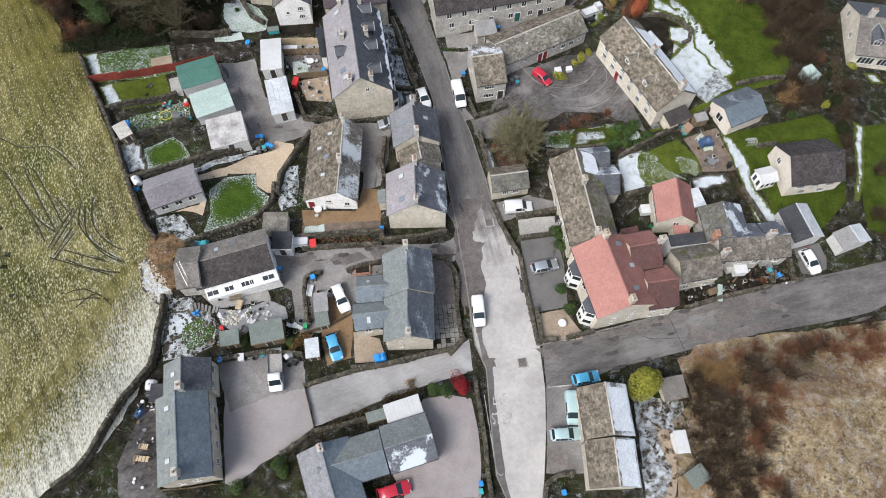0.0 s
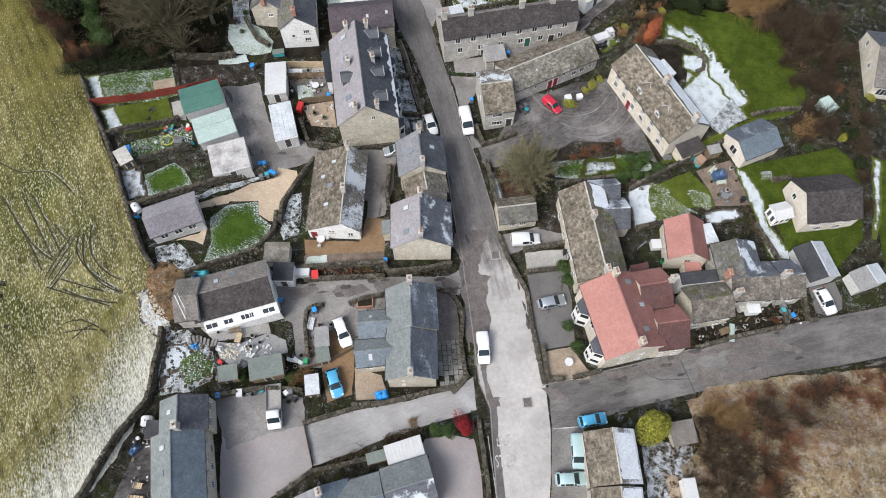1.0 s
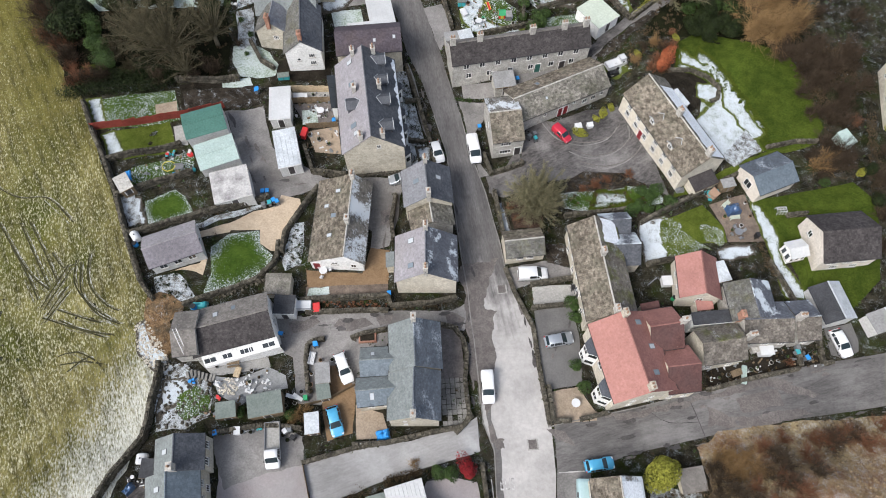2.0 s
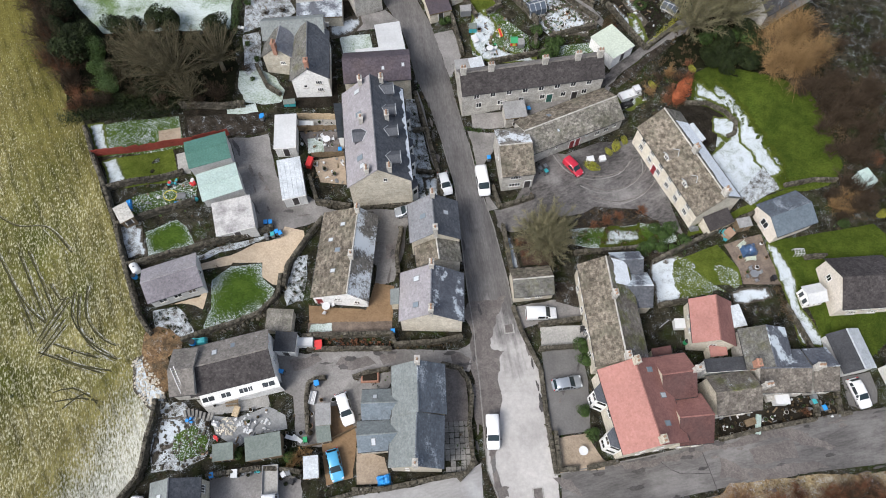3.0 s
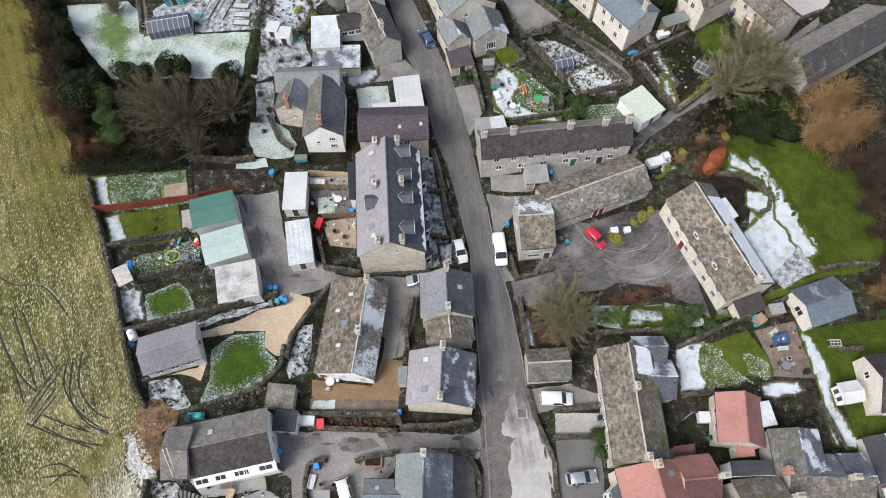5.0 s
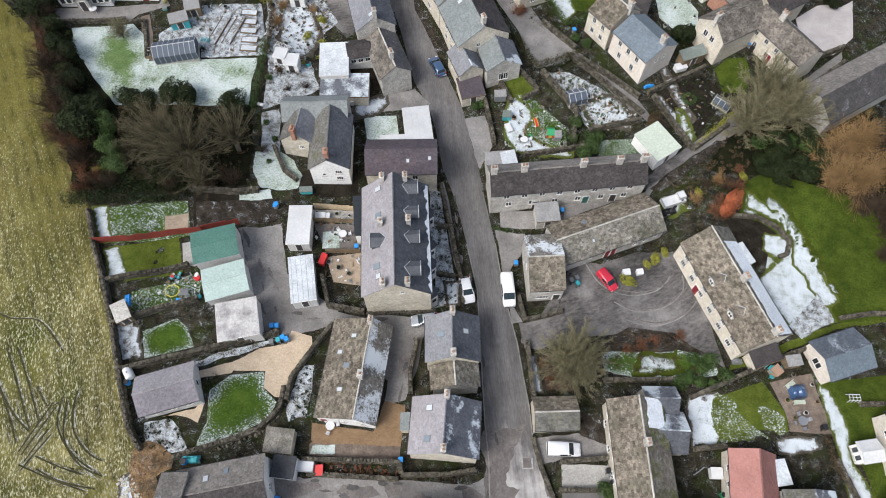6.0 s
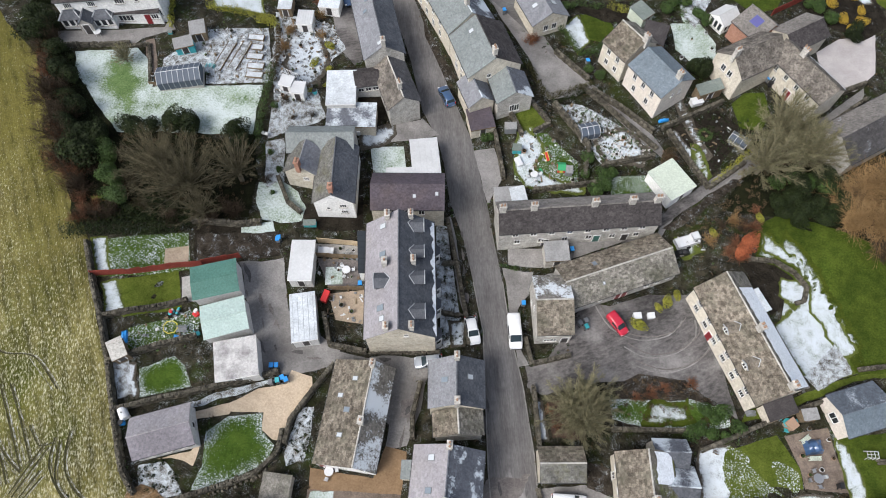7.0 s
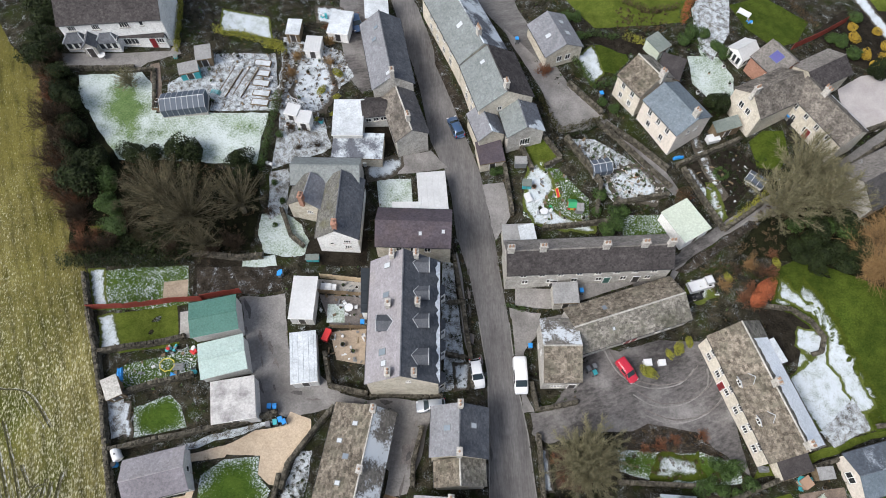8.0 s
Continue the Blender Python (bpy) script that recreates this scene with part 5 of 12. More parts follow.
ground_patch("gravel_path", [(-40.27, 44.77), (-36.42, 46.37), (-36.06, 47.95), (-35.56, 46.98), (-35.79, 44.59), (-37.15, 45.1), (-38.74, 45.1)], SAND_GRAVEL, "sandy gravel path round a bungalow", 0.08, 0.1, category="path")
ground_patch("lawn", [(-35.36, 48.87), (-33.13, 51.19), (-29.14, 52.35), (-28.57, 50.1), (-26.78, 48.73), (-27.25, 46.54), (-30.5, 44.17), (-34.13, 42.21), (-35.38, 41.79), (-34.79, 44.81)], LAWN_MELT, "round-cornered lawn melting green out of snow", 0.06, 0.1, category="lawn", cover=2.6, step=0.8)
ground_patch("flower_bed", [(-42.34, 43.58), (-39.44, 44.73), (-37.67, 43.43), (-36.07, 41.01), (-38.65, 40.39), (-41.04, 40.68)], SNOWY_BED, "snowy rockery bed by the field wall", 0.06, 0.2, category="garden")
ground_patch("flower_bed", [(-24.42, 53.71), (-22.75, 54.22), (-22.4, 50.15), (-22.52, 47.28), (-24.8, 46.47), (-25.34, 47.78), (-25.01, 50.69)], SNOWY_BED, "snowy shrub bed beside a gravel drive", 0.06, 0.2, category="garden")
ground_patch("flower_bed", [(-39.09, 51.63), (-34, 54.48), (-29.74, 56.66), (-27.83, 57.24), (-30.04, 55.84), (-33.74, 53.53), (-37.99, 51.31)], SNOWY_BED, "narrow snowy bed below a stone wall", 0.07, 0.2, category="garden")
ground_patch("gravel_yard", [(-21.62, 46.74), (-17.86, 46.68), (-13.43, 46.65), (-12.5, 50.84), (-9.69, 50.53), (-9.84, 52.03), (-9.54, 48.9), (-9.54, 45.2), (-21.27, 44.18)], BROWN_GRAVEL, "brown gravel garden yard", 0.07, 0.1, category="yard")
ground_patch("terrace", [(-21.44, 44.17), (-9.54, 45.2), (-9.38, 43.49), (-21.24, 42.67)], RED_PATIO, "reddish paved strip with snow traces", 0.09, 0.1, category="patio")
ground_patch("snow_patch", [(-21.08, 44.02), (-17.91, 44.41), (-17.93, 43.22), (-21.09, 42.84)], THIN_SNOW, "melting snow on paving", 0.11, 0.3, kind="stuff", category="snow")
ground_patch("lawn", [(-55.94, 72.01), (-48.52, 74.35), (-45.37, 75.24), (-43.5, 69.92), (-46.85, 68.62), (-53.55, 66.68)], GRASS_SNOW, "walled garden lawn speckled with snow", 0.06, 0.1, category="lawn")
ground_patch("snow_patch", [(-58.1, 71.96), (-55.85, 72.62), (-53.49, 67.1), (-55.44, 66.5)], SNOW, "strip of settled snow beside a wall", 0.09, 0.3, kind="stuff", category="snow", cover=0.35, step=1.0)
ground_patch("lawn", [(-52.18, 66.54), (-45.15, 69.61), (-42.92, 64.05), (-49.58, 61.36)], GRASS_OLIVE, "mossy green lawn beside a red fence", 0.06, 0.1, category="lawn")
ground_patch("snow_patch", [(-54.3, 65.88), (-52.17, 66.71), (-49.34, 61.71), (-51.88, 60.86)], SNOW, "bank of settled snow on a lawn edge", 0.09, 0.3, kind="stuff", category="snow", cover=0.35, step=1.0)
ground_patch("lawn", [(-48.46, 59.94), (-43.96, 62.49), (-41.57, 64.31), (-40.38, 63.81), (-39.79, 61.02), (-42.36, 59.9), (-45.69, 58.19), (-47.89, 57.04)], GRASS_SNOW, "small garden lawn with toys and snow flecks", 0.06, 0.1, category="lawn")
ground_patch("lawn", [(-45.87, 55.28), (-41.92, 57.66), (-40.3, 56.66), (-38.7, 54.11), (-44.76, 51.71)], LAWN_MELT, "small walled lawn with snow flecks", 0.06, 0.1, category="lawn", cover=1.6, step=0.8)
ground_patch("snow_patch", [(-48.55, 55.16), (-46.3, 55.93), (-44.93, 51.7), (-45.7, 51.42), (-47.72, 53.16)], SNOW_EARTH, "snow beside a garden wall", 0.08, 0.4, kind="stuff", category="snow", cover=0.35, step=1.0)
ground_patch("flower_bed", [(-44.71, 76.32), (-35.98, 78.51), (-35.04, 75.25), (-37.19, 73), (-43.5, 71.39)], SOIL, "dark dug-over vegetable plot", 0.06, 0.2, category="garden")
ground_patch("path", [(-44.37, 68.52), (-42.63, 69.1), (-41.45, 65.38), (-43.24, 65.2)], CONCRETE, "concrete path beside a green shed", 0.08, 0.05, category="path")
ground_patch("side_garden", [(-38.71, 77.97), (-34.31, 79.42), (-32.96, 76.2), (-37.38, 74.45)], THIN_SNOW, "small snowy lawn behind a cottage", 0.07, 0.2, category="lawn")
ground_patch("rear_yard", [(-27.72, 77.04), (-21.01, 77.8), (-20.37, 75.79), (-26.84, 75.06)], CONCRETE, "pale concrete back yard", 0.07, 0.05, category="patio")
ground_patch("rear_yard", [(-26.8, 74.84), (-20.34, 75.57), (-19.06, 71.3), (-24.06, 70.44)], WET, "dark decked back yard with clutter", 0.07, 0.05, category="patio")
ground_patch("frozen_pond", [(-25.28, 73.63), (-23.03, 74.08), (-22.38, 71.49), (-24.82, 71.02)], THIN_SNOW, "frosty square of grass in a back yard", 0.10, 0.05, category="lawn")
ground_patch("rear_yard", [(-23.97, 69.8), (-19.25, 71.27), (-18.32, 66.39), (-22.38, 66.23)], PAVING_WARM, "mossy paved back yard", 0.08, 0.05, category="patio")
ground_patch("front_garden", [(-10.73, 83.67), (-9.09, 83.38), (-7.45, 77.59), (-5.35, 70.24), (-3.94, 66.36), (-7.61, 64.62), (-7.93, 68.54), (-9.8, 77.27)], SNOWY_BED, "snowy strip of front gardens", 0.07, 0.1, category="garden")
ground_patch("snow_patch", [(-6.8, 69.07), (-4.36, 69.48), (-3.8, 65.7), (-6.06, 64.98)], SNOW_EARTH, "snow filling a small walled front garden", 0.10, 0.2, kind="stuff", category="snow", cover=0.5, step=1.0)
ground_patch("pavement", [(-8.83, 85.36), (-7.57, 82.09), (-5.18, 73.39), (-3.73, 69.06), (-4.11, 69.02), (-5.7, 72.44), (-7.8, 79.77), (-9.16, 84.34)], PAVEMENT, "narrow grey pavement", 0.13, 0, category="pavement", skirt=0.2)

# upper east side
ground_patch("yard", [(11.96, 74.02), (15.64, 74.22), (21.19, 76.94), (26.56, 77.44), (27.94, 75.98), (29.57, 71.29), (31.06, 67.45), (32.71, 60.52), (25.94, 65), (21.45, 64.3), (14.38, 63.08), (7.45, 60.61), (5.2, 61.27), (5.12, 63.71), (6.96, 65.47), (10.31, 67.17)], YARD_DARK, "dark muddy yard with pale frosty tyre tracks", 0.055, 0.2, category="yard")
ground_patch("drive_mouth", [(4.73, 64.09), (7.74, 64.68), (12.54, 66.32), (13.29, 63.88), (7.43, 61.41), (5.78, 60.5)], YARD_DARK, "gritty drive mouth beside the road", 0.08, 0.2, category="drive")
ground_patch("bank_garden", [(16.95, 63.17), (19.98, 65.02), (26.31, 65.02), (30.53, 61.58), (29.88, 55.77), (26.14, 57.99), (17.59, 57.67), (16.91, 59.98)], SNOWY_SOIL, "sloping rockery garden with snow", 0.06, 0.2, category="garden")
ground_patch("lawn", [(16.19, 61.13), (23.56, 61.98), (26.82, 62.47), (31.2, 61.6), (31.8, 59.4), (26.85, 58.38), (21.2, 58.05), (16.52, 58.4)], LAWN_MELT, "strip of lawn with melting snow", 0.08, 0.2, category="lawn", cover=2.4, step=0.8)
ground_patch("snow_patch", [(21.37, 61.8), (24.0, 62.3), (26.74, 62.38), (27.68, 59.38), (24.0, 58.5), (20.61, 57.53)], SNOW_LAWN, "melting snow on a garden lawn", 0.10, 0.7, kind="stuff", category="snow", cover=1.0, step=1.0)
ground_patch("roadside_bed", [(6.15, 60.53), (7.46, 59.81), (8.44, 55.87), (8.63, 54.68), (7.38, 54.24), (6.79, 56.58)], SNOW_EARTH, "snow lying inside a roadside wall", 0.07, 0.2, kind="stuff", category="snow", cover=0.35, step=1.0)
ground_patch("leaf_bed", [(8.2, 59.84), (10.76, 60.72), (13.29, 57.54), (13.62, 55.18), (8.99, 55.09)], LEAF_LITTER, "russet leaf litter under a bare tree", 0.06, 0.3, category="garden")
ground_patch("terrace_lane", [(0.81, 76.15), (4.73, 77.42), (10.56, 79.33), (17.37, 83.12), (22.23, 86.58), (23.86, 91.81), (30.46, 95.01), (34.73, 100.53), (40.13, 104.14), (46.92, 109.01), (54.25, 116.19), (54.01, 114), (47.72, 108.15), (40.19, 101.89), (33.38, 95.98), (25.31, 90.99), (22.63, 85.71), (18.97, 82.33), (10.19, 77.75), (4.76, 76.32), (1.26, 75.06)], YARD, "narrow tarmac lane behind a terrace", 0.06, 0.1, category="lane")
ground_patch("terrace_yard", [(0.36, 81.39), (6.14, 81.92), (14.13, 85.1), (19.82, 87.35), (19.02, 85.55), (9.75, 80.65), (5.46, 78.93), (0.69, 78.82)], YARD, "grey yard in front of a stone terrace", 0.07, 0.05, category="yard")
ground_patch("great_lawn", [(35.22, 88.5), (39.54, 91.2), (42.07, 90.89), (47.7, 89.31), (54.39, 87.06), (56.48, 82.31), (58.21, 73.35), (56.73, 70.37), (48.95, 68.59), (45.77, 69.53), (43.87, 74.84), (39.3, 81.04), (36.06, 83.72)], GRASS, "broad green garden lawn", 0.06, 0.2, category="lawn")
ground_patch("snow_patch", [(38.86, 80.99), (41.42, 80.74), (45.34, 77.69), (46.95, 72.38), (48.14, 68.68), (45.53, 67.54), (41.09, 67.37), (38.55, 70.76), (37.52, 73.83), (40.64, 76.83), (38.18, 78.01)], SNOW, "wide snow-covered terrace beside a lawn", 0.11, 0.4, kind="stuff", category="snow", cover=0.35, step=1.0)
ground_patch("snow_patch", [(35.64, 86.84), (38.0, 88.6), (39.21, 84.85), (37.89, 82.69), (35.35, 83.46)], SNOW_LAWN, "snow at a lawn corner", 0.11, 0.4, kind="stuff", category="snow", cover=0.8, step=1.0)
ground_patch("shrub_bed", [(45.68, 72.25), (47.74, 68.82), (42.95, 65.77), (41.09, 67.37), (43.27, 69.29)], SNOWY_BED, "snowy heather bed", 0.13, 0.3, category="garden")
ground_patch("garden_hollow", [(33.32, 82.36), (36.12, 83.0), (38.1, 82.7), (40.4, 81.3), (41.7, 79.7), (40.2, 77.7), (37.35, 75.14), (35.66, 78)], SOIL, "dark sunken garden beside a patio", 0.08, 0.1, category="garden")
ground_patch("green_lane", [(33.91, 61.79), (38.76, 63.63), (44.68, 66.9), (50.2, 69.37), (56.32, 70.62), (55.45, 69.75), (47.71, 67.53), (43.79, 65.27), (38.27, 62.05), (33.04, 60.15)], GRASS_OLIVE, "mossy green track below a wall", 0.06, 0.2, category="lane")
ground_patch("lawn", [(31.68, 56.6), (37.63, 59.29), (40.2, 55.45), (40.42, 52.96), (37.23, 52.85), (31.91, 50.66), (30.7, 52.7)], GRASS_OLIVE, "green back garden lawn", 0.06, 0.1, category="lawn")
ground_patch("snowy_grass", [(37.0, 56.0), (40.1, 55.1), (40.3, 53.0), (37.0, 53.0)], GRASS_FLECK, "lawn thinly flecked with snow", 0.11, 0.7, category="grass")
ground_patch("patio", [(38.5, 59.31), (44.05, 61.03), (44.7, 57.98), (45.72, 55.06), (46.18, 53.33), (40.6, 52.97), (40.2, 55.45)], RED_PATIO, "brown gravel patio with garden chairs", 0.07, 0.1, category="patio")
ground_patch("lawn", [(44.98, 59.92), (52.02, 61.57), (60.9, 63.5), (63.4, 60.3), (63.2, 56.6), (61.8, 47.8), (57.2, 43.4), (54.0, 42.2), (51.5, 43.7), (49.5, 49.8), (47.1, 53.9), (46.09, 57.71)], GRASS, "green lawn with a goal net", 0.06, 0.1, category="lawn")
ground_patch("snow_patch", [(44.61, 59.9), (46.31, 59.25), (48.04, 55.23), (48.42, 50.46), (50.88, 45.96), (50.71, 44.33), (47.77, 44.77), (46.62, 49.65)], SNOW, "strip of snow along a hedge", 0.09, 0.3, kind="stuff", category="snow", cover=0.35, step=1.0)
ground_patch("snow_patch", [(27.63, 56.54), (31.25, 57.24), (32.4, 54.3), (31.62, 50.18), (28.18, 49.73), (27.56, 54.61)], SNOW_EARTH, "snow-covered courtyard", 0.08, 0.3, kind="stuff", category="snow", cover=0.4, step=1.0)
ground_patch("snowy_grass", [(30.9, 57.3), (32.9, 57.0), (33.8, 54.8), (35.2, 52.9), (37.9, 51.7), (33.3, 50.8), (31.5, 50.2)], GRASS_FLECK, "lawn thinly flecked with snow", 0.10, 0.9, category="grass")
ground_patch("lawn", [(50.05, 52.32), (51.25, 48.97), (52.17, 48.36), (58.81, 49.22), (58.06, 43.79), (55.91, 46.92), (52.31, 46.87), (51.07, 47.61)], GRASS, "green side lawn of a detached house", 0.06, 0.1, category="lawn")
ground_patch("snow_patch", [(38.56, 51.94), (43.99, 52.93), (44.46, 51.21), (40.99, 49.97), (38.72, 50.2)], SNOW_EARTH, "snow on a small back yard", 0.08, 0.3, kind="stuff", category="snow", cover=0.35, step=1.0)
ground_patch("back_garden", [(26.15, 47.77), (31.44, 49.29), (31.78, 43.93), (27.54, 43.4)], EARTH, "rough back garden grass", 0.07, 0.1, category="garden")
ground_patch("front_gardens", [(35.64, 34.59), (41.34, 35.53), (48.77, 38.21), (52.03, 36.25), (53.21, 35.71), (47.96, 34.75), (40.13, 33.02), (35.36, 31.24)], SOIL, "small dark front gardens beside the lane", 0.06, 0.1, category="garden")
ground_patch("car_bay", [(52.94, 40.67), (56.81, 41.51), (57.43, 39.03), (57.2, 37.47), (55.2, 36.44), (53.4, 36.95)], TARMAC, "dark tarmac parking bay", 0.07, 0.05, category="yard")

# north side
ground_patch("lawn", [(-70.74, 101.66), (-62.14, 104.6), (-59.59, 102.6), (-57.8, 97.57), (-50.45, 99.47), (-40.84, 101.12), (-40.49, 92.33), (-60, 89.03), (-64.51, 93.04), (-69.2, 97.88)], THIN_SNOW, "large garden lawn under thin snow", 0.13, 0.2, category="lawn")
ground_patch("grass_patch", [(-66.89, 101.55), (-61.43, 103.9), (-57.59, 97.61), (-58.57, 92.28), (-62.41, 92.01), (-65.98, 96.88)], GRASS_MELT, "bare green patch in a snowy lawn", 0.17, 0.8, category="grass", cover=3.2, step=0.8)
ground_patch("kitchen_garden", [(-52.32, 110.79), (-43.42, 113.45), (-39.5, 101.95), (-49.72, 99.92)], SNOWY_BED, "snowy vegetable garden", 0.07, 0.1, category="garden")
ground_patch("patio", [(-74.79, 104.95), (-59.3, 109.58), (-59.05, 111.48), (-57.4, 109.43), (-61.96, 106.63), (-63.09, 104.68), (-73.6, 102.27)], YARD, "paved terrace in front of a white house", 0.07, 0.1, category="patio")
ground_patch("kitchen_path", [(-61.33, 106.19), (-60.23, 106.99), (-58.3, 102.85), (-56.53, 97.81), (-57.76, 98.1), (-60.01, 102.52)], RED_PATIO, "brown garden path", 0.09, 0.1, category="path")
ground_patch("snow_patch", [(-54.54, 120.48), (-46.42, 120.76), (-44.66, 116.2), (-53.43, 115.56)], SNOW, "snow on a back lawn", 0.07, 0.2, kind="stuff", category="snow", cover=0.35, step=1.0)
ground_patch("rough_garden", [(-43.31, 117.18), (-33, 116.34), (-30.01, 111.64), (-32.67, 107.07), (-33.51, 103.28), (-33.86, 99.37), (-38.17, 97.59), (-40.49, 104.51)], SNOWY_BED, "cluttered snowy back gardens", 0.06, 0.3, category="garden")
ground_patch("drive", [(-36.2, 127.55), (-31.56, 129.05), (-26.86, 110.05), (-27.95, 108.66), (-30.91, 111.46), (-34.29, 119.77)], YARD_DARK, "rough gravel drive beside a long house", 0.06, 0.1, category="drive")
ground_patch("drive_mouth", [(-25.07, 97.07), (-15.55, 101.3), (-12.41, 98.77), (-17.43, 96.76), (-23.71, 94.86)], YARD, "gritty drive mouth with snow", 0.075, 0.1, category="drive")
ground_patch("snow_patch", [(-24.07, 96.54), (-21.18, 97.71), (-19.33, 97.37), (-22.66, 94.07)], THIN_SNOW, "patchy snow on a drive", 0.095, 0.4, kind="stuff", category="snow")
ground_patch("yard_garden", [(-22.76, 94.55), (-17.67, 95.68), (-16.73, 91.87), (-19.86, 91.15), (-21.24, 89.42)], THIN_SNOW, "small frosty courtyard garden", 0.07, 0.05, category="garden")
ground_patch("dark_yard", [(-26.75, 104.14), (-23.32, 106.2), (-21.07, 101.64), (-22.61, 98.14), (-25.53, 101.45)], SOIL, "dark shaded back yard", 0.07, 0.05, category="yard")
ground_patch("side_street", [(-7.44, 126.5), (-2.99, 121.36), (4.24, 115.14), (10.14, 110.12), (8.48, 108.19), (4.12, 106.88), (2.58, 108.79), (0.67, 113.93), (-5.54, 122.81)], YARD, "grey tarmac drive between gardens", 0.07, 0.1, category="drive")
ground_patch("lane_north", [(-13.83, 133.28), (-6.97, 134.67), (-0.8, 118.79), (9.13, 111.58), (10.14, 110.12), (4.3, 114.59), (-2.92, 120.78)], ASPHALT, "tarmac back street", 0.06, 0.1, category="road")
ground_patch("lawn", [(8.04, 125.32), (12.55, 125.73), (13.9, 123.05), (11.88, 119.96), (9.46, 120.14)], GRASS, "small green lawn", 0.07, 0.1, category="lawn")
ground_patch("snow_patch", [(5, 122.11), (7.87, 125.16), (10.15, 119.56), (8.15, 116.69)], SNOW, "snow on half of a small lawn", 0.09, 0.3, kind="stuff", category="snow", cover=0.35, step=1.0)
ground_patch("lawn", [(-2.56, 105.17), (1.04, 106.46), (4.58, 102.35), (1.74, 100.59), (-0.17, 101.83)], GRASS_OLIVE, "small mossy back lawn", 0.07, 0.1, category="lawn")
ground_patch("play_garden", [(0.01, 100.38), (4.31, 100.91), (9.53, 96.5), (9.82, 93.25), (3.69, 90.83), (0.15, 92.23), (-0.55, 97.84)], GRASS_SNOW, "children's play garden under patchy snow", 0.06, 0.1, category="garden")
ground_patch("snow_patch", [(-0.32, 101.33), (2.48, 101.63), (2.02, 98.21), (4.33, 92.79), (2.4, 91.1), (0.64, 95.06)], SNOW, "patchy snow in a play garden", 0.085, 0.5, kind="stuff", category="snow", cover=0.35, step=1.0)
ground_patch("roadside_patio", [(-6.73, 96.75), (-3.55, 97.58), (-1.58, 92.61), (-3.48, 87.97), (-4.91, 91.94)], PAVEMENT, "gritty roadside paving", 0.08, 0.1, category="pavement")
ground_patch("rockery", [(5.09, 105.98), (9.49, 106.78), (20.93, 101.27), (20.46, 98.72), (13.36, 96.05), (11.04, 98.58)], SNOWY_BED, "terraced garden under patchy snow", 0.07, 0.2, category="garden")
ground_patch("lawn", [(13.91, 94.26), (20.57, 95.61), (21.28, 92.28), (14.99, 91.28)], GRASS_SNOW, "small lawn behind a terrace", 0.07, 0.1, category="lawn")
ground_patch("shared_path", [(4.14, 116.25), (10.03, 111.74), (15.69, 107.41), (20.88, 102.76), (23.43, 99.25), (23.88, 97.87), (19.52, 101.02), (13.05, 106.93), (6.26, 113.27)], YARD, "stony footpath between gardens", 0.08, 0.1, category="path")
ground_patch("vegetable_plot", [(23.68, 104.68), (30.9, 108.75), (35.19, 105.43), (30.06, 96.82), (28.43, 95.64), (25.08, 100.97)], SOIL, "dark dug vegetable plot", 0.06, 0.1, category="garden")
ground_patch("snow_patch", [(23.47, 104.65), (25, 103.89), (29.65, 96.29), (28.84, 95.23), (25.93, 100.11)], SNOW_EARTH, "strip of snow beside a plot", 0.09, 0.3, kind="stuff", category="snow", cover=0.35, step=1.0)
ground_patch("lawn", [(33.05, 110.1), (35.2, 112.44), (38.13, 112.72), (38.84, 108.68), (37.66, 105.73), (34.34, 105.79)], GRASS, "round green lawn", 0.08, 0.1, category="lawn")
ground_patch("snow_patch", [(23.4, 125.3), (28.3, 126.1), (31.0, 121.9), (30.6, 118.2), (27.8, 116.6), (24.2, 119.7)], THIN_SNOW, "snow-covered patio", 0.07, 0.2, kind="stuff", category="snow")
ground_patch("snow_patch", [(23.95, 136.06), (26.37, 137.81), (27.32, 132.12), (29.19, 127.46), (25.43, 125.56)], THIN_SNOW, "snowy garden path", 0.08, 0.3, kind="stuff", category="snow")
ground_patch("lawn", [(30.26, 137.82), (36.18, 140.87), (43.65, 136.26), (41.45, 131.4), (37.63, 129.52), (33.05, 133.13)], GRASS, "green upper lawn", 0.07, 0.1, category="lawn")
ground_patch("gravel_court", [(47.2, 122.4), (51.4, 126.0), (57.7, 128.0), (56.6, 119.5), (52.7, 115.2), (50.0, 114.7), (47.6, 118.6)], PALE_GRAVEL, "pale gravel courtyard", 0.07, 0.1, category="drive")

ground_patch("lawn", [(66.94, 61), (74.53, 62.25), (68.72, 40.99), (64.12, 43.49), (64.43, 50.41)], GRASS, "green garden lawn behind a hedge", 0.06, 0.1, category="lawn")
ground_patch("snow_patch", [(65.92, 62.05), (67.69, 61.02), (65.15, 51.35), (63.7, 47.62), (63.13, 48.1), (64.58, 54.29)], SNOW, "strip of snow beside a winter hedge", 0.09, 0.3, kind="stuff", category="snow", cover=0.5, step=1.0)
ground_patch("snow_patch", [(70.02, 71.68), (72.37, 71.5), (73.23, 69.43), (70.88, 69.6)], SNOW, "small snow patch by a house", 0.09, 0.3, kind="stuff", category="snow", cover=0.5, step=1.0)
ground_patch("lawn", [(1.19, 135.57), (13.76, 139.01), (24.51, 140.82), (23.14, 132.71), (17.01, 131.09), (7.58, 128.91)], GRASS_OLIVE, "long mossy lawn strip behind gardens", 0.07, 0.2, category="lawn")
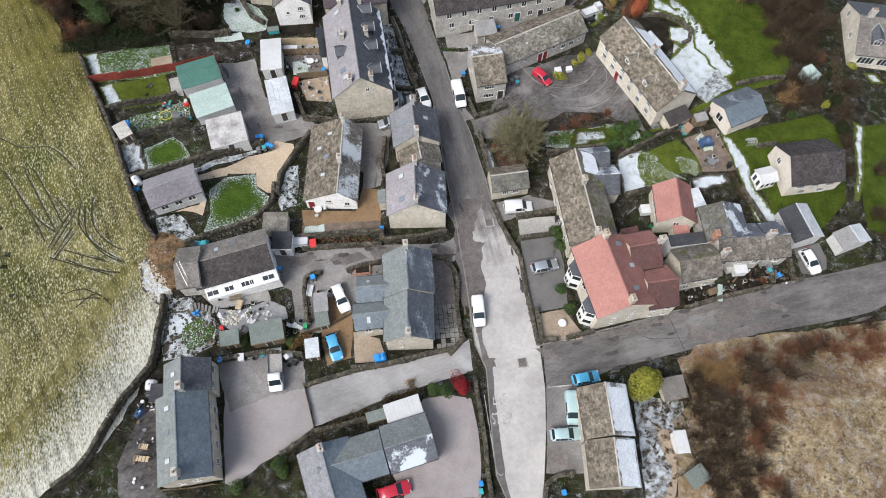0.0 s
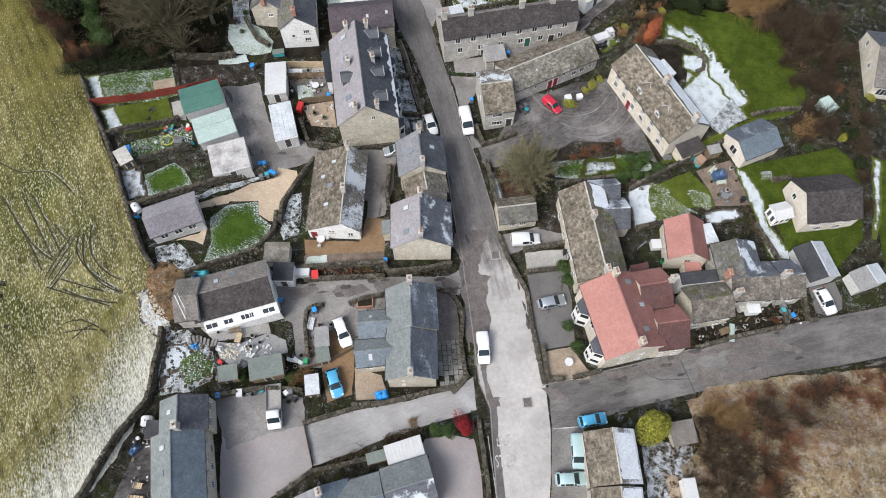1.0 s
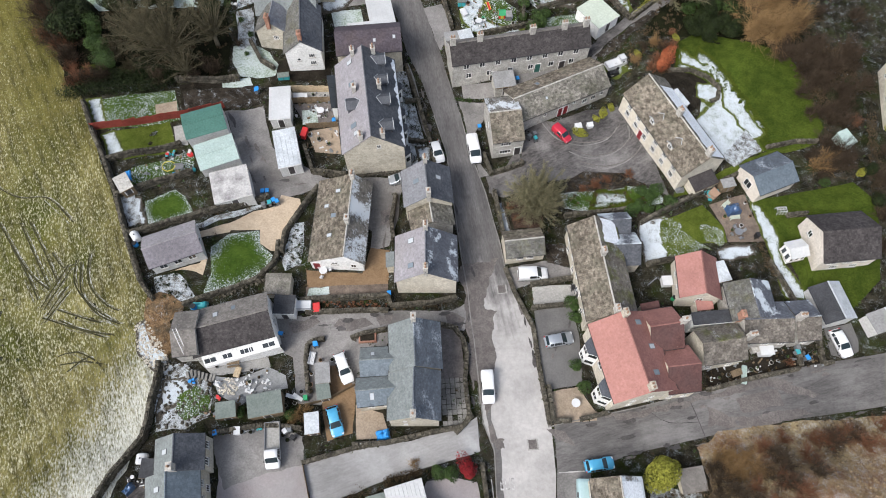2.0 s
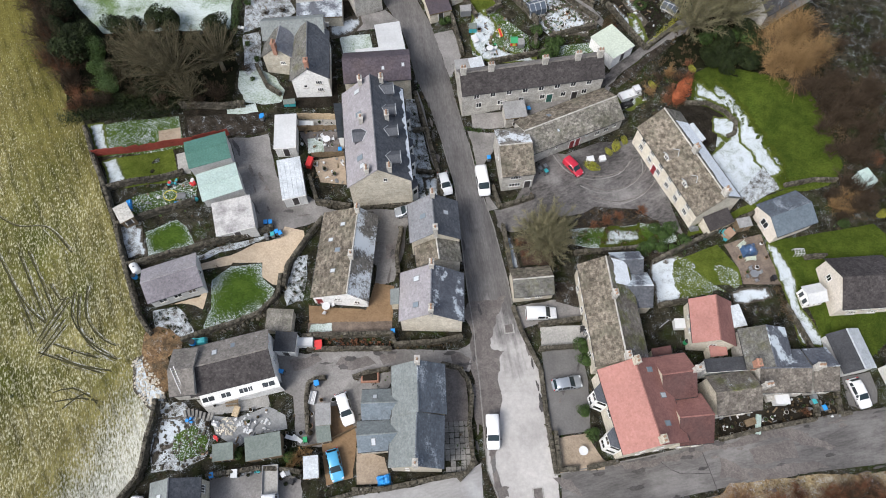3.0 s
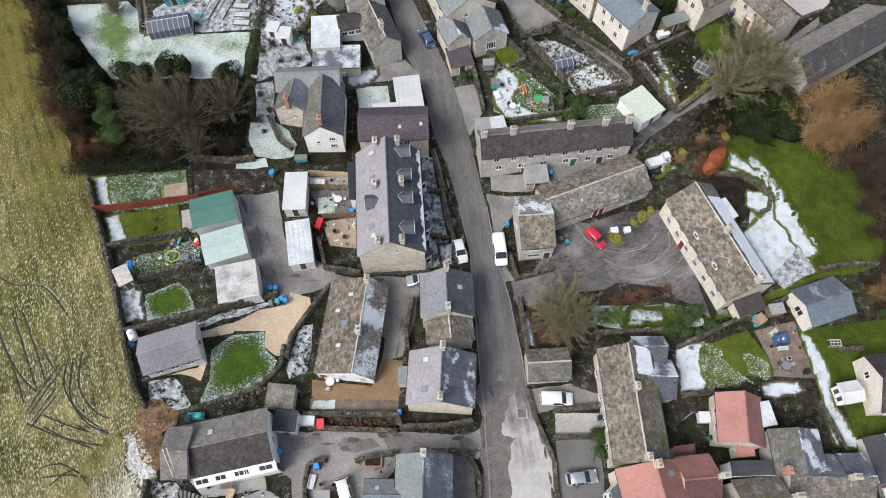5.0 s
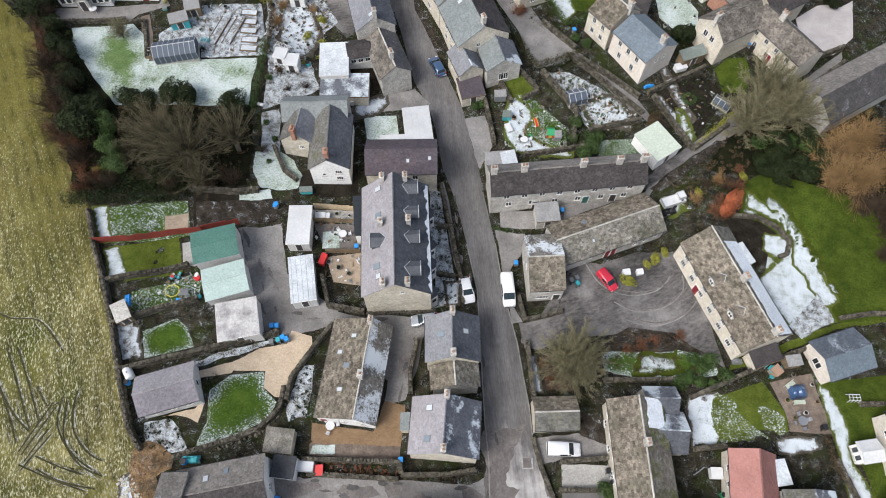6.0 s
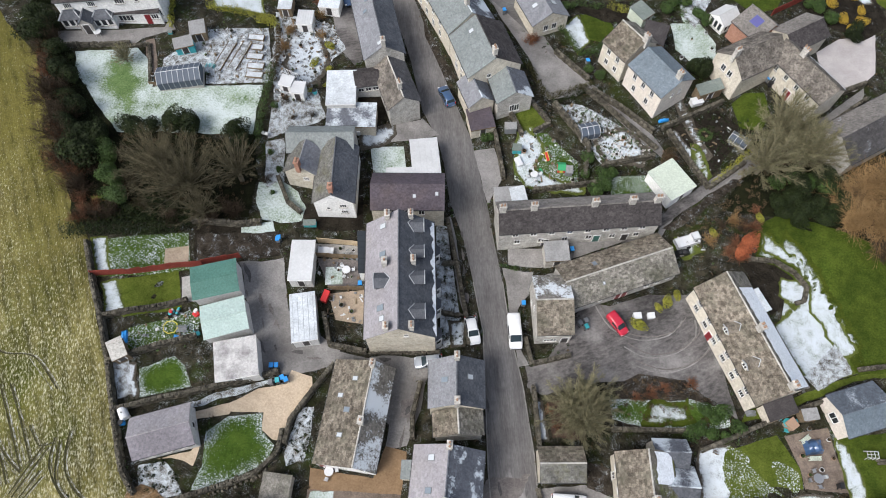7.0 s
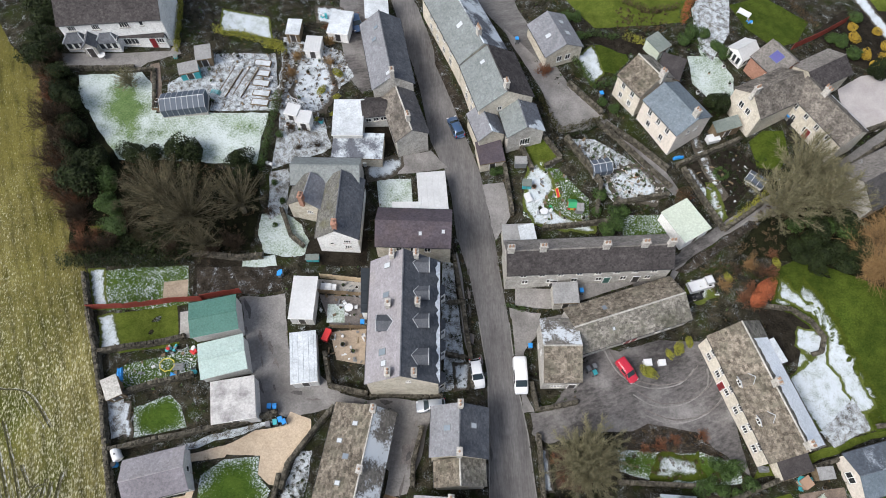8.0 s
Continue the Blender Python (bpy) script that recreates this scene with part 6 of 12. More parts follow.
ground_patch("flower_bed", [(4.82, 127.4), (16.13, 129.32), (16.33, 124.2), (12.63, 124.3), (8.79, 125.45)], SOIL, "dark garden border", 0.08, 0.2, category="garden")
ground_patch("garden_path", [(24.52, 139.48), (30.37, 140.5), (30.24, 131.43), (27.39, 124.82), (25.53, 126.88), (24.1, 131.6)], SNOWY_BED, "snow-dusted gravel garden with clutter", 0.09, 0.2, category="garden")
ground_patch("shed_garden", [(-57.4, 103.2), (-52.4, 110.8), (-50.2, 104.0), (-50.6, 99.6), (-56.0, 98.2)], SNOWY_BED, "snow-flecked ground between garden sheds", 0.085, 0.2, category="garden")
ground_patch("conifer_bed", [(44.38, 133.88), (49.61, 140.02), (57.25, 141.52), (60.8, 130.88), (55.41, 126.19), (49.46, 128.59)], SOIL, "dark soil bed of rounded conifers", 0.08, 0.2, category="garden")
ground_patch("snow_patch", [(51.39, 143.69), (53.87, 144.17), (58.59, 135.36), (56.59, 134.33)], SNOW_EARTH, "snowy footpath", 0.09, 0.2, kind="stuff", category="snow", cover=0.4, step=1.0)
ground_patch("lawn", [(53.94, 144.86), (65.12, 148.44), (62.89, 132.53), (58.68, 136.01)], GRASS_OLIVE, "rough grass beyond a footpath", 0.07, 0.2, category="lawn")
# ground below the crowns; the shade there is part of the colour
ground_patch("wood_floor", [(-75.44, 102.39), (-71.11, 101.54), (-63.76, 92.2), (-59.68, 88.13), (-40.28, 91.47), (-38.29, 86.61), (-37.9, 79.3), (-54.85, 74.9), (-61.54, 74.12), (-66.74, 83.66)], WOOD_FLOOR, "leaf-covered ground under trees, coloured near-black for their shade", 0.055, 0.4, category="ground")
ground_patch("wood_floor", [(30.93, 90.84), (36.57, 101.3), (45.32, 107.13), (58.13, 103.87), (57.86, 85.91), (49.74, 86.47), (38.4, 90.74)], WOOD_FLOOR, "leaf-covered ground under trees, coloured near-black for their shade", 0.05, 0.4, category="ground")

ground_patch("rough_grass", [(-60.16, 77.91), (-56.44, 79.07), (-53.86, 75.53), (-57.91, 74.34)], GRASS_OLIVE, "olive rough grass at a wood edge", 0.09, 0.3, category="grass")
ground_patch("lane_verge", [(25.7, 91.04), (30.46, 95.01), (29.24, 95.29), (25.27, 92.01)], GRASS_OLIVE, "mossy lane verge", 0.08, 0.2, category="grass")

ground_patch("patio", [(-39.62, 17.19), (-38.12, 16.97), (-35.94, 7.08), (-34.66, 5.49), (-40.14, 5.41), (-41.06, 9.07), (-40.16, 12.56)], YARD_DARK, "grey-brown stone terrace beside a slate house", 0.06, 0.15, category="patio")

ground_patch("rubble_bank", [(-43.68, 36.51), (-42.54, 37.82), (-40.81, 35.74), (-38.89, 33.64), (-37.94, 31.57), (-38.95, 30.07), (-40.9, 31.52), (-42.33, 33)], SNOW_EARTH, "snowy heap of rubble at the field corner", 0.13, 0.4, kind="stuff", category="rubble", cover=0.5, step=1.0)
ground_patch("dark_drive", [(-32.2, 83.28), (-28.97, 82.68), (-23.28, 83.77), (-22.8, 87.94), (-21.17, 80.43), (-26.16, 79.38), (-30.97, 79.15)], SOIL, "dark wet drive below a white gable", 0.07, 0.2, category="drive")
ground_patch("side_lawn", [(-37.8, 85.14), (-35, 86.44), (-32.11, 85.16), (-30.27, 82.5), (-30.57, 80.28), (-33.21, 79.44), (-35.79, 79.39), (-37.5, 81.89)], THIN_SNOW, "frosty side lawn beside a white cottage", 0.085, 0.3, category="lawn")
ground_patch("snow_patch", [(-24.9, 97.34), (-19.91, 99.65), (-18.87, 97.44), (-21.14, 94.68), (-24.18, 93.59)], SNOW_EARTH, "patchy snow on a roadside yard", 0.10, 0.4, kind="stuff", category="snow", cover=0.8, step=1.0)
ground_patch("snow_patch", [(40.23, 88.75), (42.65, 85.07), (46, 79.34), (48.8, 73.92), (49.6, 69.72), (48.38, 69.24), (46.76, 74.38), (43.85, 78.89), (41.13, 82.2), (38.77, 84.81)], SNOW_LAWN, "melting snow along a lawn edge", 0.115, 0.8, kind="stuff", category="snow", cover=1.05, step=1.0)
ground_patch("snow_patch", [(36.6, 88.3), (38.5, 86.4), (42.0, 84.0), (44.8, 80.4), (48.9, 71.6), (46.2, 70.4), (42.7, 76.6), (42.8, 80.1), (41.1, 82.6), (38.2, 83.9), (35.9, 84.6)], SNOW, "snow curving round a sunken patio", 0.118, 0.6, kind="stuff", category="snow", cover=0.45, step=0.6)
ground_patch("snow_patch", [(-0.65, 101.27), (1.54, 101.08), (3.48, 100.3), (4.47, 97.66), (3.29, 94.72), (5.69, 92.95), (8.94, 92.81), (11.25, 92.32), (10.83, 91.03), (6.24, 90.83), (1.66, 90.76), (-0.42, 94.5)], SNOW, "snow over half of a play garden", 0.10, 0.6, kind="stuff", category="snow", cover=0.6, step=1.0)
ground_patch("snow_patch", [(11, 101.31), (16.22, 103.9), (20.48, 100.36), (19.49, 97.04), (13.45, 96.26)], SNOW_EARTH, "snow on terraced beds", 0.10, 0.5, kind="stuff", category="snow", cover=1.2, step=1.0)
ground_patch("snow_patch", [(23.11, 111.08), (24.86, 111.01), (27.62, 105.11), (30.22, 100.07), (29.25, 99.09), (25.74, 105)], SNOW_EARTH, "snow on a garden path", 0.10, 0.3, kind="stuff", category="snow", cover=0.7, step=1.0)
ground_patch("snow_patch", [(26.61, 102.21), (28, 102.26), (30.05, 96.64), (28.88, 94.89), (26.68, 98.77)], SNOW, "strip of snow beside a plot", 0.11, 0.3, kind="stuff", category="snow", cover=0.7, step=1.0)
ground_patch("snow_patch", [(24.53, 86.18), (27.46, 86.37), (28.61, 83.83), (26.2, 82.7), (24.37, 84.06)], SNOW, "snow beside parked machinery", 0.10, 0.4, kind="stuff", category="snow", cover=0.9, step=1.0)

for ring in ([(22.37, 27.55), (34.24, 30.66), (42.7, 32.93), (42.76, 32.32), (34.97, 29.99), (27.3, 28.06), (22.79, 26.88)], [(41.85, 32.76), (45.32, 33.48), (50.84, 31.49), (50.21, 30.89), (45, 31.75)]):
    ground_patch("damp_patch", ring, WET, "wet black streak along the road edge", 0.115, 0.6, category="road")
ribbon("road_joint", [(32.95, 29.72), (33.78, 27.31), (34.5, 24.93)], 0.14, DAMP, "dark repaired joint across the lane", 0.12, "road joint")
ribbon("road_joint", [(27.31, 28.15), (29.63, 26.93), (33.76, 27.14)], 0.10, DAMP, "dark repaired joint across the lane", 0.12, "road joint")

ground_patch("deck", [(-47.79, 72.2), (-44.74, 73.26), (-44.03, 70.56), (-47.19, 69.62)], PAVING_WARM, "weathered brown garden deck", 0.12, 0, category="patio")
ground_patch("dug_garden", [(-44.15, 75.16), (-33.09, 77.91), (-32.14, 74.32), (-42.73, 70.72)], SNOWY_SOIL, "dark dug garden with snow traces", 0.085, 0.2, category="garden")
ground_patch("sunken_yards", [(-19.14, 123.47), (-17.13, 118.58), (-14.24, 113.83), (-11.09, 109.83), (-12.9, 109.03), (-15.52, 113.61), (-17.66, 117.24)], SNOWY_SOIL, "sunken brick-red front yards below a terrace", 0.09, 0, category="patio")
ground_patch("snow_patch", [(-40.7, 114.28), (-37.18, 115.37), (-33.7, 112.78), (-31.76, 108.57), (-32.82, 103.68), (-36.03, 100.92), (-38.97, 106.58)], SNOW_EARTH, "snow on allotment beds", 0.10, 0.6, kind="stuff", category="snow", cover=1.0, step=1.0)
ground_patch("snow_patch", [(-39.64, 125.1), (-34.93, 125.83), (-34.27, 121.14), (-38.68, 121.38)], SNOW_EARTH, "snow in a back yard", 0.10, 0.5, kind="stuff", category="snow", cover=0.6, step=1.0)

ground_patch("damp_road", [(0.54, 48.86), (6.93, 49.98), (5.32, 46.71), (4.48, 43.09), (5.39, 39.23), (4.06, 37.22), (4.84, 31.67), (3.2, 31.56), (2.31, 38.24), (1.56, 44.48)], WET, "damp brown half of the street", 0.10, 0.7, category="road")
ground_patch("damp_road", [(3.28, 42.36), (6.38, 42.13), (5.78, 38.26), (6.55, 35.55), (5.45, 31.94), (6.01, 28.47), (4.99, 26.47), (4.42, 30.18), (3.86, 35.52)], WET, "damp brown half of the street", 0.10, 0.5, category="road")
ground_patch("yard", [(-37.24, 72.22), (-31.53, 74.01), (-29.36, 66.64), (-27.26, 61.66), (-20.76, 62.85), (-21.32, 60.16), (-30.75, 57.7), (-33.69, 63.99)], YARD, "worn tarmac between garages", 0.085, 0.2, category="yard")
ground_patch("verge", [(-0.07, 78.25), (4.41, 78.03), (4.17, 74.59), (2.81, 72.27), (3.34, 67.2), (5.26, 64.33), (3.8, 63.95), (2.22, 68.96), (1.31, 73.82)], YARD, "gritty verge beside the road", 0.085, 0.2, category="yard")

ground_patch("hill_lane", [(16.59, 85.34), (21.92, 88.82), (27, 93.55), (32.4, 98.41), (38.02, 102.51), (38.49, 101.15), (32.87, 96.83), (27.65, 91.84), (22.51, 87.48), (17.25, 83.97)], YARD_DARK, "narrow tarmac lane climbing behind a terrace", 0.12, 0.1, category="lane")
ground_patch("lane_verge", [(22.85, 87.34), (27.82, 91.66), (33.04, 96.66), (34.6, 96.48), (28.46, 90.55), (24.5, 87.08)], SNOWY_SOIL, "dark weedy verge below a lane", 0.10, 0.2, category="grass")
ground_patch("snowy_beds", [(-38.48, 98.6), (-32.72, 102.61), (-30.45, 98.22), (-31.62, 96.82), (-35.96, 95.16), (-38.16, 92.31), (-38.62, 96.8)], SNOWY_BED, "snow-flecked garden beds behind a cottage", 0.085, 0.3, category="garden")
ground_patch("snowy_beds", [(-38.29, 91.63), (-35.96, 93.23), (-34.46, 86.47), (-35.2, 83.79), (-37.04, 84.83)], SNOWY_BED, "snow-flecked garden beds beside a cottage", 0.085, 0.3, category="garden")
ground_patch("snowy_beds", [(-49.41, 55.33), (-47.34, 56.03), (-45.72, 52.03), (-47.3, 51.15)], SNOWY_BED, "snowy corner of a walled garden", 0.085, 0.2, category="garden")


# ---- houses ----


def row_of(face, n, length, z, w=0.9, h=1.2, bars=1):
    return [(face, length * ((i + 0.5) / n - 0.5), z, w, h, bars) for i in range(n)]


# one slate roof: pale colour paints the lit west, dark the shaded east
house("villa", -13.77, 71.63, -80.22, 16.74, 8.99, 6.27, 10.04, "tall stone house with dormers, slate roof coloured pale on its lit slope and dark on its shaded one", STONE, SLATE_DARK, LAVENDER, "slate",
      windows=row_of("a", 4, 14, 4.6, 1.2, 1.5, 2) + row_of("a", 4, 14, 1.4, 1.2, 1.6, 2) + row_of("b", 4, 14, 4.4) + [("e", 0.8, 7.0, 0.6, 0.8, 1)],
      lights=[("b", -6.9, 0.5, 0.8, 1.1), ("b", -2.7, 0.5, 0.8, 1.1), ("b", 4.9, 0.45, 0.9, 1.2), ("b", 6.4, 0.5, 0.8, 0.9)],
      chimneys=[(-8.0, 2, 1.6), (-8.0, 2, -1.6), (7.9, 2, 1.6), (7.9, 2, -1.6), (-1.3, 2, 1.9), (-1.1, 1, -1.9)], dormers=[("a", -6.9, 0.30, 1.9), ("a", -2.9, 0.30, 1.6), ("a", 0.9, 0.30, 1.6), ("a", 5.6, 0.30, 1.8), ("b", 1.2, 0.3, 1.9)],
      bays=[("a", -5.5, 2.2, 0.9, 0.4, 3.0), ("a", -0.4, 2.2, 0.9, 0.4, 3.0), ("a", 2.6, 2.2, 0.9, 0.4, 3.0), ("a", 6.9, 2.2, 0.9, 0.4, 3.0)], snow=[("a", -8.2, 8.3, -0.05, 0.03)])
shed("conservatory", -19.92, 75.72, 102.82, 6.36, 1.34, 3, "narrow glazed lean-to with white bars behind a tall house", WHITE_PAINT, GLASS, 0.3, ribs=0.9, category="conservatory", doors=False)
house("barn_house", -16.88, 53.77, -90.5, 13.33, 7.6, 2.4, 4.7, "long low stone house, mossy stone-slate roof half under snow", WHITE_WALL, STONESLATE_SNOW, STONESLATE, "stone",
      windows=[("e", -0.3, 1.9, 0.9, 0.6, 1), ("e", 2.4, 1.2, 0.8, 1.0, 1)] + row_of("a", 4, 11, 1.5), lights=[("b", -4.3, 0.6, 0.6, 0.8), ("b", -2.0, 0.3, 0.6, 0.8), ("b", -0.2, 0.55, 0.7, 0.9), ("b", 3.0, 0.5, 0.6, 0.8)],
      chimneys=[(-6.2, 2), (1.2, 1)], doors=[("e", -3.0, DOOR_RED)], ridge_at=0.36)
# same slate on both slopes, the east one coloured darker as shade
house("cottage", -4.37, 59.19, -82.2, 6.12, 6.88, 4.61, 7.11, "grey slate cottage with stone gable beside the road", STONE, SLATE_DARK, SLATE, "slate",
      windows=row_of("a", 2, 5, 3.4) + row_of("a", 2, 5, 1.2), lights=[("b", -0.2, 0.55, 0.8, 1.1), ("a", -0.6, 0.5, 0.7, 0.9)], chimneys=[(-2.8, 2), (2.9, 1)])
house("cottage_link", -3.54, 54.46, -78.9, 3.05, 5.95, 3.89, 5.61, "low stone-slate roofed link between two cottages", STONE_GREY, STONESLATE_GREY, STONESLATE, "stone", windows=row_of("a", 1, 2, 2.4))
house("cottage", -3.99, 47.64, -87.16, 6.96, 8.4, 4.51, 7.56, "stone cottage with slate roof and patches of melting snow", STONE_CREAM, SLATE_PATCH, LAVENDER, "slate",
      windows=row_of("a", 2, 6, 3.4) + row_of("a", 2, 6, 1.2), lights=[("b", -2.0, 0.5, 0.8, 1.0), ("b", 1.8, 0.5, 0.8, 1.0)], chimneys=[(-3.3, 2), (3.1, 2)])
shed("extension", -9.13, 48.08, -84.39, 2.12, 1.33, 2.5, "small slate lean-to against a cottage", STONE, SLATE_GREEN, 0.3, category="extension")
# the south slope's shade is put into its darker slate colour
house("bungalow", -39.68, 47.84, 23.58, 7.09, 4.78, 2.51, 3.73, "small bungalow, purple-grey slate roof, pale walls", PALE_WALL, LAVENDER, LAVENDER_SHADED, "plain",
      windows=row_of("b", 3, 6, 1.4, 1.1, 1.0) + [("e", 0, 1.4, 0.8, 1.0, 0)], verge=0.25)
LONG = (-30.0, 36.98, 17.96, 10.7, 6.1, 3.74, 5.4)
# one tiled roof: grey where lit, the dark brown slope painted as shade
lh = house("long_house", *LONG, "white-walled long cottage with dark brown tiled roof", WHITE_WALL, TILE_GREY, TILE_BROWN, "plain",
      windows=row_of("b", 3, 10, 2.9, 1.3, 0.7, 2) + [("e", -0.5, 2.0, 0.8, 0.8, 1)], lights=[("a", -1.6, 0.5, 0.7, 0.9), ("a", 0.8, 0.35, 0.6, 0.8)])
LL, LW = LONG[3], LONG[4]
# added sloping band that makes the white south wall and its windows look broader
band_at = lh.matrix_world @ Vector((0.2, -LW / 2 - 0.62, 0))
own = thing("glazed_lean_to", band_at.x, band_at.y, LONG[2], None, "sloped white band added to broaden a cottage's window wall", "extension")
q = [(-LL / 2 + 0.5, -0.62, 2.0), (LL / 2, -0.62, 2.0), (LL / 2, 0.6, 3.3), (-LL / 2 + 0.5, 0.6, 3.3)]
part("roof", Shape().slab(q, 0.1), WHITE_WALL, own)
part("front_wall", Shape().box(-LL / 2 + 0.5, LL / 2, -0.60, -0.5, -0.6, 1.98), WHITE_WALL, own)
for u, hw_ in ((-3.9, 0.75), (-1.6, 0.6), (0.7, 0.55), (1.6, 0.25), (4.0, 0.8)):
    part("roof_glazing", Shape().slab([(u - hw_, -0.3, 2.37), (u + hw_, -0.3, 2.37), (u + hw_, 0.15, 2.85), (u - hw_, 0.15, 2.85)], 0.03), GLASS, own)
    part("glazing_bar", Shape().tube((u, -0.3, 2.40), (u, 0.15, 2.88), 0.04, 0.04, 4), WHITE_PAINT, own)
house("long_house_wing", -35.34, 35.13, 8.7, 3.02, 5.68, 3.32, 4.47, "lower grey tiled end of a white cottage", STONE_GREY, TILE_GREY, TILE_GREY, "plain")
shed("extension", -23.64, 40.68, 0.23, 2.76, 2.55, 2.6, "black felt-roofed white lean-to", WHITE_WALL, FELT_DARK, 0.2, category="extension")
house("slate_house", -32.48, 12.39, -77.86, 10.63, 6.09, 4.58, 6.79, "long stone house with blue slate roof and rooflights", STONE, SLATE_BLUE, SLATE_GREEN, "slate",
      windows=row_of("a", 5, 9.5, 3.3, 0.9, 1.1, 2) + row_of("a", 4, 9, 1.0, 0.9, 1.2, 2) + row_of("e", 2, 4, 3.0), lights=[("b", -3.6, 0.55, 0.7, 1.0), ("b", -0.6, 0.5, 0.7, 1.0), ("b", 2.8, 0.5, 0.7, 1.0)], chimneys=[(4.6, 1)])
# dark slate on the east slope puts its shade into the colour
house("slate_house", -33.18, 19.87, -80.32, 4.19, 5.58, 4.18, 6.2, "blue slate roofed stone house, one slope coloured dark for shade", STONE, SLATE_DARK, SLATE_GREEN, "slate",
      windows=row_of("a", 2, 4, 2.6, 1.0, 1.6, 2), lights=[("b", -0.3, 0.5, 0.7, 0.9)], chimneys=[(1.8, 1)])
house("villa_slate", -4.89, 34.76, -84.47, 6.31, 6.52, 4.8, 7.25, "grey slate house with frosted dark eastern roof slope", STONE, SLATE_FROST, SLATE_GREEN, "slate",
      windows=row_of("a", 2, 5, 3.5) + row_of("a", 2, 5, 1.3), chimneys=[(-3.0, 1)], lights=[])
house("villa_slate", -4.67, 28.33, -87.92, 6.27, 6.39, 4.6, 6.92, "grey slate stone house with snowy eastern roof slope", STONE, SLATE_FROST, SLATE_GREEN, "slate",
      windows=row_of("a", 2, 5, 3.4) + row_of("a", 2, 5, 1.3) + [("e", -1.2, 3.6, 0.5, 0.6, 0), ("e", -1.2, 1.6, 0.5, 0.6, 0)], chimneys=[(3.0, 1)])
# both wings: the south slope's shade is painted with bluer, darker slate
house("wing", -9.61, 32.79, 5.39, 4.87, 3.42, 4, 5.07, "slate roofed wing of a stone house", STONE, SLATE_GREEN, SLATE_BLUE, "slate", windows=row_of("f", 1, 2, 2.5), lights=[("a", -0.8, 0.5, 0.6, 0.7)])
house("wing", -9.54, 28.89, 7.64, 5.31, 3.35, 4, 5.05, "slate roofed wing with rooflight", STONE, SLATE_GREEN, SLATE_BLUE, "slate", windows=row_of("b", 2, 4, 2.6), lights=[("b", -0.7, 0.5, 0.6, 1.0)])
# shade painted by slope: bright west, duller east and north, darkest south
house("shop", 23.85, 34.34, -75.64, 10.74, 8.14, 5.4, 7.98, "large stone house with salmon clay tile roof", STONE_CREAM, RED_TILE_HALF_SHADED, RED_TILE, "plain",
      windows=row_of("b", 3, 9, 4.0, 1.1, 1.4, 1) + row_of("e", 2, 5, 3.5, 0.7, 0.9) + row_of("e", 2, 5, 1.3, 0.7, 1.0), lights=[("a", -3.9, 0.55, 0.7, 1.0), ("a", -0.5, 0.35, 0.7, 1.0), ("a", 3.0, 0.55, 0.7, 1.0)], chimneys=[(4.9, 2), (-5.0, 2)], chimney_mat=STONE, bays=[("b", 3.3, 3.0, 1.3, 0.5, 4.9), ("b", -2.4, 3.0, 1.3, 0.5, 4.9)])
house("shop_wing", 28.35, 38.29, 10.81, 4.33, 5.33, 5, 7.08, "red tiled rear wing, shade coloured into its roof", STONE_CREAM, RED_TILE_HALF_SHADED, RED_TILE_SHADED, "plain", chimneys=[(2.2, 1)])
house("shop_wing", 30.21, 33.04, 8.36, 4.16, 5.73, 4.6, 6.84, "red tiled rear wing beside the lane, south slope coloured as shaded", STONE_CREAM, RED_TILE_HALF_SHADED, RED_TILE_SHADED, "plain", windows=row_of("b", 2, 4, 3.0, 0.7, 1.0) + row_of("b", 2, 4, 1.0, 0.7, 1.0))
shed("shop_lean_to", 27.5, 41.82, 13.31, 2.48, 1.2, 3.6, "small red tiled lean-to", STONE_CREAM, RED_TILE_SHADED, 0.5, category="extension", doors=False)
house("stone_terrace", 20.86, 46.95, -82.23, 14.62, 6.66, 4.32, 6.48, "long stone terrace with mossy stone-slate roof", STONE, TILE_MOSS, STONESLATE, "stone", snow=[("a", -7.2, -3.4, 0.0, 0.75)],
      windows=row_of("b", 5, 14, 3.2) + row_of("b", 4, 13, 1.2), chimneys=[(-1.5, 2), (7.0, 2)], doors=[("b", 2.2, DOOR_DARK)])
house("rear_wing", 23.4, 54.7, 6, 4.2, 3.0, 3.2, 4.4, "low slate roofed rear wing, snow on one slope", STONE, SLATE_SNOWY, SLATE_DARK, "slate", gutters=False)
house("rear_wing", 23.9, 50.7, 4, 5.3, 4.8, 3.2, 4.8, "slate roofed rear wing with snow in its valley", STONE, SLATE_SNOWY, SLATE_DARK, "slate", gutters=False)
house("roadside_garage", 10.12, 51.52, 8.54, 5.62, 3.87, 2.62, 3.83, "small stone outbuilding with stone-slate roof beside the road", STONE, STONESLATE, SLATE_MOSS, "stone", windows=row_of("b", 2, 3, 1.5, 1.0, 0.9, 2), category="outbuilding")
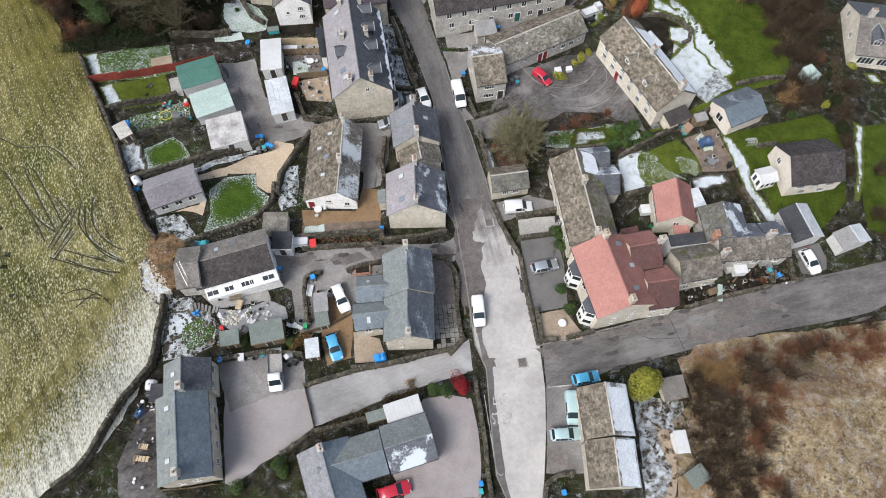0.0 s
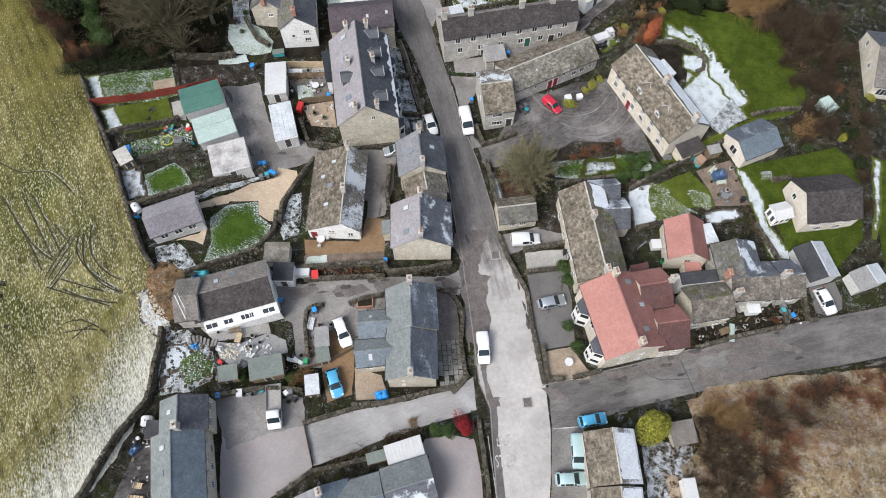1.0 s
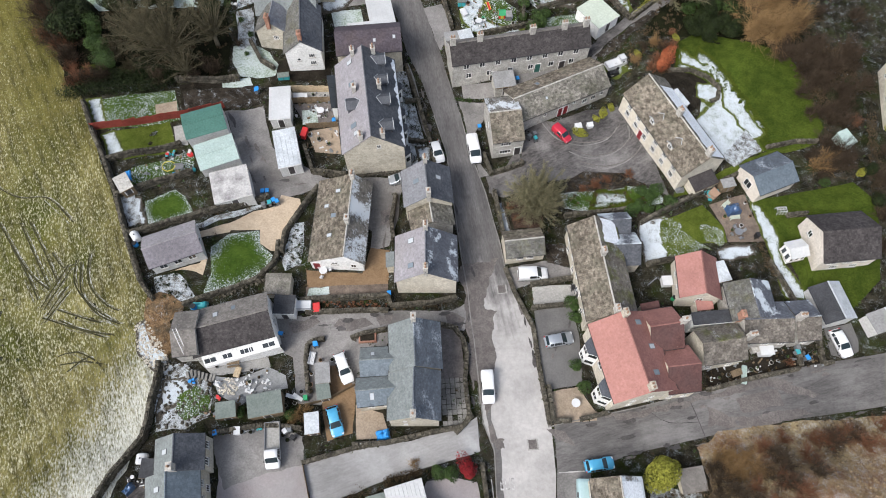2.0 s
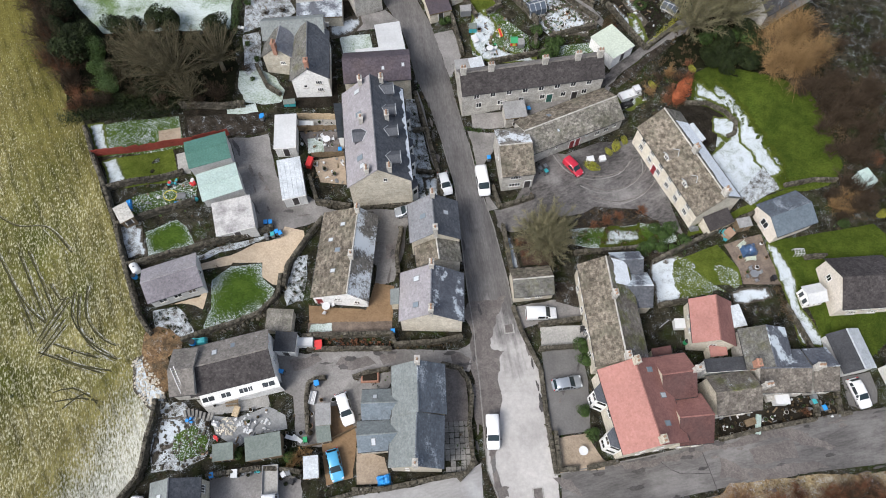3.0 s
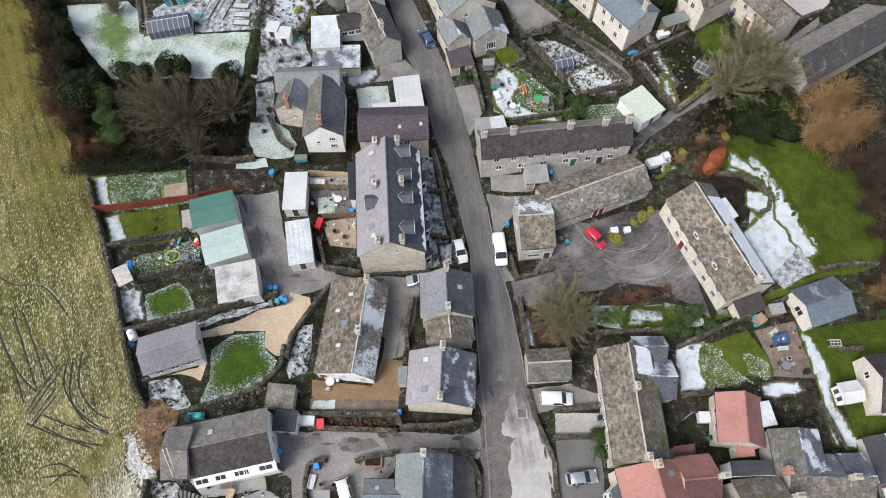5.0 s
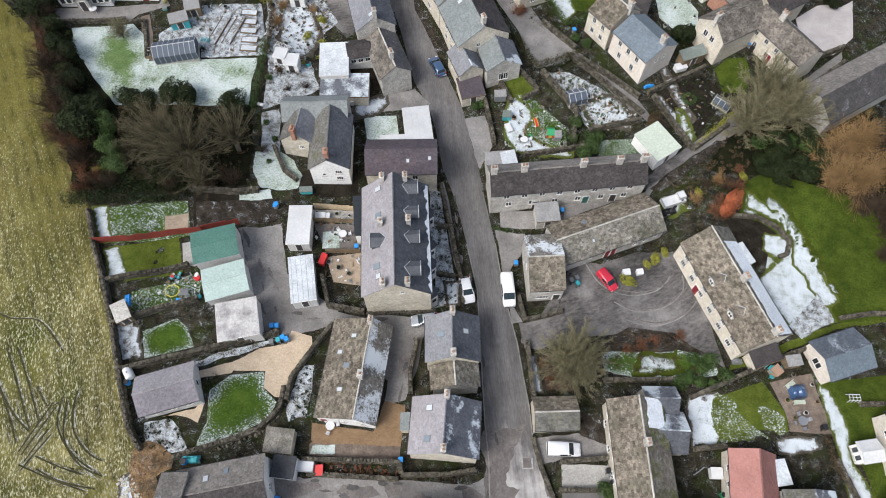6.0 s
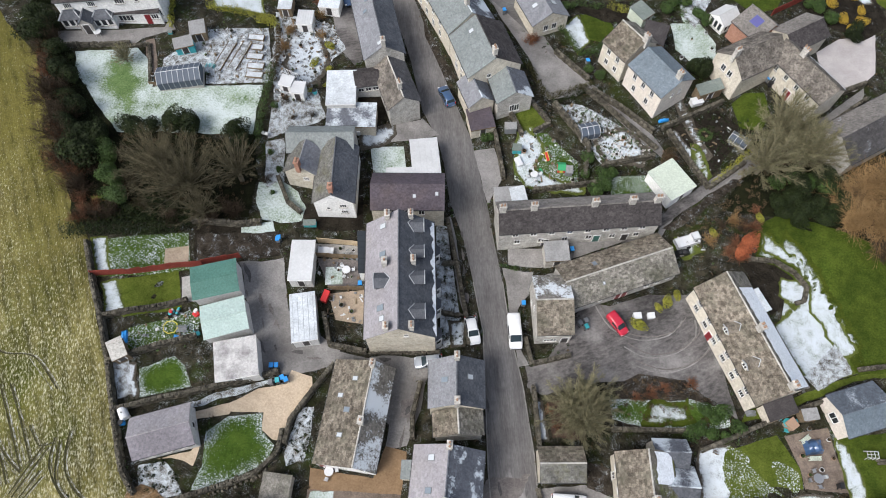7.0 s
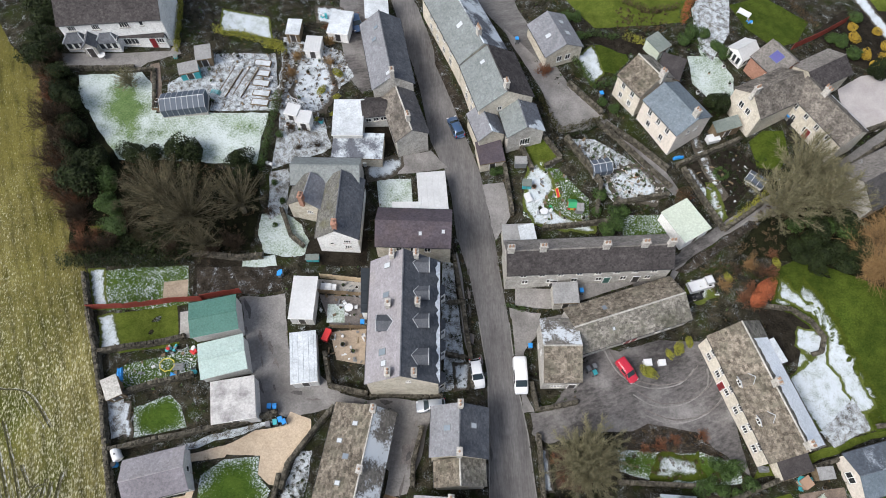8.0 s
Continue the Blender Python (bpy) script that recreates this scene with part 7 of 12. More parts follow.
house("stone_barn", 15.92, 78.77, 27.22, 16.12, 6.28, 2.9, 4.57, "long converted stone barn with grey stone-slate roof", STONE_GREY, STONESLATE, STONESLATE_GREY, "stone", category="barn",
      windows=[("b", -3.8, 1.7, 0.5, 0.7, 0), ("b", 1.6, 2.0, 0.5, 0.6, 0), ("b", 3.6, 1.3, 0.9, 1.0, 1), ("b", 5.2, 1.3, 0.9, 1.0, 1), ("b", 6.8, 1.5, 0.6, 0.7, 0)], doors=[("b", -0.9, DOOR_RED), ("b", 0.0, DOOR_RED)], lights=[("a", -3.0, 0.5, 0.6, 0.8), ("b", -3.0, 0.5, 0.4, 0.5)])
house("stone_house", 7.24, 71.97, 9.66, 4.82, 8.21, 4.32, 6.31, "tall stone house at the roadside, brown stone-slate roof with snowy back", STONE_GREY, STONESLATE_SNOW, STONESLATE, "stone",
      windows=[("b", -0.4, 3.3, 1.6, 0.7, 3), ("b", -0.4, 1.3, 1.8, 0.9, 3), ("f", 0, 3.0, 0.7, 0.9, 1), ("f", 1.5, 1.2, 0.7, 0.9, 1)], doors=[("b", 1.6, DOOR_DARK)])
# the terrace's south slope has its shade put into a near-black tile colour
house("terrace", 9.53, 85.7, 12.28, 22.95, 4.85, 4.42, 6.49, "row of stone cottages under one tiled roof, shaded slope coloured dark", STONE_GREY, TILE_GREY, TILE_BROWN, "plain",
      windows=row_of("b", 8, 21, 3.4, 0.9, 1.1, 1) + row_of("b", 6, 21, 1.2, 0.9, 1.1, 1), doors=[("b", -4.6, DOOR_DARK), ("b", 3.0, DOOR_GREEN), ("b", 7.2, DOOR_DARK)], chimneys=[(-11.0, 2), (-6.6, 2), (2.0, 2), (7.3, 2), (10.9, 2)])
shed("terrace_porch", 7.33, 80.68, 11.65, 3.36, 2.85, 2.5, "grey felt-roofed porch against a terrace", STONE_GREY, FELT_GREY, 0.4, category="extension")
shed("terrace_end", -0.4, 88.3, 12.53, 4.24, 2.62, 3, "snowy felt lean-to at a terrace end", STONE_GREY, FELT_GREY, 0.5, category="extension", doors=False)
shed("snowy_end", 0.9, 88.4, 20, 2.1, 2.3, 3.1, "low end roof of a terrace under snow", STONE_GREY, SNOW_ROOF, 0.5, category="extension", doors=False)
house("long_farmhouse", 33.21, 70.88, -64, 16.75, 7.21, 3.61, 6.33, "long cream limestone farmhouse, mossy stone-slate roof", STONE_CREAM, STONESLATE_GREY, STONESLATE, "stone",
      windows=row_of("b", 6, 15, 2.6, 1.0, 0.9, 2) + row_of("b", 6, 15, 1.0, 1.0, 1.1, 2), chimneys=[(7.8, 2), (0.0, 2)], dormers=[("b", -1.5, 0.12, 1.15), ("b", 3.5, 0.12, 1.15)], doors=[("b", -2.2, DOOR_RED)], snow=[("a", -6.0, 8.3, 0.0, 0.82)])
shed("snow_room", 34.69, 76.03, -60.88, 3.17, 1.57, 2.5, "small flat-roofed room under snow", STONE_CREAM, SNOW_ROOF, 0.1, category="extension", doors=False)
house("stone_outbuilding", 47.12, 63.37, 23.99, 6.7, 5.16, 2.51, 3.71, "grey slate outbuilding with cream gable", RENDER_PINK, SLATE_FROST, SLATE_BLUE, "slate", category="outbuilding", windows=[("f", 0, 1.5, 1.4, 1.4, 1)])
house("detached_house", 55.88, 53.05, 7.25, 8.18, 7.1, 3.21, 5.43, "cream rendered house with dark brown tile roof", RENDER_PINK, TILE_BROWN, TILE_BROWN, "plain",
      windows=row_of("b", 3, 7, 2.2, 1.3, 1.0, 2) + row_of("b", 2, 6, 0.6, 1.2, 1.0, 2) + [("f", 1.2, 2.4, 0.9, 1.1, 1)])
house("conservatory", 49.45, 51.35, 14.9, 2.62, 2.26, 2.2, 2.72, "small white glazed conservatory", WHITE_PAINT, WHITE_ROOF, WHITE_ROOF, "plain", category="conservatory", windows=row_of("b", 3, 2.6, 1.2, 0.7, 1.4, 0) + row_of("f", 2, 2, 1.2, 0.7, 1.4, 0), gutters=False)
# east slope takes the duller red, its shade put into the colour
house("salmon_house", 34.56, 46.36, -91.04, 6.17, 5.33, 3.16, 5.25, "small stone house with salmon clay tile roof", STONE_CREAM, RED_TILE_HALF_SHADED, RED_TILE, "plain", windows=row_of("b", 2, 4, 2.0, 0.7, 1.0) + row_of("e", 1, 3, 2.2))
shed("red_lean_to", 35.38, 42.73, 9.71, 2.14, 1.23, 2.4, "small red tiled lean-to", STONE_CREAM, RED_TILE, 0.4, category="extension")
shed("snow_extension", 37.99, 47.41, 14.82, 1.72, 2.87, 2.6, "flat extension roof under snow", STONE, SNOW_ROOF, 0.1, category="extension", doors=False)
house("grey_house", 41.04, 42.82, -84.95, 5.4, 5.9, 3.92, 5.3, "grey slate house with snow flecks on its dark slope", STONE_GREY, SLATE_PATCH, SLATE_MOSS, "slate", chimneys=[(2.3, 2, -2.2)], chimney_mat=BRICK)
house("grey_row", 42.84, 40.07, 3.64, 6.49, 5.26, 3.59, 5.11, "brown-grey tiled cottage beside the lane", STONE_GREY, SLATE_PATCH, TILE_EARTH, "plain", windows=row_of("b", 3, 7, 2.2), chimneys=[(4.0, 2)])
house("grey_row", 48.46, 40.69, 6.97, 3.16, 5.29, 3.19, 4.71, "brown-grey tiled cottage end", STONE_GREY, SLATE_PATCH, TILE_EARTH, "plain", windows=row_of("b", 1, 3, 1.8))
house("lane_cottage", 36.31, 36.82, 10.95, 5.85, 4.69, 4.01, 5.54, "stone cottage with snow-dusted grey roof beside the lane", STONE, TILE_MOSS, TILE_EARTH, "plain", windows=row_of("b", 3, 7, 2.9) + row_of("b", 2, 6, 1.1), chimneys=[(3.5, 2)])
shed("flat_roof", 35.58, 40.51, 7.17, 5.09, 1.59, 3.6, "dark flat roof with white parapet", WHITE_WALL, FELT_DARK, 0.15, category="extension", doors=False)
house("timber_garage", 53.29, 43.6, -76.2, 5.43, 4.25, 2.4, 3.48, "dark felted garage, snow on one slope", PALE_WALL, SNOW_ROOF, FELT_DARK, "plain", category="garage", gutters=False)
house("garage", 60.37, 41.44, -70.8, 2.73, 4.29, 2.21, 2.99, "small garage with snow on one roof slope", PALE_WALL, SNOW_ROOF, FELT_GREY, "plain", category="garage", gutters=False)
house("right_house", 74.11, 78.21, -8.83, 10.9, 11.5, 3.0, 5.64, "cream house with dark tiled roof and dormers", STONE_CREAM, SLATE_DARK, TILE_GREY, "plain", windows=[("f", 3.4, 2.6, 0.8, 1.1, 1), ("f", -1.0, 2.2, 0.8, 1.0, 1)] + row_of("b", 3, 9.6, 1.6, 2.6, 1.5, 3), dormers=[("b", -2.6, 0.25, 1.6), ("b", 2.0, 0.25, 1.6)], chimneys=[(-4.0, 2)])
shed("end_porch", 37.4, 62.25, 26, 4.0, 2.1, 2.4, "slate lean-to porch at the end of a long farmhouse", STONE_CREAM, TILE_BROWN, 0.5, category="extension")
# south side
# hall and first wing: slopes turned from the light are coloured darker
house("hall", -13.0, 4.89, -69.9, 14.4, 6.3, 3.16, 4.9, "grey slate hall with large plain roof", STONE, SLATE_BLUE, SLATE, "slate", chimneys=[(-6.6, 2)])
house("hall_wing", -11.6, 9.86, 16.8, 8.2, 5.2, 3, 4.5, "slate roofed wing running into a larger roof", STONE, SLATE_GREEN, SLATE_BLUE, "slate", windows=row_of("b", 3, 3.5, 1.6, 1.0, 0.9, 2))
house("hall_wing", -4.45, 12.12, 17.75, 6.05, 5.6, 3, 4.7, "slate roofed wing with snow slipping down", STONE, SLATE_GREEN, SLATE_PATCH, "slate", windows=row_of("b", 3, 6, 1.6, 1.0, 0.9, 2))
shed("sheet_roofed_shed", -5.27, 16.46, 18.37, 4.67, 2.38, 2.5, "white ribbed sheet roof behind a slate building", STONE, WHITE_ROOF, 0.25, ribs=0.5, doors=False)
shed("shed", -8.88, 15.65, 16.33, 2.32, 1.17, 2.2, "small grey-green felted shed", TIMBER, FELT_GREEN, 0.2)
house("tiled_barn", 21.07, 15.85, -85.97, 6.43, 5.98, 3.9, 6.07, "stone barn, brown stone-slate roof with one snowy slope", STONE, STONESLATE_SNOW, STONESLATE, "stone", category="barn", snow=[("a", -2.7, 2.8, 0.0, 0.93)], windows=row_of("b", 2, 5, 2.5))
house("tiled_barn", 21.26, 9.37, -88.57, 5.58, 5.76, 3.61, 5.7, "stone barn end, worn stone-slate roof and snowy slope", STONE, STONESLATE_SNOW, STONESLATE, "stone", category="barn", snow=[("a", -2.7, 2.8, 0.0, 0.93)], windows=row_of("b", 2, 5, 2.5))
shed("roadside_shed", 31.39, 19.5, 10.92, 3.1, 2.8, 2, "brown-tiled shed below the lane", STONE, TILE_GREY, 0.5)
shed("shed", 32.24, 8.04, 31.1, 2.52, 1.96, 2, "pale felted garden shed", TIMBER, FELT_GREEN, 0.2)
shed("caravan", 30.93, 12.29, 5.43, 1.44, 2.6, 1.8, "white flat-roofed garden cabin", WHITE_WALL, WHITE_ROOF, 0.05, doors=False)
# garages and sheds of the west gardens
house("garage_green", -38.81, 68.14, 21.83, 6.07, 4.42, 2.63, 3.02, "green sheet-roofed garage with pale walls", PALE_WALL, METAL_GREEN, METAL_GREEN, "plain", category="garage", gutters=False, verge=0.1)
house("garage_mint", -36.26, 63.25, 24.23, 5.75, 4.36, 2.48, 2.78, "pale mint sheet-roofed garage", PALE_WALL, METAL_MINT, METAL_MINT, "plain", category="garage", gutters=False)
shed("garage_cement", -33.41, 58.23, 18.98, 5.39, 5.17, 2.5, "low garage with stained cement roof", PALE_WALL, CEMENT_ROOF, 0.15, category="garage")
shed("garage_white", -28.22, 73.21, 7.59, 3.14, 5.97, 2.5, "long garage with white sheet roof", PALE_WALL, WHITE_ROOF, 0.1, category="garage")
shed("garage_white", -26.2, 65.3, 16.4, 3.3, 6.7, 2.4, "long garage with snow on a pale sheet roof", PALE_WALL, SNOW_ROOF, 0.1, ribs=0.7, category="garage")
shed("shed", -24.38, 26.88, 13.09, 4.34, 2.79, 2.3, "grey-green felted garden workshop", TIMBER, FELT_GREEN, 0.2)
shed("shed", -29.24, 25.88, 10.49, 2.37, 1.9, 1.9, "small grey-green felted shed", TIMBER, FELT_GREEN, 0.2)
shed("shed", -17.39, 31.44, 8.42, 1.8, 2.61, 2.1, "grey felted shed on a terrace", TIMBER, FELT_GREY, 0.15)
shed("shed", -17.02, 28.99, 14.02, 1.63, 1.94, 1.8, "pale felted low shed", TIMBER, FELT_GREEN, 0.1)
shed("shed", -18.07, 24.78, 9.28, 1.7, 2.55, 1.9, "small shed with snow on its roof", TIMBER, SNOW_ROOF, 0.1)
shed("shed", -48.32, 56.84, 36.01, 1.79, 2.52, 1.8, "brown timber garden shed with weathered roof", TIMBER, STONE_GREY, 0.3)
shed("coal_house", -25, 43.78, 0.83, 3.46, 2.88, 2, "small stone outhouse with mossy roof", STONE, STONESLATE_GREY, 0.3, category="outbuilding")
shed("workshop", -37.56, 18.29, 0, 1.86, 2.16, 1.8, "dark lean-to behind a slate house", TIMBER, FELT_DARK, 0.2)

# north side
house("white_villa", -67.78, 113.14, 14.5, 15.48, 8.84, 5.26, 8.47, "white-walled house pair with dark purple tiled roof", WHITE_WALL, TILE_PURPLE, TILE_BROWN, "plain",
      windows=[("b", -6.0, 4.2, 1.2, 1.0, 3), ("b", -2.4, 4.2, 1.2, 1.0, 3), ("b", 2.0, 4.3, 1.5, 1.0, 3), ("b", 4.6, 4.4, 0.6, 0.9, 0), ("b", 3.0, 1.4, 2.0, 1.2, 4), ("b", 6.8, 1.4, 1.4, 1.2, 3)], doors=[("b", 5.6, DOOR_RED)])
for bx, by in ((-72.6, 107.0), (-68.1, 108.3)):
    house("bay_window", bx, by, 15, 3.2, 1.9, 2.3, 3.0, "bay window with a hipped dark slate roof on a white house", WHITE_WALL, SLATE_DARK, SLATE_DARK, "slate", category="extension", windows=row_of("b", 3, 2.9, 1.3, 0.8, 1.2, 0), gutters=False, hip0=0.9, hip1=0.9)
house("stone_porch", -70.25, 106.9, -75, 2.6, 1.9, 2.3, 3.2, "gabled stone porch with a dark door", STONE_GREY, SLATE_DARK, SLATE_DARK, "slate", category="extension", doors=[("e", 0.0, DOOR_DARK)], gutters=False)
house("porch", -63.5, 110.39, 10.87, 7.57, 1.81, 2.42, 2.78, "brown tiled bay roof on a white house", WHITE_WALL, TILE_BROWN, TILE_BROWN, "plain", category="extension", windows=[("b", -1.7, 1.3, 2.3, 1.2, 3), ("b", 2.9, 1.4, 1.2, 1.0, 2)], doors=[("b", 1.7, DOOR_RED)], gutters=False)
house("white_gable_house", -25.96, 86.63, -82.2, 9.67, 5.67, 4.37, 6.59, "white-gabled cottage with dark slate roof", WHITE_WALL, SLATE_DARK, SLATE_MOSS, "slate", windows=[("e", -0.9, 2.6, 0.6, 0.6, 0), ("e", 1.3, 3.3, 1.0, 0.8, 2), ("e", 1.3, 1.6, 1.0, 0.8, 2)], chimneys=[(4.2, 1)], chimney_mat=BRICK)
house("white_gable_house", -29.35, 92.11, 8.77, 9.83, 4.31, 4.2, 5.76, "slate range behind a white-gabled cottage", STONE_GREY, SLATE_GREEN, SLATE_GREEN, "slate")
house("cottage_wing", -30.99, 88.2, -90.99, 4.5, 4.91, 3.99, 6.05, "slate cottage wing with lead valleys", STONE, SLATE, SLATE_MOSS, "slate", windows=[("e", 0.6, 2.6, 0.9, 0.7, 2)], chimneys=[(2.3, 2)], chimney_mat=BRICK)
shed("flat_garage", -13.73, 92.59, 14.25, 4.07, 6.62, 3, "long flat pale-roofed garage beside the street", STONE, WHITE_ROOF, 0.1, ribs=0.9, category="garage")
shed("flat_porch", -17.04, 89.3, 9.57, 3.93, 1.57, 2.8, "flat white porch roof", STONE, WHITE_ROOF, 0.05, category="extension", doors=False)
house("purple_house", -15.12, 85.61, 7.64, 10.46, 5.72, 4.62, 6.48, "stone house with purple slate roof across the slope", STONE, TILE_PURPLE, TILE_PURPLE, "slate", windows=row_of("b", 3, 6, 3.3), lights=[("b", 1.0, 0.5, 0.5, 0.6), ("b", 4.2, 0.6, 0.5, 0.6)])
house("street_house", -20.06, 103.93, -62.45, 8.45, 4.86, 4.08, 5.91, "stone-slate street house with snow-flecked slope", STONE_GREY, SLATE_FLECK, TILE_EARTH, "stone", windows=row_of("a", 2, 5, 2.6), chimneys=[(2.2, 2)])
# long roof with a lit grey slope and a shade-coloured dark one
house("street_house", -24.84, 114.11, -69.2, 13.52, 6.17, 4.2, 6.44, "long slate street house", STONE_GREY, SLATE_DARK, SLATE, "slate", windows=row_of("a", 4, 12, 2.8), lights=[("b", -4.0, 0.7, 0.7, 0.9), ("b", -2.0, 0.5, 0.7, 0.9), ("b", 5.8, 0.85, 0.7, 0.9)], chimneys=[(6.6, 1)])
house("link", -25.01, 105, 17.79, 3.77, 3.26, 2.82, 3.76, "brown tiled link with white windows", PALE_WALL, TILE_BROWN, TILE_BROWN, "plain", category="extension", windows=row_of("b", 3, 3.5, 1.7, 0.9, 0.8, 1))
shed("snow_lean_to", -28.53, 102.32, 9.55, 4.47, 6.14, 2.6, "wide lean-to roof under snow", PALE_WALL, SNOW_ROOF, 0.5, category="extension", doors=False)
shed("outhouse", -26.27, 98.36, 6.82, 7.53, 4.21, 2.2, "low slate outhouse under patchy snow", STONE, SLATE_SNOWY, 0.4, category="outbuilding")
shed("greenhouse_white", -34.97, 100.74, 1.88, 1.98, 2.06, 1.9, "small white garden cabin", WHITE_WALL, WHITE_ROOF, 0.1)
shed("greenhouse_white", -36.95, 101.6, -7.15, 1.86, 1.81, 1.7, "small pale garden cabin", WHITE_WALL, WHITE_ROOF, 0.1)
shed("cabin", -41.34, 118.09, 6.18, 2.11, 3.1, 1.8, "white-roofed shed in a snowy garden", TIMBER, SNOW_ROOF, 0.1)
shed("cabin", -34.07, 120.43, 0.96, 3.33, 4.74, 2.1, "white-roofed building in a garden", WHITE_WALL, SNOW_ROOF, 0.15)
shed("cabin", -37.36, 115.36, 5.32, 2.46, 2.89, 1.9, "white cabin with ribbed roof in a snowy garden", WHITE_WALL, WHITE_ROOF, 0.1, ribs=0.4)
shed("snow_barn", -28.94, 124.84, 14.37, 3.78, 4.27, 3, "snow-covered roof of a lean-to", STONE, SNOW_ROOF, 0.3, category="extension", doors=False)
house("upper_terrace", -13.96, 122.68, -57.96, 16.07, 7.77, 5, 7.82, "cream stone terrace, green-grey slate with snowy back slope", STONE_CREAM, SLATE_SNOWY, SLATE_GREEN, "slate", windows=row_of("b", 4, 11, 3.8) + row_of("b", 4, 11, 1.4), lights=[("b", 2.2, 0.6, 0.9, 1.2)], chimneys=[(6.0, 3)])
house("upper_terrace", -7.01, 111.73, -63.26, 9.13, 8.61, 4.89, 7.79, "stone terrace end with green-grey slate roof", STONE_CREAM, TILE_BROWN, SLATE_GREEN, "slate", windows=row_of("b", 2, 5, 3.6) + row_of("b", 2, 5, 1.4) + row_of("e", 2, 4, 4.0, 0.7, 0.8), lights=[("b", -2.5, 0.65, 0.7, 0.9)], chimneys=[(3.8, 2)])
house("small_cottage", -7.58, 105.1, -62.31, 5.28, 4, 3.79, 5.35, "small gabled cottage with snowy slope", STONE, SLATE_PATCH, SLATE, "slate")
shed("lean_to", -6.28, 101.24, 20.6, 3.76, 3.62, 2.6, "purple slate lean-to with rooflight", STONE, TILE_PURPLE, 0.6, category="extension")
house("gabled_extension", -2.24, 106.07, -67.79, 5.02, 5.49, 3.66, 5.44, "gabled stone extension with snow on its roof", STONE_GREY, SLATE_PATCH, SLATE_GREEN, "slate", windows=[("e", 0, 1.6, 1.6, 1.5, 3)])
house("garden_house", 1.17, 123.47, -60.41, 7.35, 6.25, 2.86, 4.52, "low slate-roofed house with rooflights", STONE, SLATE, SLATE, "slate", lights=[("a", -1.5, 0.5, 0.8, 1.0), ("a", 1.0, 0.5, 0.9, 1.0), ("b", 0.5, 0.5, 0.8, 1.0)], windows=row_of("e", 2, 3, 1.4))
house("cream_house", 15.69, 116.16, -46.9, 5.16, 6.5, 4.6, 6.96, "cream stone house with brown stone-slate roof", STONE_CREAM, STONESLATE_GREY, STONESLATE, "stone", windows=row_of("b", 2, 4, 3.4, 0.8, 1.1) + row_of("b", 2, 4, 1.3, 0.8, 1.1), chimneys=[(2.6, 2)])
house("cream_house", 20.59, 110.92, -49.2, 7.7, 6.4, 4.6, 6.3, "cream house with blue-grey slate roof", RENDER_PINK, SLATE_BLUE, SLATE_BLUE, "slate", windows=row_of("b", 3, 6, 3.4, 0.8, 1.2) + row_of("b", 2, 6, 1.2, 0.8, 1.2) + row_of("e", 2, 3, 3.4, 0.6, 0.9), chimneys=[(3.2, 2)])
shed("slate_store", 19.98, 120.11, -13.6, 3.65, 4.04, 3, "brown roofed store behind a house", STONE, TILE_BROWN, 0.5)
house("manor", 34.6, 116.0, 36, 9.0, 6, 4.88, 7.0, "large stone house with brown-grey roof", STONE_CREAM, TILE_EARTH, TILE_EARTH, "plain", chimneys=[(-4.4, 2)], windows=row_of("f", 2, 3, 3.6))
house("manor_wing", 42.69, 113.77, -52.2, 11.3, 5.0, 4.5, 6.2, "cream fronted wing, brown-grey roof", STONE_CREAM, TILE_EARTH, TILE_EARTH, "plain", windows=row_of("b", 4, 9, 3.4, 0.8, 1.0) + row_of("b", 3, 8, 1.4, 0.8, 1.1), snow=[("a", -2.0, 5.6, 0.0, 0.10)], chimneys=[(-2.0, 3)], doors=[("b", 0.5, DOOR_RED)])
# lit slope grey, shaded slope brown, though it is one roof
house("manor_wing", 42.74, 122.19, 36.7, 7.2, 5.1, 4.2, 5.5, "dark tiled back wing of a large house", STONE, TILE_GREY, TILE_BROWN, "plain")
house("brick_annexe", 36.2, 123.8, -49, 5.2, 5.5, 3.5, 5.0, "brick annexe with solar panel on its roof", BRICK, TILE_GREY, TILE_GREY, "plain", ridge_at=0.3, lights=[("b", 0.1, 0.6, 1.8, 1.7)], windows=[("b", 1.2, 2.0, 0.9, 1.1, 1)])
house("conservatory", 31.9, 126.5, 41, 3.6, 3.2, 2.1, 3.0, "white-framed glazed garden room beside a brick annexe", WHITE_PAINT, WHITE_ROOF, WHITE_ROOF, "plain", category="conservatory", windows=row_of("f", 3, 2.6, 1.1, 0.7, 1.5, 0) + row_of("b", 3, 3.0, 1.1, 0.8, 1.5, 0), gutters=False)
shed("garden_store", 28.98, 111.21, 28.18, 4.17, 1.64, 2.4, "grey-green felted store against a gable", TIMBER, FELT_GREEN, 0.5)
# the barn's southern slope is coloured far darker, as shade
house("lower_barn", 54.36, 107.48, 36.63, 20.03, 6.9, 3.6, 5.84, "stone barn with dark slate roof and snow flecks", STONE_GREY, TILE_GREY, SLATE_FLECK_DARK, "slate", category="barn")
shed("green_shed", 23.23, 93.97, 39.5, 4.58, 5.38, 2.4, "long shed with pale green sheet roof", WHITE_WALL, METAL_CREAM, 0.2)
shed("summer_house", 18.04, 125.52, 45.69, 2.57, 3.19, 2.2, "pale green garden summer house", METAL_CREAM, FELT_GREEN, 0.3)


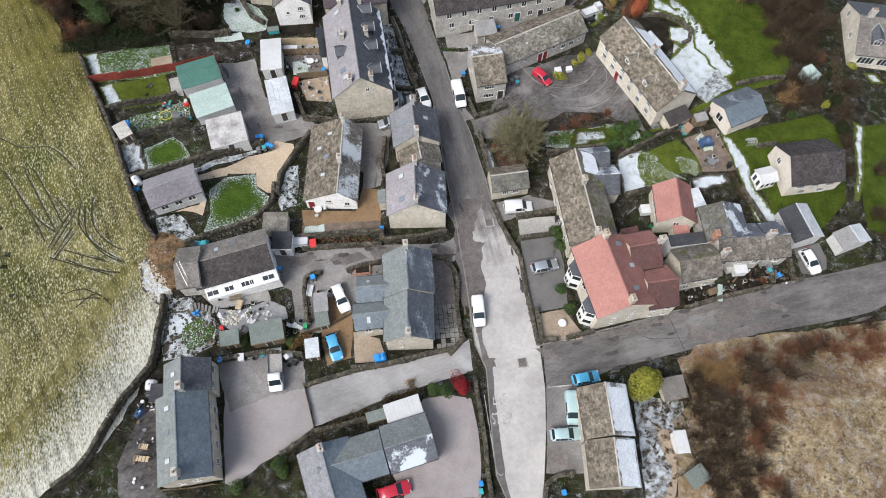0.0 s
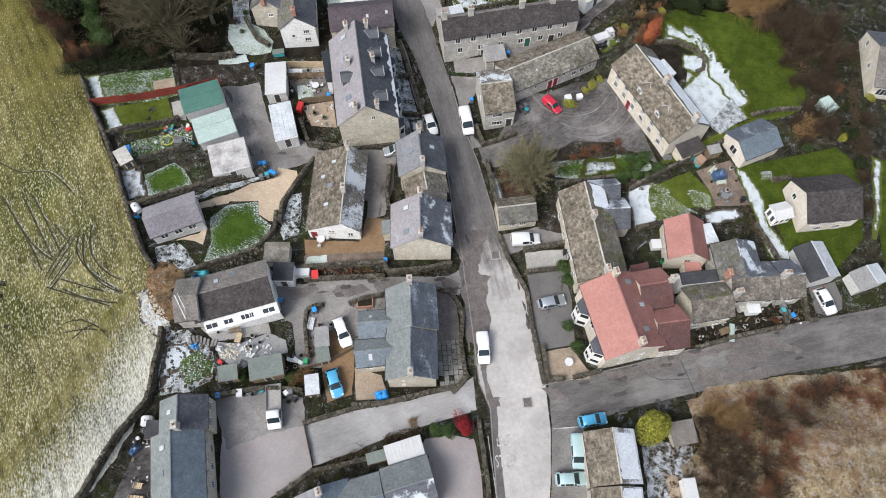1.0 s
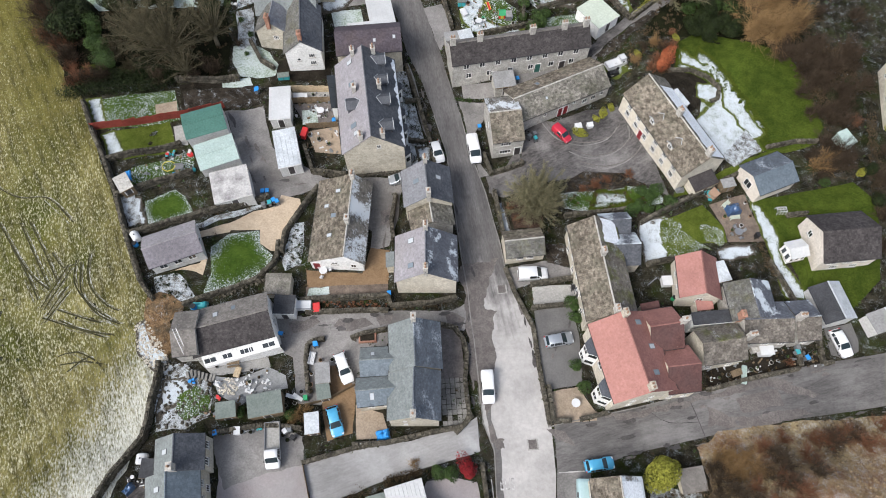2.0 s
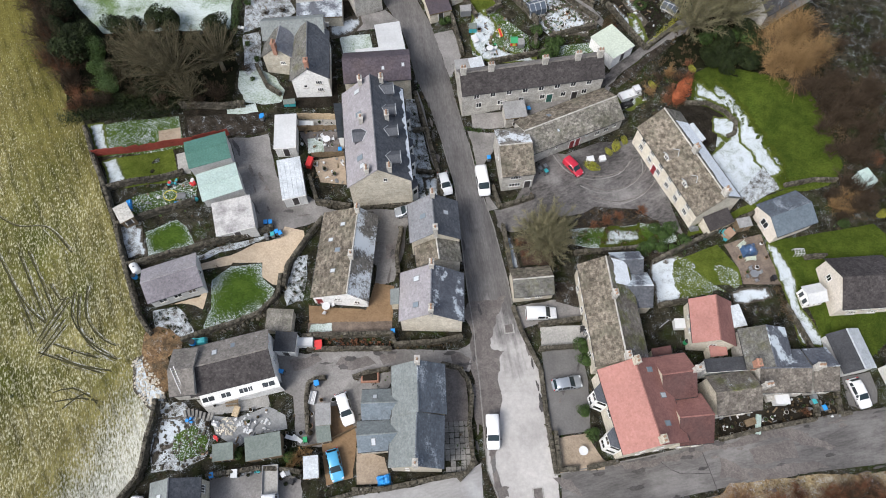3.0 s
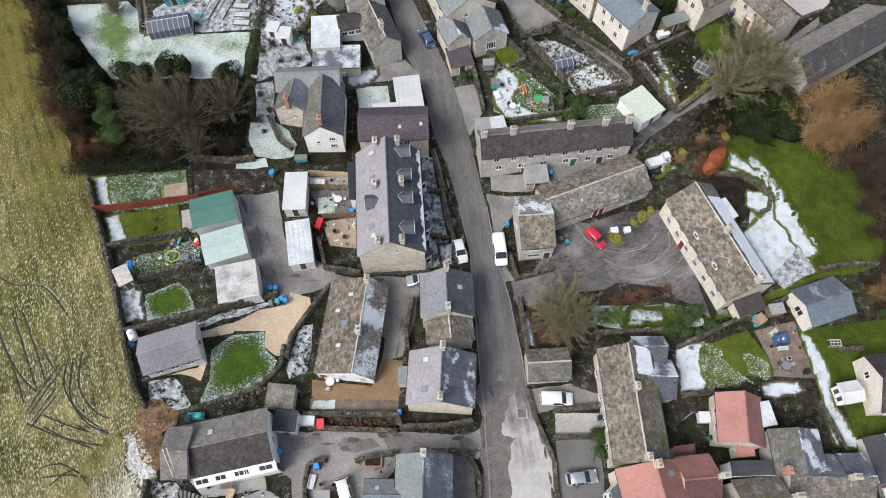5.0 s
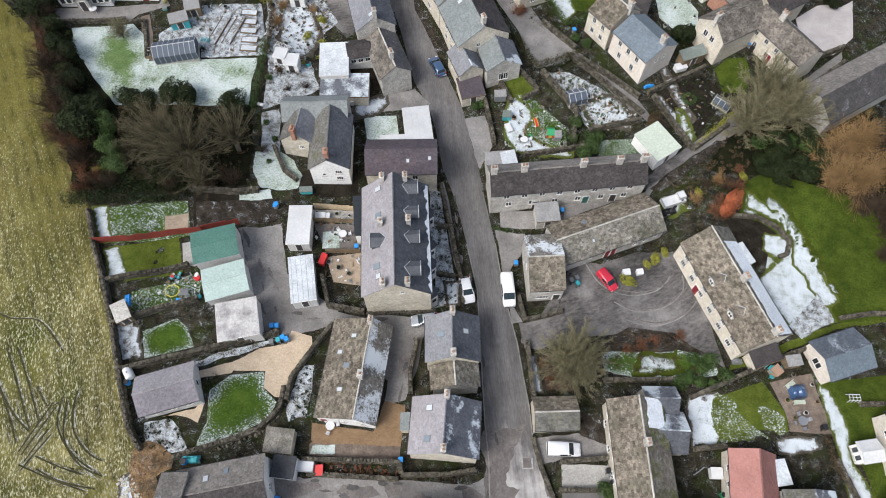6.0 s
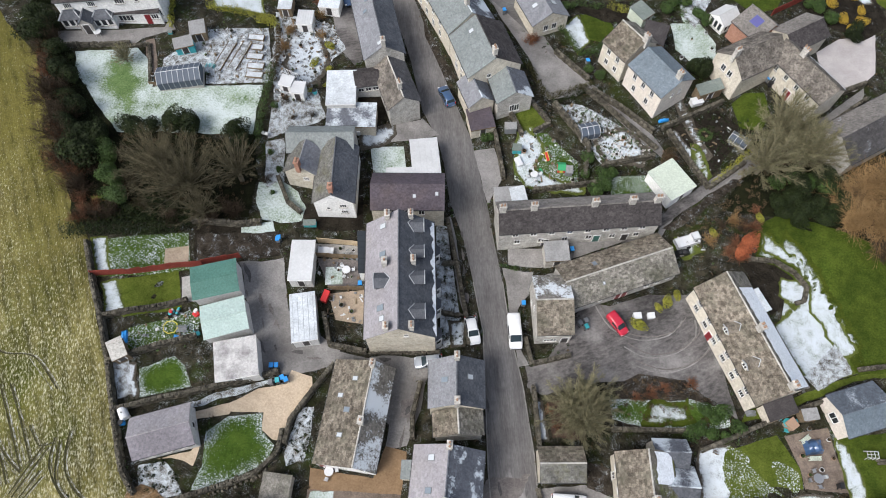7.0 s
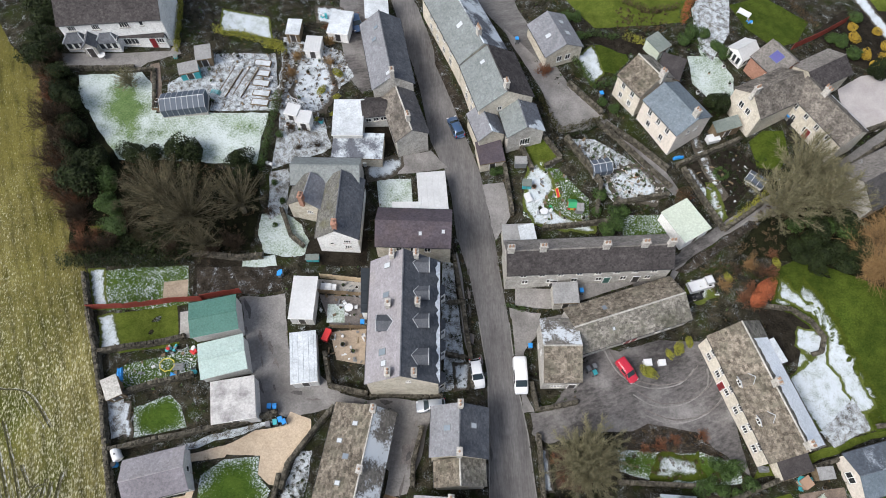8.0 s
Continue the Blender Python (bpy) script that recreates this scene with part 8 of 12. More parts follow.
# ---- walls, kerbs and fences ----
for line, hgt in (
        ([(-38.98, 31.59), (-38.87, 29.05), (-39.16, 26.99), (-39.22, 24.14), (-39.46, 22.28), (-41.77, 17.97), (-43.1, 13.87), (-44.11, 10.89), (-45.3, 8.79), (-47.82, 6.72)], 1.5),
        ([(-57.93, 70.91), (-55.16, 65.55), (-52.07, 60.77), (-49.4, 55.38), (-48.18, 52), (-46.66, 48.85), (-45.59, 46.76), (-43.54, 42.7), (-41.56, 40.35)], 1.2),
        ([(-51.73, 61.11), (-46.79, 63.1), (-42.52, 65.28)], 1.1), ([(-49.27, 55.58), (-44.44, 58.44), (-39.73, 60.71)], 1.1), ([(-46.91, 49.76), (-41.75, 52.06), (-39.15, 52.94), (-33.21, 55.57), (-28.48, 58.01)], 1.2),
        ([(-45.03, 76.94), (-38.81, 77.63), (-35.66, 78.8)], 1.2), ([(-23.92, 66.66), (-22.28, 62.57), (-17.16, 62.56)], 1.3), ([(-16.79, 62.61), (-7.57, 64.11)], 0.7),
        ([(-9.08, 84.35), (-6.11, 75.54), (-4.36, 69.89), (-3.54, 65.96)], 0.9), ([(-21.2, 60.05), (-22.95, 56.9), (-25.29, 52.13), (-25.36, 48.92)], 1.1), ([(-9.35, 59.53), (-9.69, 55.14), (-9.2, 52.09)], 1.3),
        ([(-37.44, 40.1), (-34.91, 41.44), (-31.19, 43.27), (-28.25, 44.98), (-26.04, 47.9), (-26.05, 50.72)], 0.9), ([(-21.67, 42.08), (-9.36, 43.25), (-8.96, 41.93)], 1.2), ([(-8.71, 41.74), (-2.92, 42.54), (0.4, 43.55)], 1.2), ([(-20.79, 40.43), (-9.16, 41.18)], 0.9),
        ([(-2.05, 39.47), (0.29, 39.12), (1.53, 37.52), (2.17, 35.63), (2.12, 33.08), (1.95, 31.82), (2.64, 27.03), (2.22, 25.83), (0.76, 24.29)], 0.9), ([(-12.48, 22.5), (-8.31, 22.87), (-2.02, 24.52), (1.69, 25.32), (3.03, 26.86)], 0.9), ([(-13.97, 36.99), (-12.45, 37.6), (-8.97, 38.41)], 0.9),
        ([(7.73, 48.26), (9.06, 44.71), (11.62, 39.67), (12.28, 33.7), (13.51, 26.13)], 0.6), ([(11.56, 45.91), (18.31, 47.24)], 1.0), ([(11.6, 42.49), (17.54, 43.09)], 0.9), ([(13.46, 31), (14, 26.45), (16.54, 26.7)], 1.0), ([(17.78, 26.9), (21.55, 27.91)], 0.9),
        ([(35.53, 31.49), (40.74, 32.99), (48.28, 34.77)], 0.8), ([(48.73, 37.89), (48.65, 35.1)], 0.8), ([(51.74, 38.72), (51.93, 35.63), (53.24, 35.87)], 0.8), ([(4.31, 67.86), (5.47, 64.56), (10.69, 66.42)], 0.9), ([(6.01, 61.33), (6.78, 57.37), (7.42, 53.84)], 1.0),
        ([(16.86, 57.17), (21.19, 57.67), (26.85, 58.3)], 1.0), ([(28.18, 56.03), (33.3, 58.92), (38.61, 61.99), (43.34, 64.25)], 1.1), ([(48.69, 69.25), (53.35, 70.51), (56.69, 70.64)], 0.7), ([(4.5, 20.61), (5.6, 13.11), (5.89, 8.68), (6.32, 5.65)], 0.8),
        ([(-21.13, 11), (-17.08, 13.94), (-13.93, 14.63), (-10.45, 15.6)], 0.9), ([(-18.92, 20.02), (-12.28, 22.13), (-5.31, 23.52)], 0.6), ([(-30.97, 23), (-24.98, 24.37), (-21.42, 24.4), (-19.59, 24.27)], 1.0),
        ([(-72.89, 102.17), (-63.29, 105.21)], 0.7), ([(-63.09, 104.68), (-60.4, 105.52), (-57.94, 98.6)], 0.5), ([(5.1, 105.88), (11, 99.04), (10.69, 93.84)], 1.2), ([(13.36, 95.96), (21.02, 98.82)], 1.1), ([(11.09, 109.49), (15.72, 106.9), (20.86, 103.25)], 1.0), ([(4.5, 116.32), (10.03, 111.74)], 1.0),
        ([(-3.79, 100.07), (-1.52, 92.18)], 1.1), ([(3.31, 90.51), (13.97, 93.45)], 1.0), ([(22.41, 104.25), (26.59, 106.78), (31.33, 109.95)], 1.1), ([(23.3, 103.65), (29.24, 94.26), (34.71, 99.46)], 0.9), ([(-35.19, 86.45), (-32.98, 82.83), (-30.49, 81.37)], 1.0),
        ([(28.63, 49.52), (32.22, 50.26)], 1.2), ([(46.16, 49.95), (49.05, 44.22)], 0.7), ([(13.22, 5.67), (13.5, 7.35), (15.06, 8.43), (17.03, 8.66)], 0.6), ([(47.68, 107.64), (53.96, 113.46)], 1.2), ([(49.01, 113.55), (54.31, 116.74)], 1.0),
        ([(-2.56, 105.17), (0.5, 99.95)], 1.0), ([(1.04, 106.46), (4.58, 102.35), (2.17, 100.65)], 0.8), ([(34.7, 83.1), (38.1, 83.2), (40.7, 81.9), (42.3, 79.9), (41.8, 77.8), (40.4, 77.2)], 0.6), ([(50.01, 57.62), (52.9, 58.01)], 0.9),
        ([(-7.92, 69.97), (-4.99, 70.01)], 0.8), ([(-8.67, 77.37), (-6.58, 77.91)], 0.8), ([(-19.41, 29.33), (-20.26, 33.68), (-20.26, 35.78), (-19.35, 36.45), (-17.99, 36.69)], 0.8), ([(9.2, 110.1), (12.9, 107.3), (17.5, 103.5), (21.6, 100.2)], 0.8)):
    drystone_wall(line, hgt)
kerb(ROAD_W[:12])
kerb(ROAD_E[4:12])
kerb([(13.75, 25.87), (16.2, 26.51), (25.75, 28.8), (34.3, 31.17)])
timber_fence([(-55.52, 66.48), (-51.16, 67.56), (-45.76, 69.75), (-41.84, 70.68)], 1.7, RED_FENCE, "long red-stained timber fence between gardens")
timber_fence([(-41.89, 70.89), (-37.18, 72.91)], 1.6, RED_FENCE, "red-stained timber fence beside a green garage")
timber_fence([(-19.46, 27.33), (-16.98, 28.06), (-14.91, 29.19), (-13.03, 30.31)], 1.2, TIMBER, "dark timber fence behind a parking bay")
timber_fence([(-26.84, 75.06), (-20.75, 75.74)], 1.4, TIMBER, "weathered timber fence between back yards")
timber_fence([(-27.18, 77.33), (-20.24, 77.9)], 1.5, TIMBER_PALE, "pale timber fence along a back yard")
timber_fence([(-24.06, 70.44), (-19.25, 71.27)], 1.3, TIMBER, "weathered timber fence between back yards")
timber_fence([(40.41, 129.66), (45.33, 133.35), (49.94, 137.44)], 1.5, RED_FENCE, "red-brown timber fence on a lawn edge")
timber_fence([(-57.97, 98.06), (-50.37, 99.22)], 0.7, TIMBER, "low timber garden edging")
timber_fence([(-35.77, 6.31), (-32.35, 6.65), (-29.27, 7.22)], 1.0, TIMBER, "timber deck rail below a stone gable")
timber_fence([(-18.88, 19.57), (-17.28, 14.6)], 0.7, TIMBER, "low dark rail between lane and gravel yard")

# road paint and ironwork
for u, v in ((11.2, 23.43), (7.12, 45.28)):
    g = thing("drain_cover", u, v, 8, None, "dark square iron cover set in the road", "drain cover")
    part("cover_frame", Shape().box(-0.75, 0.75, -0.75, 0.75, 0.09, 0.12), CONCRETE, g)
    part("cover", Shape().box(-0.55, 0.55, -0.6, 0.6, 0.12, 0.135), WET, g)
for word, (u, v) in (("BUS", (7.77, 18.25)), ("STOP", (7.98, 15.65))):
    tc = bpy.data.curves.new("letters", "FONT")
    tc.body, tc.size, tc.extrude, tc.align_x, tc.align_y = word, 1.0, 0.004, "CENTER", "CENTER"
    tmp = bpy.data.objects.new("letters", tc)
    me = bpy.data.meshes.new_from_object(tmp)
    bpy.data.objects.remove(tmp)
    me.transform(Matrix.Diagonal((1.15, 2.2, 1, 1)))
    me.materials.append(WORN_PAINT)
    ob = new("road_marking", me)
    ob.matrix_world = pose(u, v, lie(u, v) + 0.12, 0, 0, 4)
    tagged(ob, "worn white bus stop lettering painted on the road", "road marking")
ribbon("road_line", [(5.68, 18.85), (6.51, 12.82), (7.13, 8.68), (8.02, 8.62)], 0.12, WORN_PAINT, "worn white line edging a roadside bay", 0.11, "road marking")
ribbon("road_line", [(14.6, 19.99), (17.9, 20.28)], 0.12, WORN_PAINT, "worn white give-way line", 0.11, "road marking")

# ---- vegetation ----
def grow(shape, twig, rng, start, direction, length, radius, depth, spread, droop=0.0, min_r=0.012):
    """A limb with its side limbs; the thin ones go into the twig mesh."""
    p, d = Vector(start), Vector(direction).normalized()
    n = 3 if depth > 1 else 2
    for i in range(n):
        q = p + d * (length / n)
        r2 = radius * (1 - 0.30 * (i + 1) / n)
        (shape if radius > 0.06 else twig).tube(p, q, radius, max(r2, min_r), 5 if radius > 0.08 else 3, False)
        p, radius = q, max(r2, min_r)
        d = (d + Vector((rng.gauss(0, 0.09), rng.gauss(0, 0.09), rng.gauss(0.02, 0.06) - droop))).normalized()
        if depth > 0:
            for _ in range(2 if rng.random() < 0.62 else 1):
                a = rng.uniform(0, 6.2832)
                o = d.orthogonal().normalized()
                o = o * math.cos(a) + d.cross(o) * math.sin(a)
                nd = (d + o * rng.uniform(0.6, 1.1) * spread * 1.6 + Vector((0, 0, 0.12 - droop))).normalized()
                grow(shape, twig, rng, p - d * rng.random() * length / n, nd, length * rng.uniform(0.5, 1.02), radius * rng.uniform(0.45, 0.68), depth - 1, spread, droop, min_r)
    if depth > 0:
        grow(shape, twig, rng, p, d, length * 0.8, radius * 0.8, depth - 1, spread, droop, min_r)


def bare_tree(height, seed, label, twig_mat=None, spread=0.55, stems=1, droop=0.0, depth=4, name="tree", min_r=0.02):
    own = thing(name, 0, 0, 0, 0, label, "tree")
    rng = random.Random(seed)
    wood, twig = Shape(), Shape()
    for i in range(stems):
        a = rng.uniform(0, 6.28)
        lean = 0.15 if stems == 1 else rng.uniform(0.25, 0.75)
        grow(wood, twig, rng, (0.25 * math.cos(a) * (stems > 1), 0.25 * math.sin(a) * (stems > 1), -0.3), (lean * math.cos(a), lean * math.sin(a), 1), height * (0.29 if stems == 1 else rng.uniform(0.22, 0.34)), height * 0.024 / stems ** 0.4, depth, spread, droop, min_r)
    part("trunk", wood, BARK, own)
    part("crown", twig, twig_mat or TWIG, own)
    return own


def fan_tree(height, reach, seed, label, twig_mat=None, limbs=46, name="tree", twigs=9, droop=0.0):
    """A bare tree with a broad dome of long limbs raying out from a short trunk, fine twigs along their outer parts."""
    own = thing(name, 0, 0, 0, 0, label, "tree")
    rng = random.Random(seed)
    wood, twig = Shape(), Shape()
    fork = height * 0.22
    wood.tube((0, 0, -0.3), (0.1, 0.05, fork), height * 0.04, height * 0.032, 8, False)
    for i in range(limbs):
        a = 6.2832 * (i * 0.618034 % 1) + rng.uniform(-0.2, 0.2)
        out = (i + 0.5) / limbs
        r_end, z_end = reach * out ** 0.55 * rng.uniform(0.82, 1.1), fork + (height - fork) * (1 - out ** 1.7 * 0.72) * rng.uniform(0.86, 1.06)
        p = Vector((0.1, 0.05, fork * rng.uniform(0.75, 1.15)))
        end = Vector((r_end * math.cos(a), r_end * math.sin(a), z_end))
        mid = p.lerp(end, 0.5) + Vector((rng.gauss(0, 0.25), rng.gauss(0, 0.25), rng.uniform(0.1, 0.6)))
        n, r, last = 6, rng.uniform(0.05, 0.085), p
        for k in range(1, n + 1):
            t = k / n
            q = p * (1 - t) ** 2 + mid * 2 * t * (1 - t) + end * t * t
            r2 = r * (1 - 0.75 * t)
            wood.tube(last, q, r * (1 - 0.75 * (k - 1) / n), r2, 4, False)
            if k >= 2:
                for _ in range(twigs):
                    d = (q - last).normalized()
                    o = d.orthogonal().normalized()
                    b = rng.uniform(0, 6.2832)
                    o = o * math.cos(b) + d.cross(o) * math.sin(b)
                    w0 = last.lerp(q, rng.random())
                    nd = (d * rng.uniform(0.5, 1.2) + o * rng.uniform(0.35, 0.9) + Vector((0, 0, 0.18 - droop))).normalized()
                    ln = reach * rng.uniform(0.09, 0.22)
                    w1 = w0 + nd * ln * 0.55
                    w2 = w1 + (nd + Vector((rng.gauss(0, 0.25), rng.gauss(0, 0.25), rng.gauss(0.05, 0.2) - droop))).normalized() * ln * 0.5
                    twig.tube(w0, w1, 0.022, 0.014, 3, False).tube(w1, w2, 0.014, 0.008, 3, False)
                    for _s in range(2):
                        w3 = w0.lerp(w1, rng.uniform(0.4, 1.0))
                        w4 = w3 + (nd + Vector((rng.gauss(0, 0.6), rng.gauss(0, 0.6), rng.gauss(0.05, 0.35)))).normalized() * ln * 0.45
                        twig.tube(w3, w4, 0.012, 0.007, 3, False)
            last = q
    part("trunk", wood, BARK_PALE, own)
    part("crown", twig, twig_mat or TWIG, own)
    return own


def leafy(name, radius, height, material, seed, label, n=1600, size=0.11, category="shrub"):
    own = thing(name, 0, 0, 0, 0, label, category)
    rng = random.Random(seed)
    w = Shape()
    for i in range(5):
        a = rng.uniform(0, 6.28)
        w.tube((0, 0, -0.2), (radius * 0.5 * math.cos(a), radius * 0.5 * math.sin(a), height * 0.75), 0.06, 0.02, 4, False)
    part("trunk", w, BARK, own)
    s = Shape()
    leaf_cloud(s, rng, n, 0, 0, height * 0.5, radius, radius, height * 0.55, size)
    part("crown", s, material, own)
    return own


def plant(model, x, y, scale=1.0, turn=0.0, label=""):
    """Stand a copy of a model tree or shrub at a place."""
    ob = copy_thing(model, pose(x, y, lie(x, y), 0, 0, turn))
    ob.scale = (scale * (0.86 + 0.28 * ((x * 3.7 + y) % 1)), scale * (0.86 + 0.28 * ((x + y * 5.1) % 1)), scale * (0.85 + 0.25 * ((x * 7.3 + y) % 1)))
    if label:
        ob["label"] = label
    return ob


def hedge(line, width, height, material, label, dense=90, size=0.10):
    own = thing("hedge", line[0][0], line[0][1], 0, 0.0, label, "hedge")
    own.matrix_world = Matrix.Identity(4)
    rng = random.Random(int(abs(line[0][0] * 13)))
    s, w = Shape(), Shape()
    for x, y, a in along(line, 0.7):
        z = lie(x, y)
        leaf_cloud(s, rng, dense, x + rng.uniform(-0.15, 0.15), y + rng.uniform(-0.15, 0.15), z + height * 0.5, width * 0.62 * rng.uniform(0.85, 1.2), width * 0.62 * rng.uniform(0.85, 1.2), height * 0.55 * rng.uniform(0.9, 1.15), size)
        w.tube((x, y, z - 0.2), (x + rng.uniform(-0.2, 0.2), y, z + height * 0.8), 0.04, 0.02, 4, False)
    part("stem", w, BARK, own)["kind"] = "stuff"
    part("foliage", s, material, own)
    return own


def inside(p, ring):
    c, n = False, len(ring)
    for i in range(n):
        (x0, y0), (x1, y1) = ring[i], ring[i - 1]
        if (y0 > p[1]) != (y1 > p[1]) and p[0] < (x1 - x0) * (p[1] - y0) / (y1 - y0) + x0:
            c = not c
    return c


def scatter(name, ring, count, material, label, low=0.15, high=0.5, size=0.09, leaves=26, seed=3, category="plants", rock=False):
    """Low plants or stones strewn over a bed: nobody could count them."""
    rng = random.Random(seed + int(abs(ring[0][0] * 10)))
    s = Shape()
    xs, ys = [p[0] for p in ring], [p[1] for p in ring]
    made = 0
    for _ in range(count * 6):
        p = (rng.uniform(min(xs), max(xs)), rng.uniform(min(ys), max(ys)))
        if not inside(p, ring):
            continue
        z, r = lie(*p), rng.uniform(low, high)
        if rock:
            s.box(-r, r, -r * 0.7, r * 0.7, -0.1, r * 0.8, pose(p[0], p[1], z + 0.05, rng.uniform(-15, 15), rng.uniform(-15, 15), rng.uniform(0, 180)), 0.7)
        else:
            leaf_cloud(s, rng, leaves, p[0], p[1], z + r * 0.6, r, r, r * 0.9, size, 3)
        made += 1
        if made >= count:
            break
    return tagged(part(name, s, material), label, category, kind="stuff")


big_bare = bare_tree(9.0, 3, "tall bare deciduous tree with dense grey-brown twigs", TWIG_DARK, 0.58, 1, min_r=0.015)
tall_bare = bare_tree(9.0, 17, "tall bare deciduous tree with open grey-brown crown", TWIG_DARK, 0.66, 2, min_r=0.015)
wood_bare = fan_tree(9.5, 7.6, 91, "broad bare tree with a domed crown of raying branches", TWIG_WOOD, 64)
wood_small = fan_tree(9.0, 4.6, 92, "bare tree with an upright crown of raying branches", TWIG_WOOD, 40)
spread_bare = fan_tree(6.5, 4.4, 8, "wide bare garden tree with tangled twigs", TWIG, 46, twigs=12)
tangle_bare = fan_tree(6.0, 4.8, 77, "old bare tree with crooked mossy limbs", TWIG, 40, twigs=12, droop=0.05)
russet_bare = bare_tree(3.2, 12, "bare russet shrub of many thin stems", TWIG_RED, 0.5, 6, depth=3, name="shrub", min_r=0.011)
brown_bare = bare_tree(3.6, 21, "bare brown thicket shrub", TWIG_BROWN, 0.5, 6, depth=3, name="shrub", min_r=0.011)
willow_bare = bare_tree(7.0, 31, "tawny bare willow with hanging twigs", TWIG_GOLD, 0.62, 3, 0.05, min_r=0.014)
pale_bare = bare_tree(4.5, 41, "bare shrub with tawny stems", TWIG_GOLD, 0.5, 6, depth=3, name="shrub", min_r=0.011)
dark_bush = leafy("evergreen_shrub", 1.8, 3.4, LEAF_DARK, 1, "dark evergreen shrub with dense small leaves", 2600, 0.13)
green_bush = leafy("evergreen_shrub", 1.2, 1.8, LEAF, 2, "green leafy garden shrub", 1300, 0.10)
yellow_bush = leafy("garden_shrub", 1.2, 1.6, LEAF_YELLOW, 3, "yellow-green leafy garden shrub in winter", 1300, 0.09)
golden_bush = leafy("conifer_shrub", 1.2, 1.7, LEAF_GOLD, 4, "rounded golden conifer shrub", 1500, 0.08)
red_bush = leafy("dogwood_shrub", 1.25, 1.8, LEAF_RED, 5, "deep red shrub beside the street wall", 1900, 0.08)
rust_bush = leafy("beech_shrub", 1.5, 3.6, LEAF_RUST, 6, "rust-orange leaved small tree", 2200, 0.10)
yellow_tree = leafy("leafy_tree", 2.7, 4.6, LEAF_YELLOW, 7, "round yellow-green tree beside the lane", 5200, 0.13, "tree")
ivy_tree = leafy("ivy_tree", 1.7, 5.0, LEAF, 9, "tall ivy-covered stump at a garden edge", 2600, 0.12, "tree")
dome_bush = leafy("clipped_shrub", 1.5, 2.6, LEAF_BROWN, 61, "rounded brown-green clipped shrub beside a shed", 3200, 0.07)
models = (dome_bush, wood_bare, wood_small, big_bare, tall_bare, spread_bare, tangle_bare, russet_bare, brown_bare, willow_bare, pale_bare, dark_bush, green_bush, yellow_bush, golden_bush, red_bush, rust_bush, yellow_tree, ivy_tree)


def grove(model, places, lo, hi, seed, dz=0):
    rng = random.Random(seed)
    for x, y in places:
        plant(rng.choice(model) if isinstance(model, tuple) else model, x, y, rng.uniform(lo, hi), rng.uniform(0, 360))


# the dark wood and shrubs beside the pasture, north-west
plant(wood_bare, -46.4, 81.3, 1.0, 20)
plant(wood_bare, -50.9, 83.2, 0.8, 140)
plant(wood_small, -40.3, 84.9, 1.0, 60)
plant(wood_small, -43.6, 77.9, 0.75, 200)
plant(dome_bush, 22.9, 98.5, 1.0, 0)
plant(spread_bare, -62.7, 101.6, 0.5, 30)
grove((big_bare, tall_bare), [(-55.2, 80.4), (-52.2, 77.9)], 0.45, 0.6, 1)
grove(dark_bush, [(-57.28, 89.32), (-54.59, 90.11), (-51.59, 91.25), (-49.17, 91.58), (-42.49, 91.87), (-41.18, 89.94), (-66.38, 88.33), (-66.16, 90.87), (-63.98, 87.12), (-62.4, 86.11), (-68.38, 92.63), (-61.35, 87.76), (-68.97, 96.14), (-76.04, 105.59), (-72.88, 100.5)], 0.85, 1.25, 2)
grove(dark_bush, [(-78.44, 106.85), (-79.21, 110.45), (-76.43, 102.52), (-70.79, 96.62), (-64.48, 85.14), (-63.17, 83.66), (-80.73, 112.69)], 1.0, 1.5, 3)
grove(ivy_tree, [(-58.86, 84.3), (-58.01, 80.85), (-56.12, 78.06)], 0.8, 1.05, 4)
grove(russet_bare, [(-73.64, 99.62), (-71.76, 96.78), (-66.82, 86.64), (-61.79, 77.09), (-63.47, 80.33), (-66.08, 83.25), (-60.58, 75.11), (-70.57, 92.37), (-59.15, 76.69)], 0.9, 1.3, 5)
grove(brown_bare, [(-67.71, 90.2), (-69.63, 93.65), (-65.62, 84.25), (-61.79, 82.47), (-62.01, 79.73), (-59.27, 74.91), (-56.37, 75.88), (-47.88, 76.46), (-42.71, 77.64), (-40.11, 79.6)], 0.9, 1.3, 6)
hedge([(-61.38, 72.05), (-54.7, 73.23), (-48.38, 74.76), (-45.55, 75.97)], 2.2, 2.4, LEAF_DARK, "dark clipped evergreen hedge above a walled lawn", 160, 0.11)
hedge([(-40.24, 104.47), (-39.8, 99.69), (-39.63, 95.74), (-39.3, 91.71)], 1.5, 1.8, LEAF, "green clipped hedge on a snowy lawn edge", 130)
hedge([(-53.47, 115.05), (-48.92, 115.42), (-42.53, 114.79), (-45.16, 114.34), (-41.82, 114.08)], 1.4, 1.6, LEAF_YELLOW, "yellow-green clipped garden hedge", 120)
hedge([(-58.18, 109.78), (-60.01, 116.24), (-61.07, 119.91)], 0.9, 1.4, LEAF_YELLOW, "yellow-green hedge beside a white house", 90)
hedge([(-41.64, 113.31), (-40.08, 106.57), (-39.6, 101.92)], 1.0, 1.3, LEAF_BROWN, "russet beech hedge between gardens", 90)
